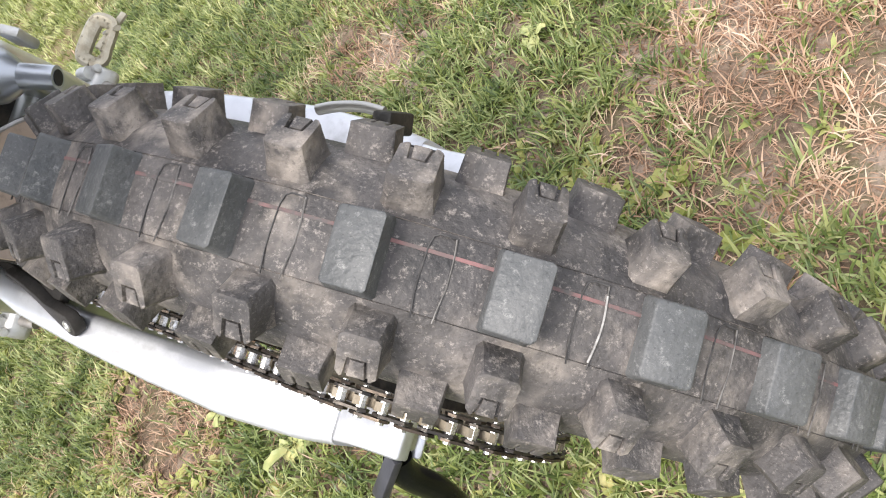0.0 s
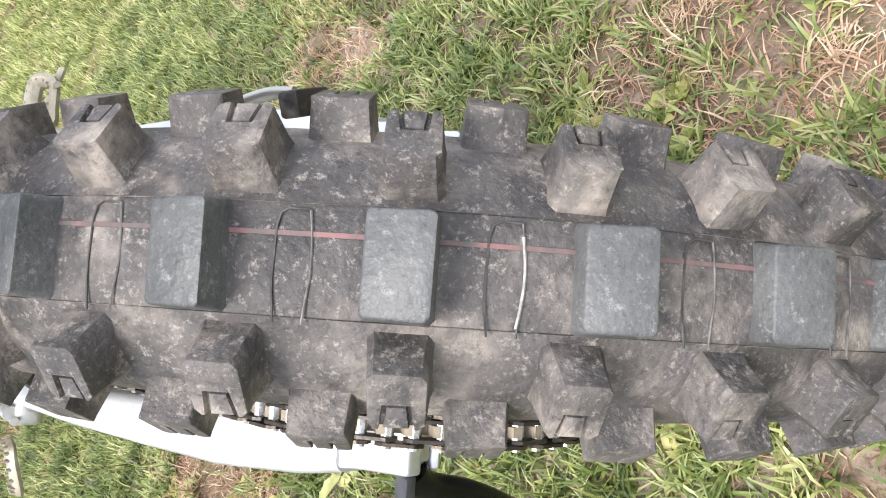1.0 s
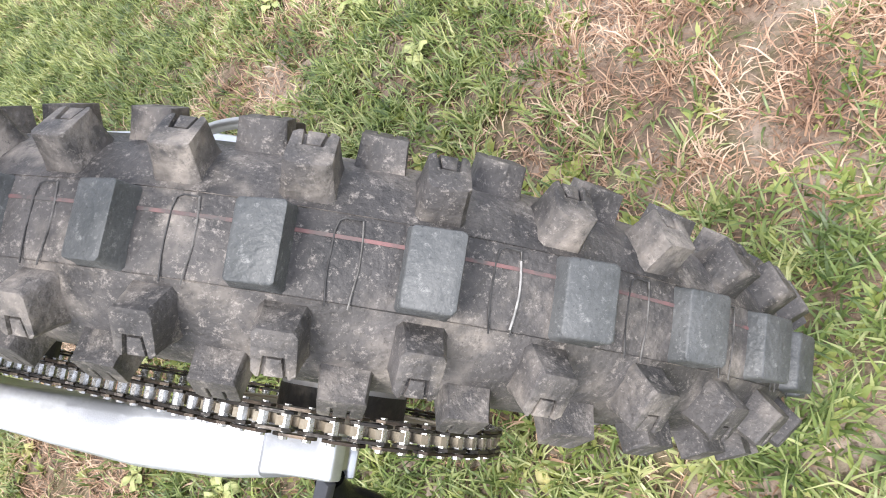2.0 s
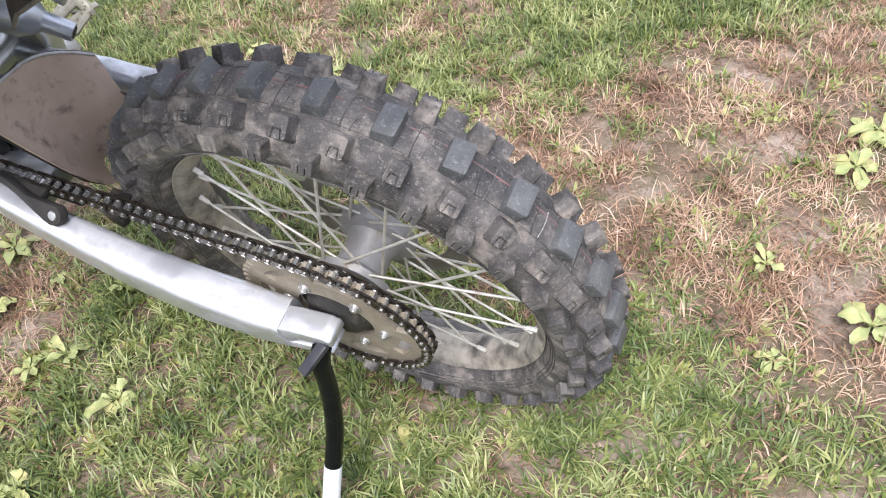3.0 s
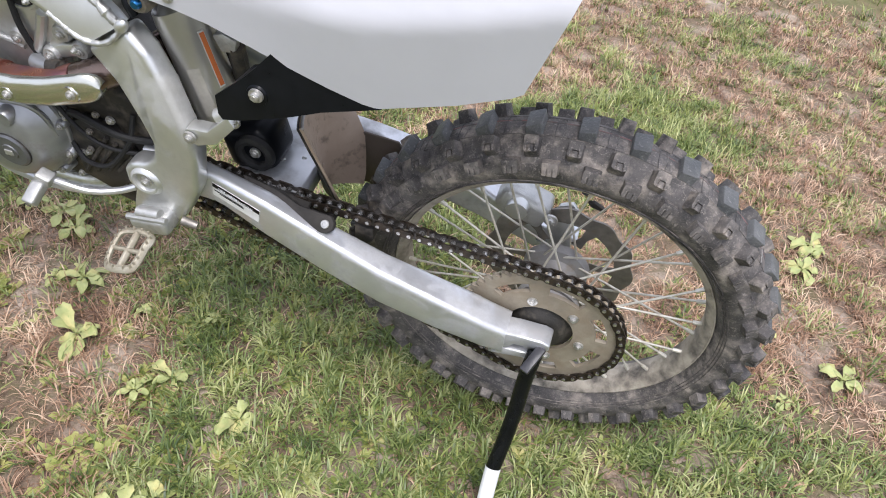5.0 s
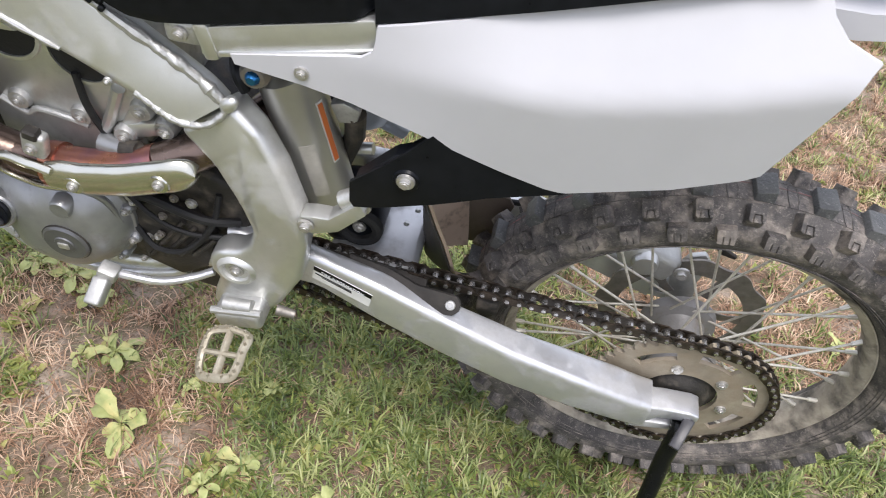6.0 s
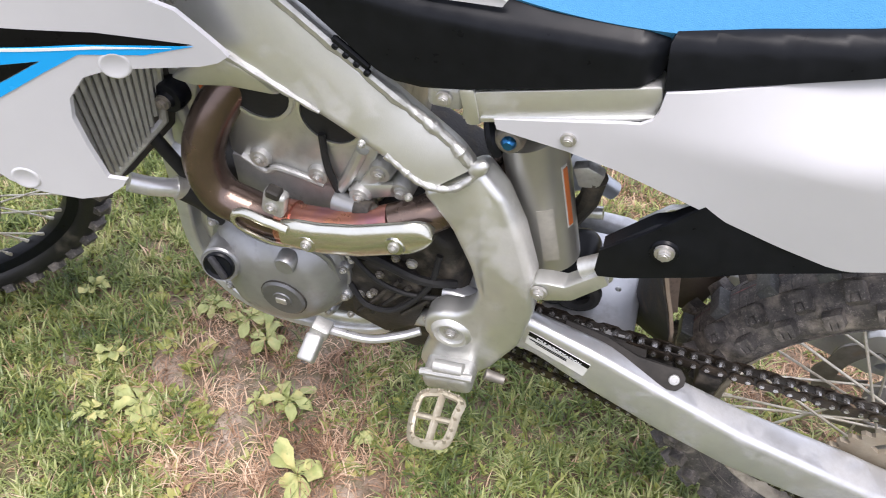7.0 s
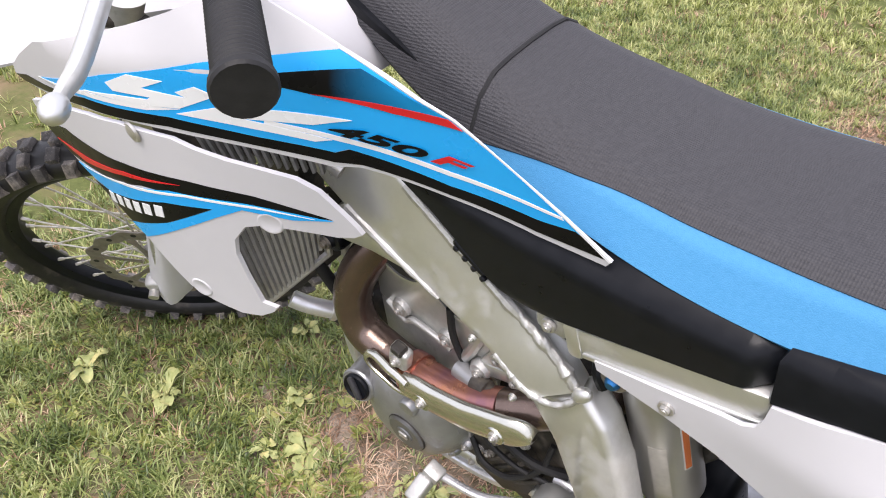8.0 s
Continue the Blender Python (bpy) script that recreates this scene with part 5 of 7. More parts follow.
for i, p in enumerate(SKID):
    along_it = (SKID[min(i + 1, len(SKID) - 1)] - SKID[max(i - 1, 0)]).normalized()
    skid_rows.append(ring(p, (0, 1, 0), Vector((-along_it.z, 0, along_it.x)), 0.212, 0.022 - 0.008 * i / len(SKID), 0.0055, 3))
skid = loft(skid_rows)
part("skid_plate", skid, ALU_ARM, frame_part, "pale aluminium skid plate under the engine", angle=30)

# footpegs
def footpeg(s):
    """A folding peg: a toothed rim round an open middle, on a cast bracket."""
    def at(x, y, z):
        return Vector((x, y if s < 0 else -y, z))
    peg = part("footpeg", tube([at(-0.606, -0.165, 0.118), at(-0.570, -0.165, 0.122)], 0.009, 12), CAST, bike, "dirty cast footpeg with teeth")
    hoop = [(-0.583, -0.199, 0.119), (-0.560, -0.205, 0.120), (-0.561, -0.222, 0.1160), (-0.562, -0.246, 0.109), (-0.569, -0.257, 0.105), (-0.598, -0.259, 0.100), (-0.608, -0.249, 0.101), (-0.611, -0.222, 0.1085), (-0.607, -0.204, 0.113), (-0.583, -0.199, 0.119)]
    if s > 0:                                   # the far peg hangs level, tipped towards the rear
        hoop = [(-0.585 + 0.5 * (x + 0.585), -0.180 + 0.95 * (y + 0.199), 0.120 - 0.35 * (x + 0.585)) for x, y, z in hoop]
    hoop = [at(*p) for p in hoop]
    part("peg_rim", tube(curve(hoop, 4), 0.0042 if s < 0 else 0.0066, 8, flat=1.5), DULL_PEG, peg)
    part("peg_rail", tube([at(-0.584, -0.200, 0.1185), at(-0.584, -0.257, 0.1025)], 0.0038, 8, flat=1.4), DULL_PEG, peg)
    part("peg_bar", tube([at(-0.561, -0.230, 0.1135), at(-0.610, -0.229, 0.1065)], 0.0038, 8, flat=1.4), DULL_PEG, peg)
    tooth_bm = bmesh.new()
    bmesh.ops.create_cone(tooth_bm, cap_ends=True, segments=4, radius1=0.003, radius2=0.0016, depth=0.006)
    tooth = finish("tooth", tooth_bm, DULL_PEG, 30)
    for q in curve(hoop, 4)[1:-1:2]:
        part("tooth", tooth, None, peg, m=Matrix.Translation(q + Vector((0, 0, 0.006))))
    part("peg_bracket", box((0.062, 0.040, 0.030), at(-0.588, -0.158, 0.100), 0.008, 3, (0, -10, 0)), CAST, peg)
    part("peg_pin", tube([at(-0.622, -0.172, 0.109), at(-0.556, -0.172, 0.121)], 0.005, 10), CAST, peg)
    part("peg_spring", tube([at(-0.545, -0.152, 0.108), at(-0.522, -0.150, 0.102)], [0.0075, 0.006], 12), DULL, peg)


footpeg(-1)
footpeg(1)

# ---- engine ----
engine = part("engine", prism([(-0.945, 0.26), (-0.93, 0.15), (-0.88, 0.095), (-0.80, 0.072), (-0.70, 0.075), (-0.62, 0.10), (-0.585, 0.17), (-0.60, 0.26), (-0.68, 0.30), (-0.80, 0.315), (-0.90, 0.30)], -0.098, 0.11, 0.012, 3), BLACK_DIRTY, bike, "grey four-stroke engine with oily cases")
STATOR = [(-0.921, 0.190), (-0.915, 0.135), (-0.900, 0.100), (-0.850, 0.079), (-0.795, 0.086), (-0.757, 0.113), (-0.736, 0.150), (-0.729, 0.200), (-0.744, 0.238), (-0.770, 0.256), (-0.808, 0.259), (-0.840, 0.250), (-0.872, 0.246), (-0.905, 0.228)]
CX, CZ = -0.802, 0.168


def dome(outline, rows, cx, cz):
    """A cast cover that rises in steps from its flange."""
    n = len(outline)
    pts = [v.to_tuple() for v in curve([(x, 0, z) for x, z in outline + outline[:1]], 4)[:-1]]
    return loft([[Vector((cx + (x - cx) * f, y, cz + (z - cz) * f)) for x, _, z in pts] for f, y in rows])


part("stator_cover", dome(STATOR, ((1.0, -0.085), (1.0, -0.112), (0.985, -0.116), (0.94, -0.117), (0.915, -0.120), (0.88, -0.129), (0.80, -0.137), (0.66, -0.150), (0.5, -0.156), (0.3, -0.158)), CX, CZ), CASE, engine, "smooth grey generator cover", angle=25)
for k in range(9):
    a = radians(40 * k + 15)
    dist = 0.089 - 0.004 * math.cos(2 * a)
    bolt(engine, (CX + 1.04 * dist * math.sin(a), -0.115, CZ + 0.98 * dist * math.cos(a)), 0.0034)
part("timing_plug", revolve([(0.0, -0.164), (0.012, -0.164), (0.013, -0.1625), (0.026, -0.1625), (0.029, -0.160), (0.030, -0.154), (0.0, -0.154)], 32, closed=False, centre=(-0.802, 0, 0.168)), PLUG, engine, "round dark grey screw plug")
part("plug_slot", box((0.014, 0.003, 0.010), (-0.803, -0.1645, 0.167), 0.002, 2), STEEL, engine)
part("plug_groove", revolve([(0.0285, -0.1595), (0.0300, -0.1595), (0.0300, -0.157), (0.0285, -0.157)], 32, centre=(-0.802, 0, 0.168)), BLACK_DIRTY, engine)
part("small_plug", revolve([(0.0, -0.158), (0.011, -0.158), (0.013, -0.155), (0.014, -0.140), (0.0, -0.140)], 24, closed=False, centre=(-0.793, 0, 0.227)), CASE, engine)
FILLER = pose(-0.884, -0.141, 0.197, -16, 0, 10)
part("filler_boss", revolve([(0.0, -0.021), (0.0215, -0.021), (0.023, -0.018), (0.027, 0.02), (0.0, 0.02)], 24, closed=False), CASE, engine, m=FILLER)
cap = part("oil_filler_cap", revolve([(0.0, -0.0235), (0.014, -0.0235), (0.0175, -0.026), (0.0195, -0.024), (0.0195, -0.016), (0.0, -0.016)], 24, closed=False), BLACK, engine, "black oil filler cap", m=FILLER)
part("cap_ring", revolve([(0.0195, -0.020), (0.0225, -0.0215), (0.0245, -0.019), (0.0245, -0.014), (0.0195, -0.014)], 28), CASE, engine, m=FILLER)
part("cap_grip", box((0.034, 0.007, 0.009), (0, -0.0265, 0), 0.003, 2, (0, 62, 0)), BLACK_PLATE, cap)
for k, (bx, bz) in enumerate(((-0.905, 0.232), (-0.838, 0.252), (-0.770, 0.257), (-0.735, 0.205), (-0.738, 0.150), (-0.765, 0.108), (-0.842, 0.080), (-0.908, 0.108))):
    part("bolt_lug", revolve([(0.0, -0.122), (0.0065, -0.122), (0.0085, -0.119), (0.0105, -0.100), (0.0, -0.100)], 16, closed=False, centre=(bx, 0, bz)), CASE, engine)
    bolt(engine, (bx, -0.122, bz), 0.0038)
part("cover_ridge", tube(curve([(-0.850, -0.132, 0.243), (-0.822, -0.138, 0.244), (-0.795, -0.141, 0.249), (-0.765, -0.136, 0.246), (-0.748, -0.130, 0.225), (-0.741, -0.128, 0.19)], 5), 0.0042, 8), CASE, engine)
part("cylinder_block", prism([(-0.872, 0.27), (-0.868, 0.345), (-0.852, 0.46), (-0.71, 0.46), (-0.690, 0.40), (-0.690, 0.30), (-0.72, 0.27)], -0.092, 0.092, 0.008, 2), CAST, engine, "cast grey cylinder and head")
part("cylinder_base", prism([(-0.868, 0.262), (-0.866, 0.336), (-0.82, 0.334), (-0.74, 0.324), (-0.70, 0.335), (-0.690, 0.262)], -0.102, -0.090, 0.003, 2), CAST, engine, "cast grey cylinder base")
part("head_plate", prism([(-0.862, 0.345), (-0.858, 0.40), (-0.850, 0.49), (-0.69, 0.49), (-0.680, 0.40), (-0.700, 0.345), (-0.740, 0.322), (-0.775, 0.328), (-0.815, 0.332), (-0.843, 0.335)], -0.106, -0.088, 0.003, 2), ALU, engine, "flat cast side of the cylinder head")
# no hollows here: black discs on the plate paint the recesses' shade
for hx, hz, hr in ((-0.811, 0.441, 0.036), (-0.733, 0.424, 0.033)):
    part("head_opening", revolve([(0.0, -0.1068), (hr - 0.001, -0.1068), (hr, -0.1062), (hr, -0.1000), (0.0, -0.1000)], 32, closed=False, centre=(hx, 0, hz)), RUBBER_DARK, engine, "black disc for the shade of a round recess")
    part("recess_lip", revolve([(hr, -0.1050), (hr, -0.1085), (hr + 0.004, -0.1085), (hr + 0.006, -0.1050)], 32, centre=(hx, 0, hz)), ALU, engine)
for hx, hy, hz in ((-0.824, -0.112, 0.347), (-0.755, -0.112, 0.341), (-0.682, -0.113, 0.366), (-0.660, -0.113, 0.346), (-0.706, -0.118, 0.330)):
    part("bolt_boss", revolve([(0.0, 0.0), (0.011, 0.0), (0.013, 0.004), (0.015, 0.03), (0.0, 0.03)], 20, closed=False, centre=(hx, hy, hz)), CAST, engine)
    bolt(engine, (hx, hy, hz), 0.0046)
part("head_ridge", tube(curve([(-0.848, -0.106, 0.342), (-0.819, -0.109, 0.330), (-0.804, -0.109, 0.338), (-0.766, -0.109, 0.332), (-0.750, -0.109, 0.328)], 4), 0.0045, 10), CAST, engine)
part("head_ridge", tube(curve([(-0.735, -0.107, 0.322), (-0.718, -0.110, 0.352), (-0.700, -0.110, 0.392)], 4), 0.007, 10), ALU, engine)
part("bracket_rib", prism([(-0.722, 0.333), (-0.700, 0.345), (-0.664, 0.356), (-0.652, 0.350), (-0.656, 0.340), (-0.690, 0.328), (-0.716, 0.322)], -0.113, -0.095, 0.003, 2), ALU, engine)
part("bracket_rib", prism([(-0.712, 0.338), (-0.690, 0.374), (-0.676, 0.372), (-0.680, 0.358), (-0.696, 0.332)], -0.111, -0.095, 0.003, 2), ALU, engine)
part("breather_hose", tube(curve([(-0.745, -0.108, 0.40), (-0.742, -0.112, 0.365), (-0.735, -0.112, 0.335), (-0.725, -0.110, 0.305)], 5), 0.0042, 8), RUBBER_DARK, engine, "thin black hose")
part("starter_plug", tube([(-0.735, -0.116, 0.314), (-0.706, -0.120, 0.314)], 0.0125, 16), CASE, engine)
part("sensor", tube([(-0.708, -0.121, 0.318), (-0.690, -0.123, 0.3185), (-0.688, -0.123, 0.3185), (-0.676, -0.125, 0.320)], [0.0115, 0.0115, 0.0085, 0.007], 14), BLACK_DIRTY, engine, "dark sensor plug")
part("sensor_tip", tube([(-0.675, -0.125, 0.322), (-0.663, -0.126, 0.324)], 0.0045, 10), STEEL, engine)
part("clamp_bracket", box((0.026, 0.016, 0.034), (-0.789, -0.150, 0.329), 0.005, 3, (0, 15, 0)), CAST, engine)
bolt(engine, (-0.790, -0.158, 0.327), 0.0050)
part("clamp_nut", box((0.016, 0.014, 0.012), (-0.786, -0.153, 0.346), 0.002, 1, (0, 15, 0)), BLACK_DIRTY, engine)
part("lower_case", prism([(-0.735, 0.048), (-0.70, 0.030), (-0.655, 0.020), (-0.632, 0.045), (-0.628, 0.10), (-0.69, 0.095)], -0.088, 0.06, 0.010, 3), BLACK_DIRTY, engine, "black oily lower casing")
part("sprocket_cover", prism([(-0.735, 0.20), (-0.70, 0.225), (-0.655, 0.215), (-0.630, 0.175), (-0.650, 0.11), (-0.69, 0.08), (-0.735, 0.10)], -0.112, -0.097, 0.004, 2), BLACK_DIRTY, engine, "black ribbed sprocket guard")
for k in range(4):
    part("guard_rib", tube([(-0.725 + 0.02 * k, -0.114, 0.115 + 0.006 * k), (-0.665 + 0.012 * k, -0.115, 0.20 - 0.008 * k)], 0.0035, 8), BLACK_DIRTY, engine)
part("drain_cable", tube(curve([(-0.745, -0.112, 0.250), (-0.70, -0.121, 0.205), (-0.66, -0.120, 0.185), (-0.61, -0.112, 0.182)], 6), 0.0035, 8), RUBBER_DARK, engine)
part("vent_cable", tube(curve([(-0.735, -0.112, 0.17), (-0.71, -0.122, 0.145), (-0.67, -0.122, 0.15), (-0.63, -0.115, 0.20), (-0.62, -0.10, 0.245)], 6), 0.0040, 8), RUBBER_DARK, engine)
for bx, bz in ((-0.700, 0.168), (-0.668, 0.243), (-0.690, 0.205)):
    bolt(engine, (bx, -0.116, bz), 0.0038, mat=DULL)
part("case_tube", tube(curve([(-0.74, -0.10, 0.21), (-0.70, -0.118, 0.235), (-0.64, -0.118, 0.215), (-0.60, -0.10, 0.20)], 6), 0.006, 8), RUBBER_DARK, engine)
for bx, bz in ((-0.728, 0.225), (-0.722, 0.150), (-0.650, 0.235), (-0.632, 0.135)):
    bolt(engine, (bx, -0.112, bz), 0.005)
shift = part("shift_lever", tube(curve([(-0.640, -0.118, 0.112), (-0.665, -0.130, 0.106), (-0.70, -0.150, 0.112), (-0.745, -0.164, 0.132)], 6), 0.0056, 10), ALU_ARM, bike, "bare metal gear lever")
part("shift_knuckle", box((0.024, 0.022, 0.020), (-0.752, -0.168, 0.137), 0.004, 2, (0, 20, 0)), CAST, shift)
part("shift_tip", box((0.021, 0.036, 0.017), (-0.757, -0.192, 0.126), 0.004, 3, (27, 0, -6)), CAST, shift, "scuffed square toe piece")
# the block is solid; a dark disc paints the shade of its hole
part("tip_bore", tube([(-0.759, -0.2085, 0.1175), (-0.7594, -0.2103, 0.1166)], 0.0045, 12), BLACK_DIRTY, shift, "dark disc for the shade of the toe piece's hole")

part("front_bracket", prism([(-0.945, 0.329), (-0.931, 0.324), (-0.899, 0.388), (-0.885, 0.43), (-0.90, 0.46), (-0.925, 0.44)], -0.098, -0.080, 0.004, 2), ALU, frame_part, "silver engine bracket behind the pipe")
part("frame_sticker", prism([(-0.886, 0.427), (-0.878, 0.431), (-0.871, 0.398), (-0.879, 0.393)], -0.1005, -0.0985, 0.0003, 1), ORANGE, frame_part, "narrow orange warning sticker")

# exhaust
HEADER = [(-0.79, -0.030, 0.470), (-0.832, -0.074, 0.446), (-0.866, -0.112, 0.400), (-0.881, -0.130, 0.350), (-0.868, -0.136, 0.306), (-0.828, -0.136, 0.288)]
header = part("exhaust_header", tube(curve(HEADER, 8), 0.0232, 24), PIPE, bike, "brown heat-tinted exhaust header pipe")
part("header_front", tube(curve([(-0.829, -0.136, 0.2885), (-0.81, -0.1365, 0.286), (-0.785, -0.137, 0.286)], 5), 0.0234, 24), PIPE, header)
part("header_rear", tube(curve([(-0.785, -0.137, 0.286), (-0.740, -0.137, 0.290), (-0.700, -0.134, 0.298), (-0.665, -0.126, 0.310)], 6), 0.0228, 24), PIPE_HOT, header, "bronze and violet tinted bend of the pipe")
part("header_tail", tube(curve([(-0.665, -0.126, 0.310), (-0.625, -0.108, 0.324), (-0.58, -0.07, 0.34), (-0.55, 0.0, 0.345), (-0.54, 0.07, 0.34)], 6), 0.0226, 24), PIPE, header)
part("pipe_joint", tube([(-0.793, -0.137, 0.286), (-0.777, -0.137, 0.287)], 0.0255, 24), PIPE_HOT, header, "brass-coloured pipe clamp")


def shield_shape(x, z):
    mid = between(x, [-0.85, -0.79, -0.70, -0.61], [0.294, 0.291, 0.303, 0.325])
    return between(x, [-0.85, -0.80, -0.70, -0.64, -0.61], [-0.160, -0.168, -0.166, -0.160, -0.150]) + 20 * (z - mid) ** 2


loop_line = curve([(-0.772, 0, 0.3045), (-0.80, 0, 0.3075), (-0.830, 0, 0.3085), (-0.841, 0, 0.299), (-0.832, 0, 0.284), (-0.805, 0, 0.275), (-0.772, 0, 0.273)], 4)
guard_rows = []
for j in range(41):
    x = -0.782 + (0.169) * (j / 40) ** 0.94
    mid_z = between(x, [-0.79, -0.74, -0.69, -0.64, -0.61], [0.289, 0.2925, 0.3035, 0.319, 0.3265])
    half = 0.0225 * math.sqrt(max(0.02, 1 - max(0.0, (x + 0.640) / 0.0275) ** 2)) * between(x, [-0.782, -0.765], [0.8, 1.0])
    base_y = between(x, [-0.80, -0.70, -0.64, -0.61], [-0.168, -0.166, -0.160, -0.150])
    arc = [(math.sin(a) * half, base_y + 0.014 * (1 - math.cos(a * 0.95))) for a in np.linspace(-1.5, 1.5, 15)]
    guard_rows.append([Vector((x - 0.10 * dz, y, mid_z + dz)) for dz, y in arc] + [Vector((x - 0.10 * dz, y + 0.003, mid_z + dz * 0.93)) for dz, y in arc[::-1]])
guard = loft(guard_rows)
shield = part("heat_shield", guard, SHIELD, header, "polished metal heat shield", angle=50)
part("shield_loop", tube([(v.x, shield_shape(v.x, v.z), v.z) for v in loop_line], 0.0052, 10, flat=0.6), SHIELD, header)
for bx, bz in ((-0.751, 0.290), (-0.651, 0.315)):
    part("bolt_seat", revolve([(0.0, -0.002), (0.011, -0.002), (0.013, 0.003), (0.0, 0.003)], 20, closed=False, centre=(bx, shield_shape(bx, bz) + 0.0012, bz)), SHIELD, header)
    bolt(header, (bx, shield_shape(bx, bz) - 0.0005, bz), 0.0044)
tail = part("exhaust_tail", tube([(-0.56, 0.086, 0.287), (-0.51, 0.102, 0.247), (-0.492, 0.108, 0.233), (-0.484, 0.1105, 0.2265), (-0.475, 0.1135, 0.2195), (-0.446, 0.1226, 0.196)], [0.033, 0.032, 0.030, 0.024, 0.0145, 0.0130], 28), TAIL_PIPE, bike, "grey tapered exhaust end with an open mouth")
# the pipe is closed; a black disc paints the shade inside its mouth
part("tail_bore", tube([(-0.456, 0.1195, 0.204), (-0.4452, 0.1229, 0.1953)], 0.0088, 20), RUBBER_DARK, tail, "black disc for the dark inside of the mouth")
part("tail_stay", box((0.030, 0.012, 0.034), (-0.470, 0.150, 0.238), 0.004, 2, (0, 30, 0)), CAST, tail)

# ---- shock and rear sub-frame ----
shock = part("shock_absorber", tube(curve([(-0.541, -0.062, 0.425), (-0.538, -0.062, 0.418), (-0.532, -0.062, 0.402), (-0.503, -0.062, 0.268), (-0.500, -0.062, 0.255), (-0.499, -0.062, 0.251)], 2), [0.014, 0.020, 0.028, 0.032, 0.034, 0.034, 0.034, 0.034, 0.032, 0.030, 0.026][:11], 28), SHOCK, bike, "grey shock reservoir with warning labels")


def on_shock(s, a, out=0.0346):
    p = Vector((-0.532, -0.062, 0.402)).lerp(Vector((-0.503, -0.062, 0.268)), s)
    return p + Vector((out * math.sin(a), -out * math.cos(a), 0.21 * out * math.sin(a)))


def shock_label(a0, a1, s0, s1, mat, text, out=0.0346):
    bm = loft([[on_shock(s0 + (s1 - s0) * j / 4, a0 + (a1 - a0) * k / 8, o) for k, o in [(k, out) for k in range(9)] + [(k, out - 0.001) for k in range(8, -1, -1)]] for j in range(5)])
    return part("shock_label", bm, mat, shock, text, angle=50)


shock_label(0.06, 0.56, 0.42, 0.96, SHOCK_PLATE, "small beige metal plate")
shock_label(1.00, 1.24, 0.08, 0.68, PAPER, "white warning label", 0.0345)
shock_label(1.03, 1.21, 0.10, 0.66, ORANGE, "orange warning label", 0.0352)
part("adjuster", revolve([(0.0, -0.1225), (0.0045, -0.1225), (0.006, -0.1205), (0.0075, -0.118), (0.0075, -0.106), (0.0, -0.106)], 12, closed=False, centre=(-0.549, 0, 0.446)), BLUE_BOLT, shock, "blue anodised adjuster")
part("shock_mount", revolve([(0.0, -0.117), (0.0075, -0.117), (0.012, -0.115), (0.0150, -0.110), (0.016, -0.06), (0.0, -0.06)], 24, closed=False, centre=(-0.550, 0, 0.444)), DULL, shock, "steel collar of the adjuster")
part("mount_strap", tube(curve([(-0.572, -0.10, 0.452), (-0.566, -0.112, 0.440), (-0.560, -0.112, 0.425)], 4), 0.006, 8), BLACK, shock)
part("mount_bracket", prism([(-0.492, 0.386), (-0.476, 0.392), (-0.458, 0.384), (-0.462, 0.366), (-0.482, 0.362)], -0.066, -0.052, 0.003, 2), CAST, shock)
part("bracket_foot", tube([(-0.466, -0.055, 0.372), (-0.470, -0.045, 0.33), (-0.49, -0.03, 0.27)], 0.012, 10), BLACK_DIRTY, shock)
coil = [(-0.520 + 0.036 * math.sin(a) - 0.010 * a / 6.283, 0.025 + 0.036 * math.cos(a), 0.40 - 0.032 * a / 6.283) for a in (k * 2 * math.pi / 20 for k in range(121))]
part("spring", tube(coil, 0.0065, 8), BLACK_DIRTY, shock, "dark coil spring")
part("shock_body", tube([(-0.515, 0.025, 0.44), (-0.575, 0.02, 0.18)], 0.024, 16), BLACK_DIRTY, shock)
part("clevis", box((0.05, 0.06, 0.05), (-0.555, 0, 0.20), 0.01, 2), BLACK_DIRTY, shock)
subframe = part("subframe", prism([(-0.592, 0.488), (-0.580, 0.5015), (-0.429, 0.540), (-0.421, 0.510), (-0.579, 0.471), (-0.592, 0.468)], -0.1245, -0.098, 0.0022, 2), ALU, bike, "silver square subframe rail")
part("airbox_stay", tube(curve([(-0.500, -0.03, 0.285), (-0.470, -0.03, 0.296), (-0.452, -0.03, 0.300)], 5), 0.0075, 12), ALU, subframe)
part("stay_plate", prism([(-0.414, 0.300), (-0.385, 0.332), (-0.344, 0.345), (-0.340, 0.310), (-0.393, 0.272)], -0.034, -0.026, 0.002, 1), ALU, subframe)
part("rail_lip", prism([(-0.575, 0.4765), (-0.424, 0.5135), (-0.422, 0.509), (-0.575, 0.4705)], -0.1265, -0.10, 0.001, 1), ALU, subframe)
part("rail_lug", box((0.016, 0.030, 0.040), (-0.585, -0.112, 0.484), 0.005, 2, (0, -12, 0)), ALU, subframe)
bolt(subframe, (-0.609, -0.124, 0.488), 0.0052)
part("rail_lug", box((0.034, 0.022, 0.026), (-0.609, -0.112, 0.487), 0.006, 3), CAST, subframe)
part("right_rail", prism([(-0.60, 0.48), (-0.58, 0.503), (-0.20, 0.585), (-0.20, 0.55), (-0.578, 0.462)], 0.098, 0.122, 0.004, 2), ALU, subframe)
strut = [(-0.508, 0.280), (-0.503, 0.293), (-0.490, 0.296), (-0.472, 0.297), (-0.438, 0.332), (-0.430, 0.316), (-0.462, 0.279), (-0.490, 0.268), (-0.503, 0.270)]
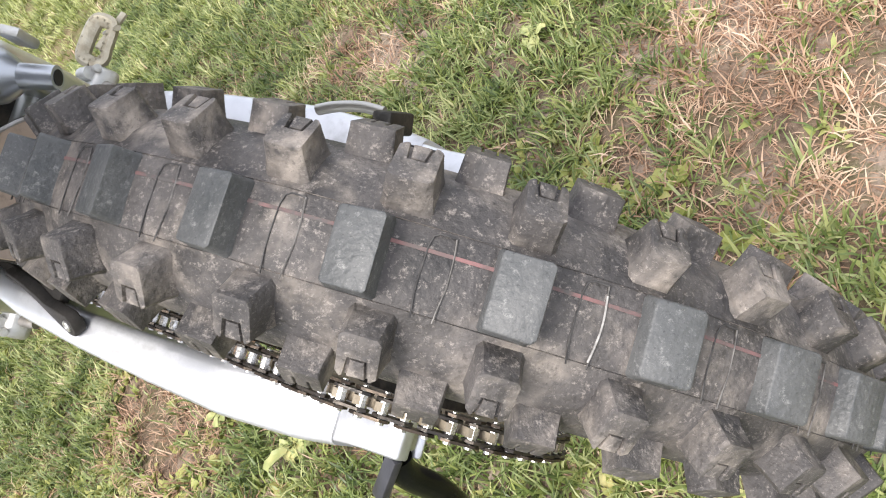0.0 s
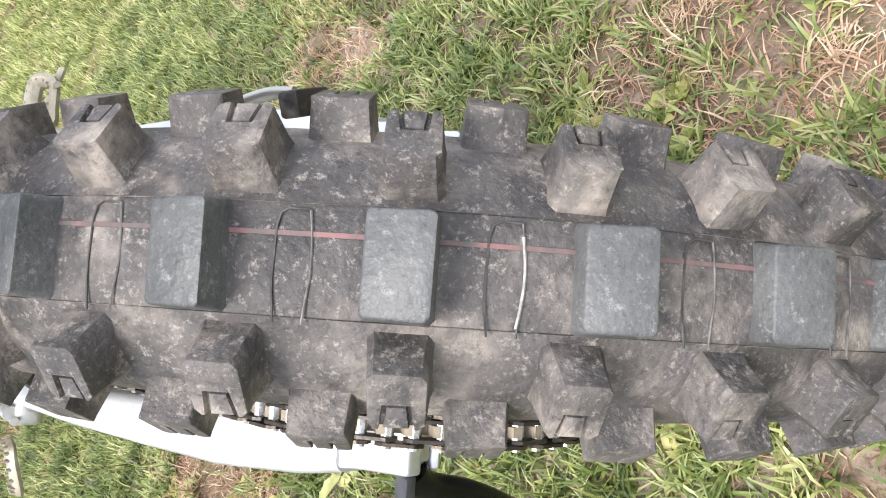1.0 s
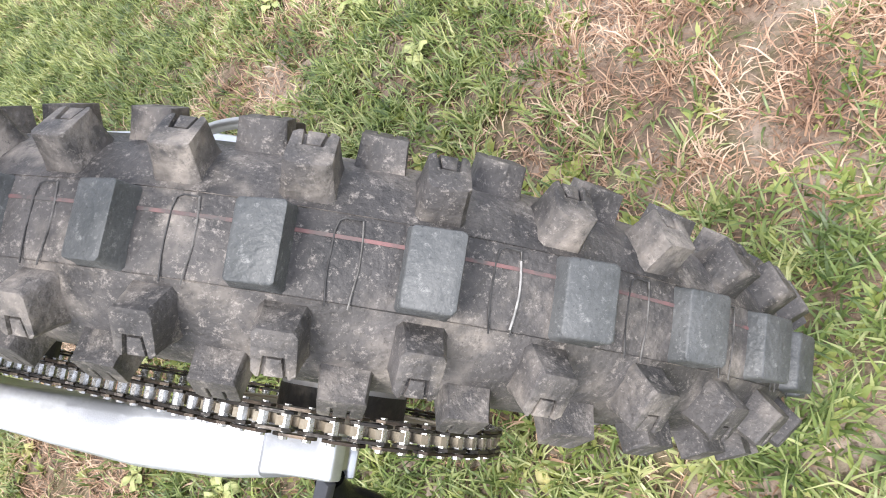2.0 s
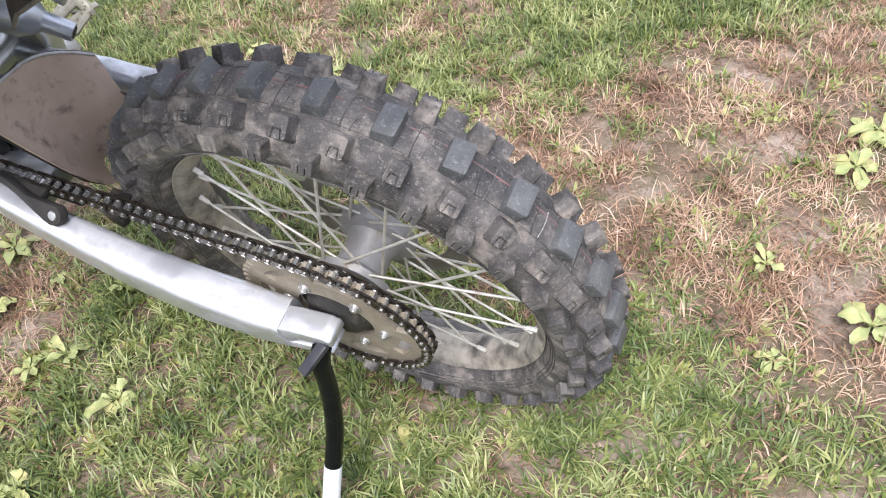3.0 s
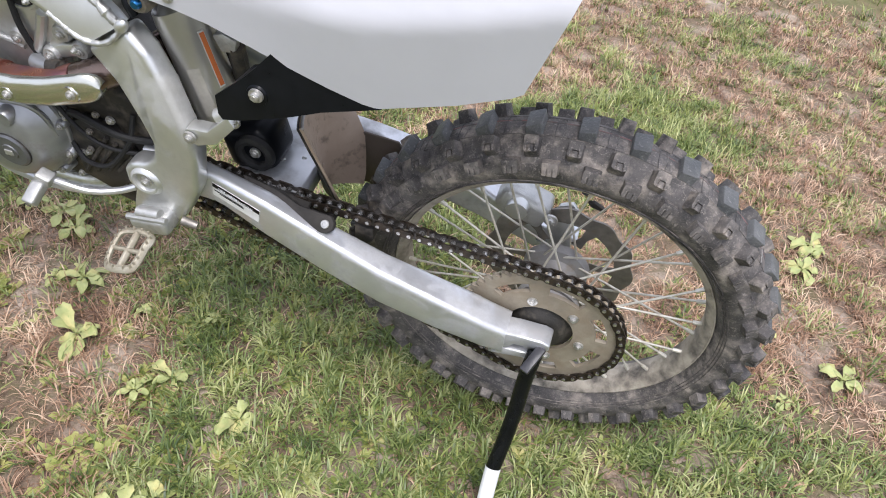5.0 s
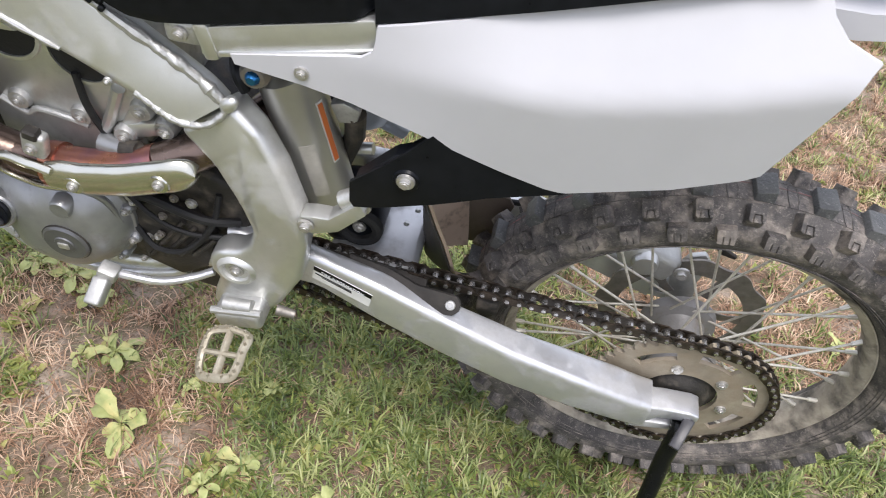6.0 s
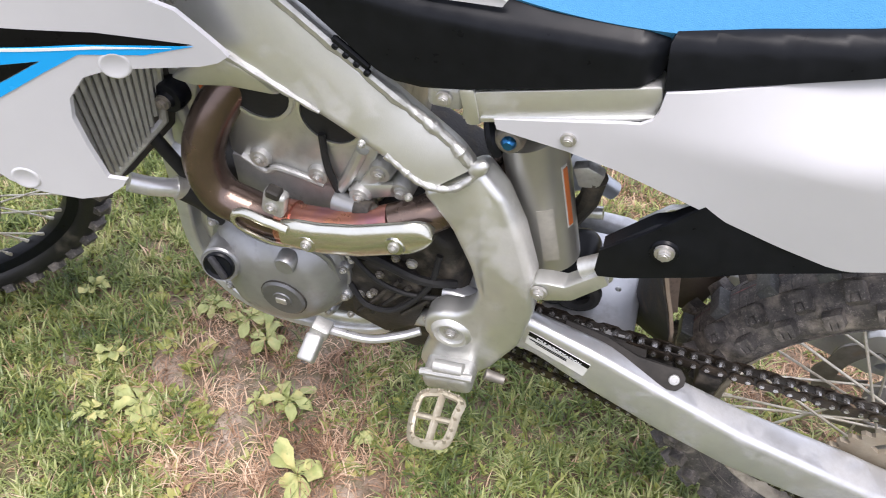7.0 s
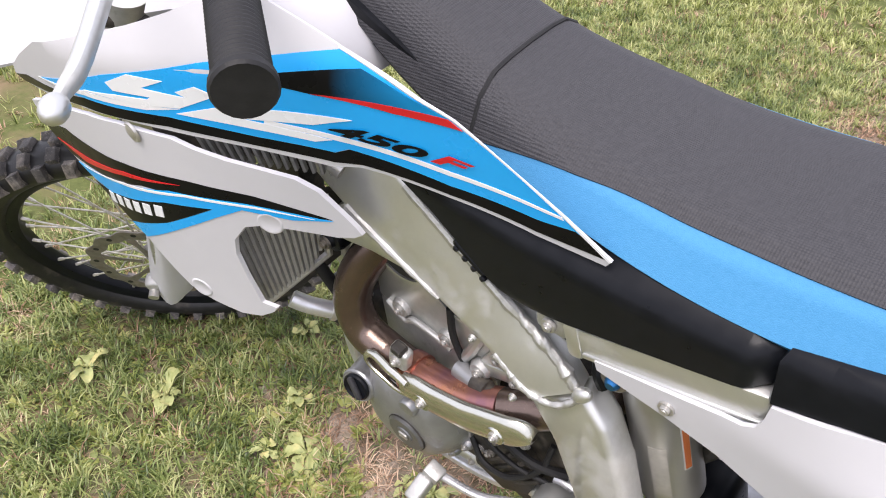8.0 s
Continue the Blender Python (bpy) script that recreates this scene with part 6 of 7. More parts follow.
part("lower_strut", prism(strut, -0.146, -0.124, 0.002, 2), ALU, subframe, "short bright subframe strut")
bolt(subframe, (-0.497, -0.1475, 0.283), 0.0064)
part("lower_tube", tube([(-0.46, -0.13, 0.315), (-0.30, -0.115, 0.42), (-0.15, -0.10, 0.52)], 0.011, 12), ALU, subframe)
part("right_tube", tube([(-0.50, 0.13, 0.28), (-0.30, 0.115, 0.42), (-0.15, 0.10, 0.52)], 0.011, 12), ALU, subframe)
part("air_duct", tube(curve([(-0.50, 0.0, 0.45), (-0.44, -0.02, 0.45), (-0.36, 0.0, 0.50)], 5), 0.045, 20), BLACK, bike, "black rubber intake duct")
part("airbox_body", prism([(-0.655, 0.475), (-0.60, 0.455), (-0.545, 0.452), (-0.43, 0.485), (-0.40, 0.57), (-0.62, 0.575), (-0.70, 0.555)], -0.088, 0.090, 0.012, 2), BLACK, bike, "black plastic airbox between the rails")
part("inner_fender", prism([(-0.42, 0.44), (-0.38, 0.47), (-0.05, 0.575), (-0.05, 0.585), (-0.40, 0.50), (-0.44, 0.46)], -0.085, 0.03, 0.003, 1), BLACK, bike, "black inner rear fender")
ARCH = [(-0.40, 0.290), (-0.37, 0.315), (-0.295, 0.352), (-0.237, 0.378), (-0.204, 0.390), (-0.131, 0.417), (-0.095, 0.430)]
arch_rows = [[Vector(p) for p in ((x, 0.040, z), (x, 0.058, z + 0.03), (x, 0.075, z + 0.09), (x, 0.070, z + 0.14), (x, 0.075, z + 0.14), (x, 0.080, z + 0.09), (x, 0.063, z + 0.03), (x, 0.044, z - 0.001))] for x, z in ARCH]
arch = part("fender_lining", loft(arch_rows), LINING, bike, "muddy dark brown fender lining over the wheel", angle=50)
part("lining_front", prism([(-0.382, 0.06), (-0.384, 0.150), (-0.340, 0.168), (-0.284, 0.165), (-0.275, 0.150), (-0.290, 0.10), (-0.300, 0.06)], 0.064, 0.068, 0.001, 1), LINING, arch, "mud-stained wall beside the flap")
part("lining_edge", tube([(x, 0.041, z) for x, z in ARCH], 0.0026, 8), DULL_PEG, arch, "pale lower edge")

# ---- bodywork ----
def side_shape(x, z):
    """The rear side panel swells outwards along a crease that rises to the rear."""
    crease = between(x, [-0.55, -0.40, -0.24, -0.05], [0.49, 0.50, 0.520, 0.575])
    out = between(x, [-0.56, -0.45, -0.30, -0.15, -0.04], [-0.128, -0.1315, -0.154, -0.158, -0.146])
    return out + (0.55 * (z - crease) if z > crease else 0.10 * (crease - z)) * between(x, [-0.56, -0.40, -0.30], [0.0, 0.3, 1.0])


PANEL = [(-0.562, 0.4785), (-0.553, 0.4805), (-0.439, 0.5060), (-0.430, 0.513), (-0.427, 0.522), (-0.4255, 0.5385), (-0.36, 0.5580), (-0.286, 0.581), (-0.18, 0.620), (-0.100, 0.643), (-0.085, 0.616), (-0.070, 0.603), (-0.042, 0.594), (-0.046, 0.586),
         (-0.082, 0.470), (-0.094, 0.462), (-0.16, 0.436), (-0.238, 0.406), (-0.252, 0.404), (-0.394, 0.441), (-0.495, 0.461), (-0.559, 0.4685)]
side_panel = part("side_panel", sheet(PANEL, side_shape, 0.004, 0.012), WHITE, bike, "plain white plastic side panel", angle=40)
bolt(side_panel, (-0.207, side_shape(-0.207, 0.610) + 0.0005, 0.610), 0.0060, mat=DULL)
bolt(side_panel, (-0.4945, side_shape(-0.4945, 0.475) + 0.0005, 0.475), 0.0050)
part("right_panel", sheet(PANEL, lambda x, z: -side_shape(x, z), -0.004, 0.02), WHITE, side_panel, angle=40)
BLACKP = [(-0.443, 0.329), (-0.4475, 0.337), (-0.447, 0.365), (-0.409, 0.398), (-0.388, 0.419), (-0.366, 0.444), (-0.352, 0.446), (-0.235, 0.412), (-0.236, 0.405), (-0.31, 0.380), (-0.36, 0.357), (-0.42, 0.334)]
lower_panel = part("lower_side_panel", sheet(BLACKP, lambda x, z: -0.1475 + 0.10 * max(0, z - 0.37), 0.004, 0.012), BLACK, bike, "black plastic lower side panel")
part("upper_lip", prism([(-0.446, 0.356), (-0.425, 0.380), (-0.404, 0.403), (-0.392, 0.408), (-0.362, 0.436), (-0.350, 0.438), (-0.385, 0.404), (-0.430, 0.366)], -0.1380, -0.118, 0.002, 1), BLACK, lower_panel, "black inner lip along the upper edge")
bolt(lower_panel, (-0.390, -0.148, 0.383), 0.0066)
part("bolt_seat", revolve([(0.0, -0.0025), (0.013, -0.0025), (0.015, 0.002), (0.0, 0.002)], 24, closed=False, centre=(-0.390, -0.1455, 0.381)), BLACK, lower_panel)
bolt(lower_panel, (-0.437, -0.135, 0.318), 0.007)
AIRBOX = [(-0.790, 0.592), (-0.733, 0.557), (-0.672, 0.506), (-0.655, 0.497), (-0.630, 0.495), (-0.585, 0.504), (-0.490, 0.5265), (-0.442, 0.5385), (-0.432, 0.5445), (-0.430, 0.556), (-0.432, 0.576), (-0.455, 0.5795), (-0.505, 0.5800), (-0.56, 0.5840), (-0.63, 0.5955), (-0.70, 0.610), (-0.77, 0.63)]


def airbox_shape(x, z):
    edge = between(x, [-0.77, -0.70, -0.63, -0.56, -0.43], [0.584, 0.572, 0.564, 0.5615, 0.5640])
    return -0.126 + min(0.022, 18.0 * max(0.0, z - edge) ** 1.7) + 0.35 * max(0.0, 0.50 - z) + 0.7 * max(0.0, x + 0.449)


airbox = part("airbox_cover", sheet(AIRBOX, airbox_shape, 0.006, 0.006), BLACK, bike, "smooth black plastic airbox cover", angle=40)
TAILP = [(-0.4275, 0.5395), (-0.4315, 0.576), (-0.4285, 0.5825), (-0.39, 0.5895), (-0.30, 0.607), (-0.19, 0.635), (-0.10, 0.661), (-0.10, 0.642), (-0.286, 0.582), (-0.36, 0.5595), (-0.4235, 0.5405)]


def tail_shape(x, z):
    """The tail strip leans inwards and rounds over along its upper edge."""
    edge = between(x, [-0.43, -0.30, -0.10], [0.576, 0.600, 0.652])
    low = between(x, [-0.43, -0.30, -0.10], [0.541, 0.578, 0.642])
    return -0.1275 + 0.20 * max(0.0, z - low) + 1.3 * max(0.0, z - edge) + 0.02 * max(0, x + 0.3)


part("tail_cover", sheet(TAILP, tail_shape, 0.006, 0.008), BLACK, airbox, "black tail cover strip", angle=40)
part("frame_clip", box((0.042, 0.006, 0.008), (-0.697, -0.120, 0.514), 0.002, 1, (0, 38, 0)), BLACK, airbox, "black rubber clip on the frame")
for k in range(4):
    part("clip_tooth", box((0.006, 0.006, 0.007), (-0.711 + 0.0095 * k, -0.1212, 0.519 - 0.0074 * k), 0.0015, 1, (0, 38, 0)), BLACK, airbox)

SEAT_X = [-0.90, -0.84, -0.78, -0.74, -0.70, -0.64, -0.56, -0.48, -0.40, -0.30, -0.20, -0.10, 0.0]
SEAT_TOP = [0.757, 0.724, 0.692, 0.671, 0.654, 0.637, 0.624, 0.621, 0.627, 0.638, 0.654, 0.672, 0.690]
SEAT_LOW = [0.715, 0.668, 0.634, 0.619, 0.609, 0.598, 0.584, 0.5785, 0.5825, 0.595, 0.614, 0.638, 0.662]
SEAT_WIDE = [0.066, 0.072, 0.078, 0.083, 0.089, 0.098, 0.107, 0.1115, 0.112, 0.111, 0.112, 0.104, 0.095]


def seat_point(x, u):
    """u: 0 on the lower edge, 0.35 at the end of the blue flank, 1 in the middle of the top."""
    top, low, wide = (sum(between(x + d, SEAT_X, v) for d in (-0.036, -0.024, -0.012, 0, 0.012, 0.024, 0.036)) / 7 for v in (SEAT_TOP, SEAT_LOW, SEAT_WIDE))
    y = between(u, [0, 0.35, 0.55, 0.75, 1.0], [wide, wide * 0.80, wide * 0.58, wide * 0.34, 0.0])
    z = between(u, [0, 0.35, 0.55, 0.75, 1.0], [low, low + 0.66 * (top - low), low + 0.93 * (top - low), low + 0.985 * (top - low), top])
    return Vector((x, -y, z))


def flank_end(x):
    """How far up the blue flank reaches: it narrows to nothing at the seat's front."""
    return sum(between(x + d, [-0.74, -0.69, -0.65, -0.605, -0.57, -0.48, -0.40, -0.30], [-0.05, 0.13, 0.28, 0.39, 0.445, 0.460, 0.435, 0.42]) for d in (-0.02, -0.01, 0, 0.01, 0.02)) / 5


def seat_strip(low_u, high_u, x0, x1, lift=0.0):
    """A closed strip of the seat cover between two lines, both sides alike where it runs over the top."""
    nx = 56
    rings = []
    for i in range(nx + 1):
        x = x0 + (x1 - x0) * i / nx
        u0, u1 = low_u(x), high_u(x)
        outer = [seat_point(x, u0 + (u1 - u0) * k / 12) + Vector((0, -lift * 0.7, lift * 0.7)) for k in range(13)]
        if u1 >= 1.0:
            outer += [Vector((v.x, -v.y, v.z)) for v in outer[-2::-1]]
        inner = [Vector((v.x, v.y * 0.93, v.z - 0.012)) for v in outer[::-1]]
        rings.append(outer + inner)
    return loft(rings)


seat = part("seat", seat_strip(lambda x: max(0.0, flank_end(x) - 0.015), lambda x: 1.0, -0.715, 0.0, 0.0015), GRIPPER, bike, "long black dimpled seat with blue flanks", angle=45)
for s in (1, -1):
    flank = seat_strip(lambda x: 0.0, lambda x: max(flank_end(x), 0.012), -0.712, 0.0)
    if s < 0:
        for v in flank.verts:
            v.co.y *= -1
    part("seat_flank", flank, BLUE_SEAT, seat, "smooth blue seat flank", angle=45)
part("seat_nose", seat_strip(lambda x: 0.0, lambda x: 1.0, -0.905, -0.7165, 0.001), GRIPPER, seat, "black dimpled seat nose over the tank", angle=45)
part("seat_seam", tube([seat_point(-0.7155, u) * 1 + Vector((0, 0, 0.0012)) for u in np.linspace(0.0, 1, 12)] + [Vector((v.x, -v.y, v.z + 0.0012)) for v in [seat_point(-0.7155, u) for u in np.linspace(1, 0.0, 12)]], 0.0022, 6), RUBBER_DARK, seat)
part("seat_base", prism([(-0.90, 0.70), (-0.74, 0.615), (-0.56, 0.585), (-0.40, 0.583), (-0.10, 0.64), (-0.10, 0.66), (-0.40, 0.61), (-0.56, 0.61), (-0.74, 0.64), (-0.90, 0.72)], -0.07, 0.07, 0.002, 1), BLACK, seat)

fender = loft([[Vector((x, w * t, z + 0.018 * (1 - abs(t) ** 2.2) - (0.022 if abs(t) > 0.99 else 0) - d)) for t, d in
                [(t, 0) for t in (-1, -0.985, -0.8, -0.4, 0, 0.4, 0.8, 0.985, 1)] + [(t, 0.004) for t in (0.985, 0.8, 0.4, 0, -0.4, -0.8, -0.985)]]
               for x, z, w in ((-0.30, 0.590, 0.085), (-0.20, 0.605, 0.10), (-0.10, 0.612, 0.105), (-0.05, 0.607, 0.095), (0.03, 0.618, 0.09), (0.10, 0.632, 0.085), (0.16, 0.648, 0.07), (0.18, 0.655, 0.05))])
part("rear_fender", fender, WHITE, bike, "white plastic rear fender", angle=45)


# shrouds
SHROUD_X = [-1.40, -1.25, -1.12, -1.04, -0.965, -0.88, -0.80, -0.73, -0.667, -0.55, -0.3]
SHROUD_Y = [-0.226, -0.240, -0.251, -0.250, -0.226, -0.186, -0.150, -0.130, -0.120, -0.1165, -0.115]


def shroud_shape(x, z):
    smooth = sum(between(x + d, SHROUD_X, SHROUD_Y) for d in (-0.03, -0.015, 0, 0.015, 0.03)) / 5
    return smooth


def upper_shape(x, z):
    return shroud_shape(x, z) + 0.9 * max(0.0, z - 0.675) ** 1.2


UPPER = [(-1.262, 0.580), (-1.250, 0.596), (-1.234, 0.604), (-1.193, 0.627), (-1.107, 0.670), (-1.024, 0.694), (-0.976, 0.706), (-0.941, 0.717), (-0.916, 0.727), (-0.859, 0.730), (-0.792, 0.702), (-0.745, 0.685), (-0.694, 0.664), (-0.649, 0.637),
         (-0.600, 0.612), (-0.559, 0.589), (-0.564, 0.581), (-0.625, 0.580), (-0.705, 0.584), (-0.788, 0.5935), (-0.814, 0.589), (-0.825, 0.5905), (-0.883, 0.5995), (-0.959, 0.610), (-1.018, 0.615), (-1.070, 0.613), (-1.142, 0.598), (-1.202, 0.586)]
upper = part("upper_shroud", sheet(UPPER, upper_shape, 0.0018, 0.012), WHITE, bike, "white tank shroud with blue black and red graphics", angle=45)
LOWERS = [(-1.258, 0.545), (-1.20, 0.568), (-1.145, 0.585), (-1.064, 0.604), (-1.019, 0.607), (-0.962, 0.600), (-0.944, 0.591), (-0.915, 0.581), (-0.855, 0.568), (-0.836, 0.556), (-0.825, 0.541), (-0.807, 0.516), (-0.803, 0.508), (-0.812, 0.502), (-0.828, 0.499), (-0.871, 0.501),
          (-0.899, 0.502), (-0.921, 0.496), (-0.938, 0.475), (-0.943, 0.453), (-0.941, 0.418), (-0.936, 0.377), (-0.921, 0.371), (-0.926, 0.363), (-0.943, 0.352), (-0.967, 0.350), (-1.000, 0.361), (-1.027, 0.376), (-1.044, 0.397), (-1.070, 0.434), (-1.115, 0.466), (-1.175, 0.488), (-1.235, 0.500), (-1.255, 0.520)]
lower = part("lower_shroud", sheet(LOWERS, shroud_shape, 0.005, 0.012), WHITE, bike, "white radiator shroud with blue and black graphics", angle=45)
part("shroud_bolt", revolve([(0.0, -0.0022), (0.006, -0.0022), (0.008, -0.001), (0.010, -0.0012), (0.0115, 0.001), (0.0, 0.002)], 18, closed=False, centre=(-1.004, shroud_shape(-1.004, 0.60), 0.600)), STEEL, lower)
for bx, bz in ((-0.893, 0.506), (-1.010, 0.380)):
    part("shroud_dimple", revolve([(0.0, -0.0002), (0.0105, -0.0004), (0.0120, -0.0011), (0.0135, -0.0006), (0.0145, 0.001)], 28, closed=False), WHITE, lower, m=pose(bx, shroud_shape(bx, bz), bz, 0, 0, -math.degrees(math.atan((shroud_shape(bx - 0.01, bz) - shroud_shape(bx + 0.01, bz)) / 0.02))), angle=60)
for which, out, name in ((UPPER, upper_shape, "right_upper_shroud"), (LOWERS, shroud_shape, "right_lower_shroud")):
    part(name, sheet([(x, min(z, 0.575 if x > -0.80 else 0.615) if x > -0.97 else z) for x, z in which], lambda x, z, f=out: -f(x, z), -0.005, 0.025), WHITE, upper, angle=45)


def decal(name, outline, mat, panel, shape, lift, label=""):
    return part(name, sheet(outline, shape, 0.0006, 0.012, lift), mat, panel, label, angle=45)



BLUE_FIELD = [(-1.141, 0.620), (-1.007, 0.662), (-0.909, 0.683), (-0.794, 0.701), (-0.697, 0.663), (-0.585, 0.602), (-0.625, 0.598), (-0.704, 0.598), (-0.795, 0.612), (-0.809, 0.606), (-0.879, 0.614), (-0.953, 0.626), (-1.050, 0.628)]
decal("blue_graphic", BLUE_FIELD, BLUE, upper, upper_shape, 0.0006, "large cyan blue wedge")
decal("black_stripe", [(-1.259, 0.580), (-1.207, 0.598), (-1.050, 0.6275), (-0.953, 0.6255), (-0.879, 0.6135), (-0.809, 0.6055), (-0.795, 0.6115), (-0.704, 0.5975), (-0.625, 0.5975), (-0.590, 0.603), (-0.565, 0.588), (-0.625, 0.585), (-0.705, 0.588), (-0.785, 0.597), (-0.811, 0.595), (-0.881, 0.604), (-0.957, 0.615), (-1.058, 0.616), (-1.142, 0.602), (-1.229, 0.582)], DECAL_BLACK, upper, upper_shape, 0.0007, "black stripe along the lower edge")
decal("white_pinstripe", [(-0.864, 0.633), (-0.802, 0.6245), (-0.702, 0.6135), (-0.602, 0.6115), (-0.600, 0.609), (-0.703, 0.6090), (-0.804, 0.6195), (-0.865, 0.629)], DECAL_WHITE, upper, upper_shape, 0.0010)
decal("white_pinstripe", [(-1.150, 0.618), (-1.043, 0.638), (-0.970, 0.636), (-0.938, 0.636), (-0.973, 0.631), (-1.048, 0.632)], DECAL_WHITE, upper, upper_shape, 0.0010)
decal("dark_wedge", [(-0.842, 0.680), (-0.774, 0.690), (-0.696, 0.664), (-0.813, 0.663), (-0.843, 0.668)], FADING_PRINT, upper, upper_shape, 0.0010, "black wedge beside the seat")
decal("red_flash", [(-0.817, 0.664), (-0.746, 0.6645), (-0.699, 0.6650), (-0.687, 0.658), (-0.747, 0.658)], RED, upper, upper_shape, 0.0014, "thin red flash")
decal("white_mark", [(-1.006, 0.655), (-0.978, 0.667), (-0.944, 0.664), (-0.969, 0.6545), (-0.928, 0.6490), (-0.936, 0.6540), (-0.917, 0.661), (-0.900, 0.653), (-0.938, 0.637), (-0.970, 0.636), (-1.042, 0.639), (-1.002, 0.6425), (-0.967, 0.6430), (-0.963, 0.6458), (-1.001, 0.647)], DECAL_WHITE, upper, upper_shape, 0.0012, "angular white mark")
decal("white_mark", [(-0.943, 0.631), (-0.901, 0.642), (-0.846, 0.644), (-0.786, 0.643), (-0.822, 0.633), (-0.884, 0.632), (-0.808, 0.6195), (-0.824, 0.6155)], DECAL_WHITE, upper, upper_shape, 0.0012, "angular white mark")
decal("white_edge", [(-0.794, 0.7035), (-0.694, 0.6655), (-0.600, 0.6135), (-0.559, 0.5890), (-0.5610, 0.5868), (-0.6010, 0.6122), (-0.6948, 0.6644), (-0.7948, 0.7026)], DECAL_WHITE, upper, upper_shape, 0.0012, "white edge beside the seat")


def bent_writing(text, size, x, z, slope, slant, mat, panel, shape, lift, label):
    """Letters laid on a panel: centred at x and z, rising by slope, slanted, and bent to the panel."""
    data = bpy.data.curves.new("writing", 'FONT')
    data.body, data.size, data.align_x, data.align_y, data.shear, data.offset = text, size, 'CENTER', 'CENTER', slant, size * 0.03
    data.extrude = 0.0002
    holder = bpy.data.objects.new("writing", data)
    mesh = bpy.data.meshes.new_from_object(holder)
    bpy.data.objects.remove(holder)
    for v in mesh.vertices:
        px, pz = x + v.co.x * 2.4, z + v.co.y * 0.70 + slope * v.co.x * 2.4
        v.co = (px, shape(px, pz) - lift - v.co.z, pz)
    mesh.materials.append(mat)
    return part("writing", mesh, None, panel, label)


bent_writing("450", 0.0226, -0.772, 0.6285, -0.105, 0.45, DECAL_BLACK, upper, upper_shape, 0.0022, "slanted black digits 450")
bent_writing("F", 0.0226, -0.708, 0.6245, -0.075, 0.45, RED, upper, upper_shape, 0.0022, "slanted red letter F")
decal("black_sweep", [(-1.250, 0.512), (-1.20, 0.535), (-1.162, 0.547), (-1.039, 0.553), (-0.965, 0.549), (-0.900, 0.540), (-0.829, 0.522), (-0.866, 0.521), (-0.931, 0.528), (-1.027, 0.528), (-1.087, 0.512), (-1.121, 0.507), (-1.20, 0.494), (-1.235, 0.502)], DECAL_BLACK, lower, shroud_shape, 0.0006, "black sweep across the shroud")
decal("red_line", [(-1.228, 0.505), (-1.129, 0.523), (-1.047, 0.540), (-0.974, 0.542), (-1.052, 0.5335), (-1.145, 0.510)], RED, lower, shroud_shape, 0.0012, "thin red line")
decal("blue_sweep", [(-1.185, 0.490), (-1.087, 0.5125), (-0.991, 0.531), (-0.914, 0.5295), (-0.828, 0.5205), (-0.868, 0.515), (-0.917, 0.520), (-0.947, 0.505), (-1.010, 0.470), (-1.069, 0.437), (-1.090, 0.450), (-1.013, 0.481), (-0.947, 0.516), (-1.006, 0.512), (-1.109, 0.485), (-1.165, 0.486)], BLUE, lower, shroud_shape, 0.0009, "cyan blue sweep and corner")
decal("white_line", [(-1.165, 0.4945), (-1.059, 0.521), (-0.972, 0.530), (-0.903, 0.527), (-0.845, 0.520), (-0.904, 0.5245), (-0.974, 0.5270), (-1.063, 0.517)], DECAL_WHITE, lower, shroud_shape, 0.0014)
decal("black_corner", [(-1.150, 0.4815), (-1.109, 0.484), (-1.006, 0.5115), (-0.949, 0.5155), (-1.013, 0.4815), (-1.089, 0.4515), (-1.115, 0.468)], DECAL_BLACK, lower, shroud_shape, 0.0011, "black triangle")
for k in range(6):                              # a maker's mark, as plain upright bars
    bx = -1.110 + 0.0185 * k
    bz = 0.4755 + 0.0040 * k
    decal("white_bar", [(bx - 0.0085, bz - 0.008), (bx + 0.0035, bz - 0.0068), (bx + 0.0075, bz + 0.0098), (bx - 0.004, bz + 0.0088)], DECAL_WHITE, lower, shroud_shape, 0.0016)
# ---- front end, turned to the left ----
STEER_ANGLE = 43.0
HEAD, AXIS = Vector((-1.210, 0, 0.600)), Vector((0.4510, 0, 0.8925))
STEER = Matrix.Translation(HEAD) @ Matrix.Rotation(radians(STEER_ANGLE), 4, AXIS) @ Matrix.Translation(-HEAD)
FRONT_AXLE = Vector((-1.625, 0, -0.005))
FW = STEER @ Matrix.Translation(FRONT_AXLE)
FSIDE = [(0.281, 0.020), (0.284, 0.026), (0.292, 0.034), (0.304, 0.039), (0.317, 0.037), (0.327, 0.029), (0.333, 0.016), (0.335, 0.006)]
front_tyre = part("front_tyre", revolve([(r, -y) for r, y in FSIDE] + [(r, y) for r, y in FSIDE[::-1]] + [(0.272, 0.008), (0.272, -0.008)], 110), SIDEWALL, bike, "black front tyre with knobs", m=FW, angle=60)
front_block = block([(-0.0095, -0.0125), (0.0095, -0.0125), (0.0095, 0.0125), (-0.0095, 0.0125)], 0.0125, 1.15, 0.0012, RUBBER)
for k in range(36):
    for s in (-1, 1):
        part("front_block", front_block, None, front_tyre, m=pose(0, 0, 0, 0, 10 * k, 0) @ pose(0, s * 0.0150, 0.3300, -s * 12, 0, 0))
        part("front_edge_block", front_block, None, front_tyre, m=pose(0, 0, 0, 0, 10 * k + 5, 0) @ pose(0, s * 0.0345, 0.3180, -s * 58, 0, 0))
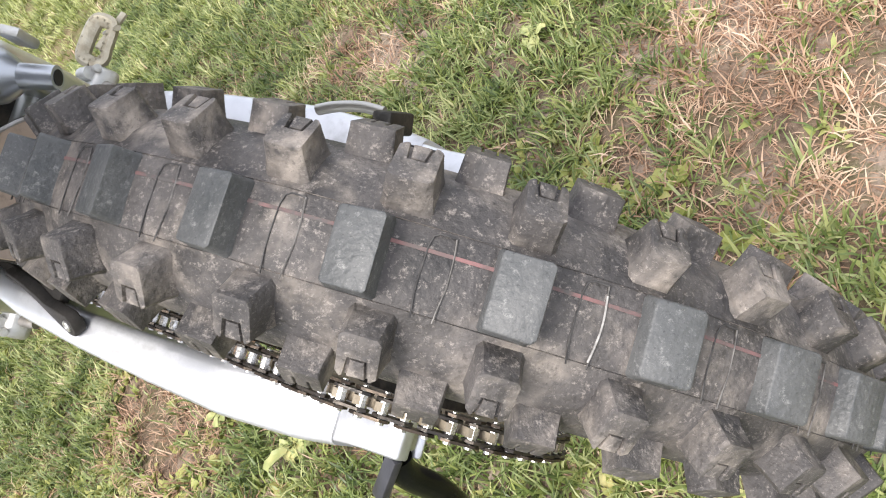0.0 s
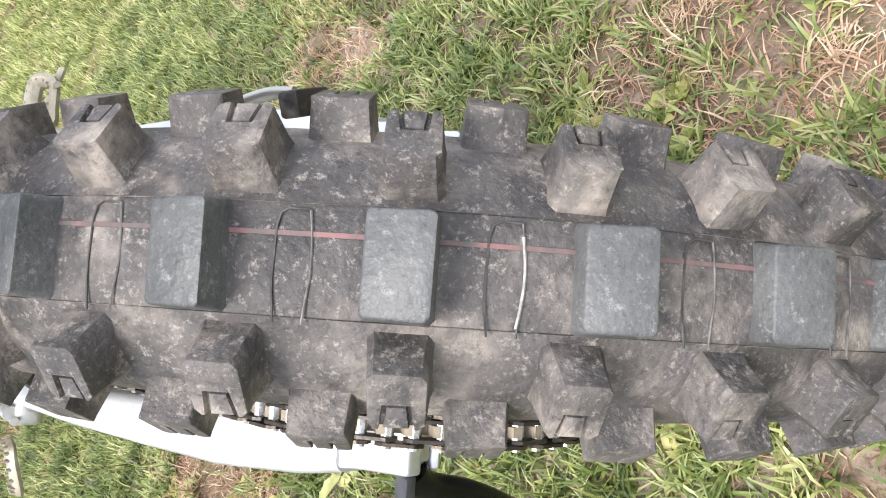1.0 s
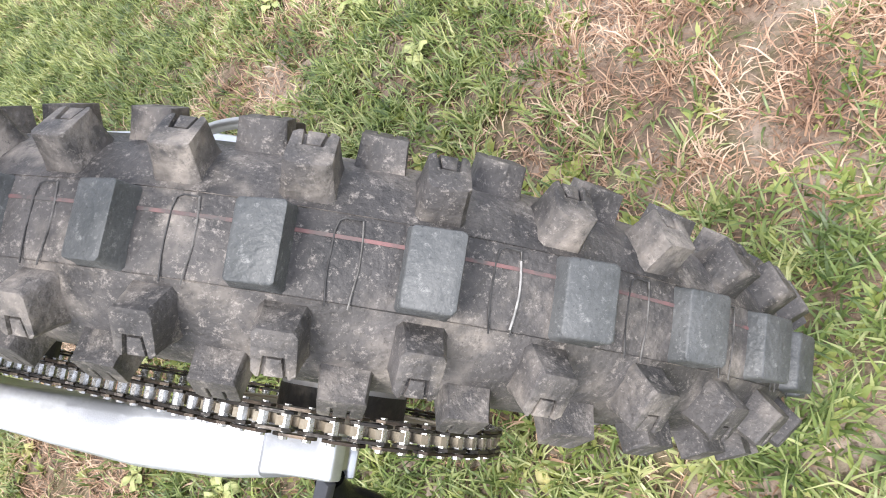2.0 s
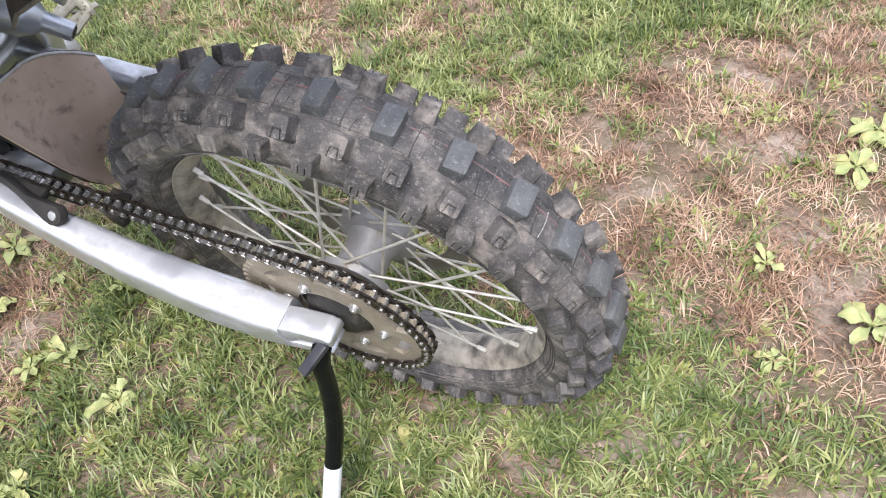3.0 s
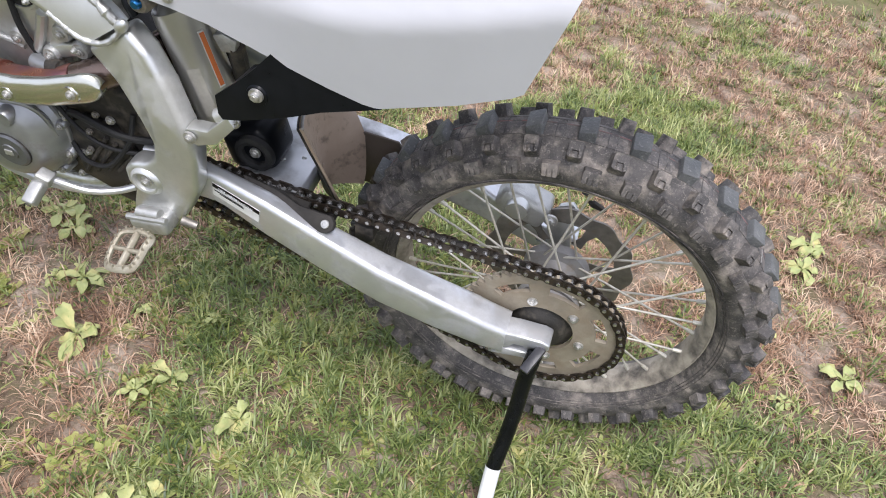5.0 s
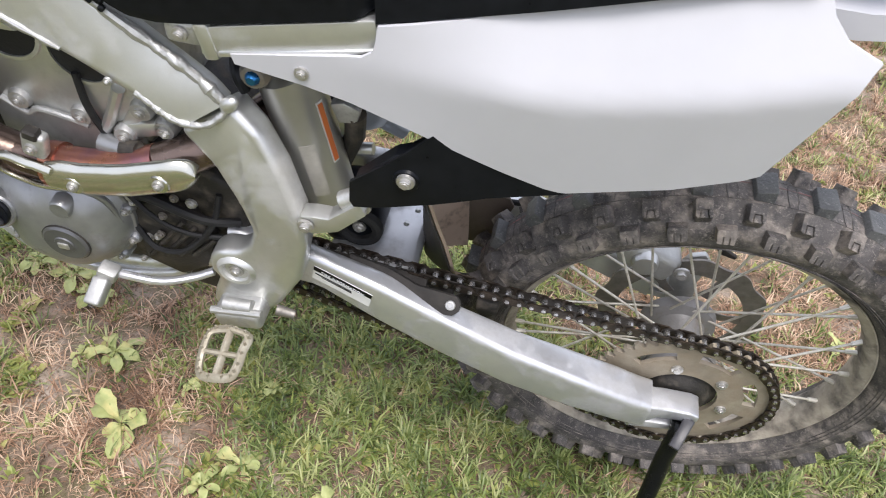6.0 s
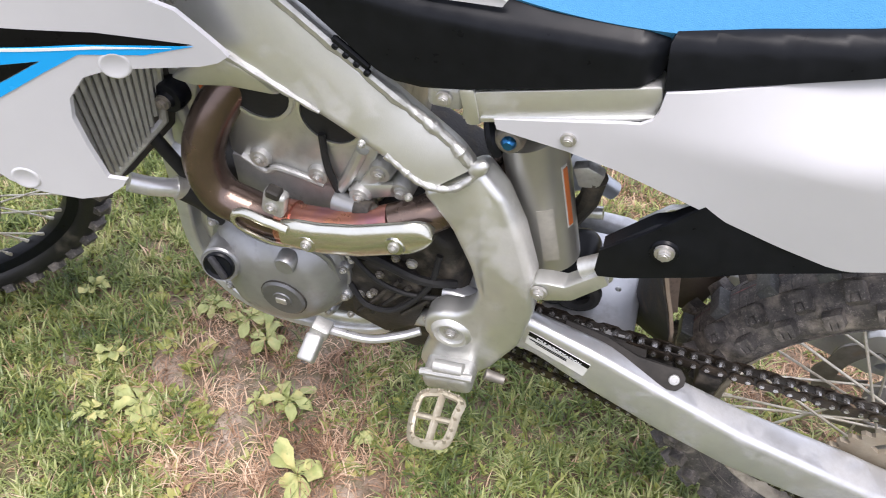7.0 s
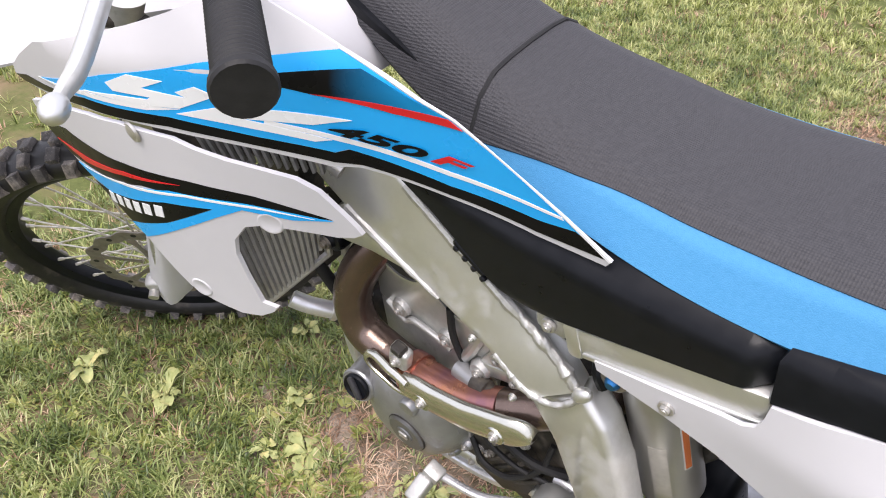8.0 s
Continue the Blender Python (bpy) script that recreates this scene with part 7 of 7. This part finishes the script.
front_rim = part("front_wheel", revolve([(0.2815, -0.0215), (0.2760, -0.0215), (0.2620, -0.0130), (0.2580, 0.0), (0.2620, 0.0130), (0.2760, 0.0215), (0.2815, 0.0215), (0.2815, 0.0185), (0.2665, 0.0085), (0.2665, -0.0085), (0.2815, -0.0185)], 96), BLACK, bike, "black front wheel rim with bright spokes", m=FW)
spokes(front_rim, 0.032, 0.030, 0.260, 36, SPOKE, 0.004, 50)
part("front_hub", revolve([(0.0, -0.050), (0.022, -0.050), (0.034, -0.036), (0.036, -0.026), (0.020, -0.018), (0.020, 0.018), (0.036, 0.026), (0.036, 0.034), (0.022, 0.050), (0.0, 0.050)], 32, closed=False), HUB, front_rim)
fdisc = bmesh.new()
fo = [(0.133 + 0.004 * math.cos(14 * 2 * math.pi * k / 168), 2 * math.pi * k / 168) for k in range(168)]
fr = [[fdisc.verts.new((r * math.sin(a), y, r * math.cos(a))) for r, a in fo] for y in (-0.0560, -0.0530)]
fh = [[fdisc.verts.new(((0.106 + 0.003 * math.cos(14 * a)) * math.sin(a), y, (0.106 + 0.003 * math.cos(14 * a)) * math.cos(a))) for _, a in fo] for y in (-0.0560, -0.0530)]
for i in range(168):
    j = (i + 1) % 168
    for q in ((fr[0][i], fr[0][j], fr[1][j], fr[1][i]), (fh[0][i], fh[0][j], fh[1][j], fh[1][i]), (fr[0][i], fr[0][j], fh[0][j], fh[0][i]), (fr[1][i], fr[1][j], fh[1][j], fh[1][i])):
        fdisc.faces.new(q)
front_arms = []
for k in range(6):
    a = radians(60 * k)
    front_arms.append(prism([(x * math.cos(a) + r * math.sin(a), -x * math.sin(a) + r * math.cos(a)) for x, r in ((0.008, 0.032), (0.005, 0.07), (0.010, 0.1065), (-0.010, 0.1065), (-0.005, 0.07), (-0.008, 0.032))], -0.0554, -0.0536, 0.0005, 1))
front_disc = part("front_disc", fdisc, DULL, bike, "wavy steel front brake disc", m=FW)
for arm in front_arms:
    part("disc_arm", arm, DULL, front_disc)
# not drilled: black plugs paint the dark of the disc's holes
for k in range(14):
    a = radians(360 / 14 * k + 8)
    part("disc_hole", revolve([(0.0, -0.0563), (0.0055, -0.0563), (0.0055, -0.0527), (0.0, -0.0527)], 10, closed=False, centre=(0.120 * math.sin(a), 0, 0.120 * math.cos(a))), BLACK, front_rim)


def along(s, y, ahead=0.0):
    """A point of the fork: s metres up from the axle's height along the leg."""
    foot = FRONT_AXLE + Vector((0.030, 0, 0.0))
    side = Vector((-AXIS.z, 0, AXIS.x))
    p = foot + AXIS * s + side * ahead
    return Vector((p.x, y, p.z))


fork = part("fork", tube([along(0.30, -0.098), along(0.78, -0.098)], 0.029, 20), CAST, bike, "upside-down fork with white guards", m=STEER)
part("fork_leg", tube([along(0.30, 0.098), along(0.78, 0.098)], 0.029, 20), CAST, fork)
for y in (-0.098, 0.098):
    part("slider", tube([along(0.0, y), along(0.32, y)], 0.024, 18), STEEL, fork)
    part("fork_foot", box((0.052, 0.036, 0.050), FRONT_AXLE + Vector((0.012, y, 0.0)), 0.012, 3), CAST, fork)
    part("upper_clamp", box((0.075, 0.06, 0.03), along(0.70, y * 0.9), 0.008, 2, (0, 27, 0)), BLACK_DIRTY, fork)
for s in (-1, 1):
    g = bmesh.new()
    rows_g = []
    for lv, half in ((-0.048, 0.022), (-0.03, 0.029), (0.03, 0.030), (0.07, 0.029), (0.15, 0.026), (0.25, 0.025), (0.33, 0.024)):
        pts_g = [along(lv, 0, d * half - 0.004) + Vector((0, s * (0.098 + 0.032 * math.cos(d * 1.2) - 0.002), 0)) for d in (-1.3, -0.9, -0.45, 0, 0.45, 0.9, 1.3)]
        rows_g.append(pts_g + [v - Vector((0, s * 0.003, 0)) for v in pts_g[::-1]])
    part("fork_guard", loft(rows_g, into=g), WHITE, fork, "plain white fork guard", angle=50)
part("front_caliper", box((0.07, 0.045, 0.085), along(0.10, -0.072, -0.085), 0.012, 3, (0, 27, 0)), DULL, fork, "dark front brake caliper")
part("axle", tube([FRONT_AXLE + Vector((0, -0.13, 0)), FRONT_AXLE + Vector((0, 0.13, 0))], 0.010, 14), STEEL, fork)
part("lower_triple_clamp", box((0.10, 0.25, 0.035), along(0.50, 0.0, -0.01), 0.012, 3, (0, 27, 0)), BLACK_DIRTY, fork)
part("top_triple_clamp", box((0.10, 0.25, 0.03), along(0.75, 0.0, -0.01), 0.012, 3, (0, 27, 0)), BLACK_DIRTY, fork)
ff = loft([[Vector((x, w * t, z - 0.030 * abs(t) ** 2 - d)) for t, d in [(t, 0) for t in (-1, -0.8, -0.4, 0, 0.4, 0.8, 1)] + [(t, 0.004) for t in (1, 0.8, 0.4, 0, -0.4, -0.8, -1)]]
           for x, z, w in ((-1.14, 0.33, 0.05), (-1.22, 0.40, 0.065), (-1.32, 0.455, 0.085), (-1.44, 0.478, 0.095), (-1.59, 0.478, 0.10), (-1.74, 0.460, 0.09), (-1.88, 0.430, 0.07), (-1.94, 0.415, 0.04))])
part("front_fender", ff, WHITE, bike, "white plastic front fender", m=STEER @ Matrix.Translation((0.0, 0.0, 0.165)), angle=50)
plate = loft([[along(s, y, -0.055 - 0.03 * (1 - (y / 0.13) ** 2) + d) for y, d in [(y, 0) for y in np.linspace(-w, w, 9)] + [(y, 0.004) for y in np.linspace(w, -w, 9)]] for s, w in ((0.50, 0.06), (0.56, 0.10), (0.66, 0.115), (0.78, 0.115), (0.82, 0.09))])
part("number_plate", plate, WHITE, bike, "blank white front number plate", m=STEER, angle=50)

# handlebar: grip, bar and clutch lever
BACK = STEER.inverted()
bar_a, bar_b = BACK @ Vector((-0.681, -0.289, 0.787)), BACK @ Vector((-0.757, -0.236, 0.796))
way = (bar_b - bar_a).normalized()
grip_in = bar_a + way * 0.125
handlebar = part("handlebar", tube(curve([bar_a + way * 0.01, grip_in, bar_a + way * 0.16, Vector((-1.10, -0.10, 0.86)), Vector((-1.125, 0.0, 0.845)), Vector((-1.10, 0.10, 0.86)), Vector((grip_in.x, -grip_in.y, grip_in.z)), Vector((bar_a.x, -bar_a.y, bar_a.z))], 8), 0.0125, 16), DULL, bike, "steel handlebar with rubber grips", m=STEER)
grip_line = [bar_a + way * (0.125 * k / 60) for k in range(61)]
grip_r = [0.0172 if k < 1 else 0.0186 if k < 4 else 0.0160 + 0.0006 * (k % 2) for k in range(61)]
part("grip", tube(grip_line, grip_r, 22), RUBBER_DARK, handlebar, "black ribbed rubber grip", angle=25)
part("grip", tube([Vector((v.x, -v.y, v.z)) for v in grip_line], grip_r, 22), RUBBER_DARK, handlebar, "black ribbed rubber grip", angle=25)
lev_tip = BACK @ Vector((-0.733, -0.362, 0.800))
lev_mid = BACK @ Vector((-0.766, -0.327, 0.801))
lev_in = BACK @ Vector((-0.850, -0.250, 0.812))
part("clutch_lever", tube(curve([lev_tip, lev_tip.lerp(lev_mid, 0.3), lev_mid, lev_in], 5), [0.0070, 0.0066, 0.0062, 0.0060, 0.0058, 0.0060, 0.0066, 0.0070, 0.0074, 0.0078, 0.0082, 0.0084, 0.0088, 0.009, 0.009, 0.0095], 14, flat=0.72), ALU, handlebar, "bare aluminium clutch lever")
ball = bmesh.new()
bmesh.ops.create_uvsphere(ball, u_segments=18, v_segments=12, radius=1.0, matrix=Matrix.Translation(lev_tip) @ (lev_mid - lev_tip).to_track_quat('Z', 'Y').to_matrix().to_4x4() @ Matrix.Diagonal((0.0074, 0.0074, 0.0100, 1)))
part("lever_ball", ball, ALU, handlebar, "rounded lever end", angle=60)
part("lever_perch", box((0.045, 0.03, 0.03), lev_in, 0.008, 2), BLACK_DIRTY, handlebar)
part("clutch_cable", tube(curve([lev_in + Vector((-0.02, 0, 0)), Vector((-1.16, -0.12, 0.86)), Vector((-1.20, -0.10, 0.74)), Vector((-1.15, -0.09, 0.60))], 6), 0.004, 8), RUBBER_DARK, handlebar)
tank = loft([[Vector((x, w * t, z - h * abs(t) ** 3)) for t in (-1, -0.9, -0.6, -0.25, 0.25, 0.6, 0.9, 1)] + [Vector((x, w * 0.95 * t, z - h - 0.01)) for t in (1, 0, -1)] for x, z, w, h in ((-0.835, 0.700, 0.085, 0.06), (-0.87, 0.725, 0.105, 0.05), (-0.94, 0.750, 0.135, 0.06), (-1.02, 0.750, 0.15, 0.07), (-1.10, 0.72, 0.14, 0.07))])
part("tank_cover", tank, WHITE, bike, "white plastic tank cover", angle=50)

# radiator with upright louvres, its hose and the parts round it
RA, RB, RC, RD = Vector((-0.972, -0.208, 0.485)), Vector((-0.918, -0.108, 0.470)), Vector((-0.934, -0.112, 0.375)), Vector((-0.977, -0.196, 0.328))
radiator = bmesh.new()
quad = [radiator.verts.new(v + Vector((0.006, 0.012, 0))) for v in (RA, RB, RC, RD)]
radiator.faces.new(quad)
made = bmesh.ops.extrude_face_region(radiator, geom=radiator.faces[:])["geom"]
bmesh.ops.translate(radiator, verts=[g for g in made if isinstance(g, bmesh.types.BMVert)], vec=(0.01, 0.03, 0))
rad = part("radiator", radiator, BLACK_DIRTY, bike, "dark radiator behind grey louvres")
for k in range(15):
    s = (k + 0.5) / 15
    top, low_p = RA.lerp(RB, s), RD.lerp(RC, s)
    if s > 0.75:
        low_p = low_p.lerp(top, (s - 0.75) * 1.2)
    part("louvre", tube([top, low_p], 0.0036, 6, flat=1.6), RADIATOR, rad)
part("radiator_lip", tube([RD, RC, RB], 0.006, 8), CAST, rad)
UA, UB, UC, UD = Vector((-1.000, -0.190, 0.600)), Vector((-0.845, -0.115, 0.585)), Vector((-0.845, -0.115, 0.535)), Vector((-0.985, -0.185, 0.545))
for k in range(17):
    s = (k + 0.5) / 17
    part("louvre", tube([UA.lerp(UB, s), UD.lerp(UC, s)], 0.003, 6, flat=1.8), RADIATOR, rad)
core = bmesh.new()
core.faces.new([core.verts.new(v + Vector((0.004, 0.014, 0))) for v in (UA + Vector((-0.06, -0.03, 0.008)), UB + Vector((0, 0, 0.012)), UC, UD + Vector((-0.06, -0.03, 0)))])
made = bmesh.ops.extrude_face_region(core, geom=core.faces[:])["geom"]
bmesh.ops.translate(core, verts=[g for g in made if isinstance(g, bmesh.types.BMVert)], vec=(0.012, 0.035, -0.004))
part("radiator_core", core, BLACK_DIRTY, rad, "dark fins behind the upper louvres")
part("radiator_back", prism([(-1.04, 0.33), (-1.04, 0.62), (-0.86, 0.62), (-0.86, 0.55), (-0.965, 0.50), (-0.985, 0.33)], -0.100, -0.065, 0.004), BLACK_DIRTY, rad)
hose = part("radiator_hose", tube(curve([(-0.965, -0.162, 0.318), (-0.948, -0.150, 0.305), (-0.928, -0.130, 0.290), (-0.915, -0.115, 0.280)], 5), 0.0112, 18), ALU_ARM, bike, "silver coolant pipe")
part("hose_clamp", tube([(-0.931, -0.133, 0.2925), (-0.922, -0.123, 0.2855)], 0.0140, 18), STEEL, hose)
part("rubber_elbow", tube(curve([(-0.925, -0.126, 0.288), (-0.91, -0.115, 0.265), (-0.90, -0.105, 0.235), (-0.88, -0.1, 0.21)], 5), 0.0155, 16), RUBBER_DARK, hose)
part("rubber_hose", tube(curve([(-0.965, -0.13, 0.405), (-0.95, -0.125, 0.37), (-0.935, -0.12, 0.33), (-0.915, -0.112, 0.275), (-0.90, -0.105, 0.23)], 5), 0.008, 12), RUBBER_DARK, hose)
mount = part("rubber_mount", revolve([(0.0, -0.075), (0.009, -0.075), (0.011, -0.071), (0.017, -0.070), (0.019, -0.065), (0.019, -0.045), (0.0, -0.045)], 24, closed=False, centre=(-0.917, -0.047, 0.410)), BLACK, bike, "black rubber engine mount")
bolt(mount, (-0.917, -0.1222, 0.410), 0.0060, mat=DULL)
part("mount_arm", tube([(-0.917, -0.100, 0.410), (-0.914, -0.096, 0.35), (-0.906, -0.09, 0.28)], 0.008, 12), CAST, mount)
clamp = part("hose_clip", tube([(-0.853, -0.128, 0.560), (-0.842, -0.126, 0.553)], 0.012, 16), STEEL, bike, "small steel hose clip")
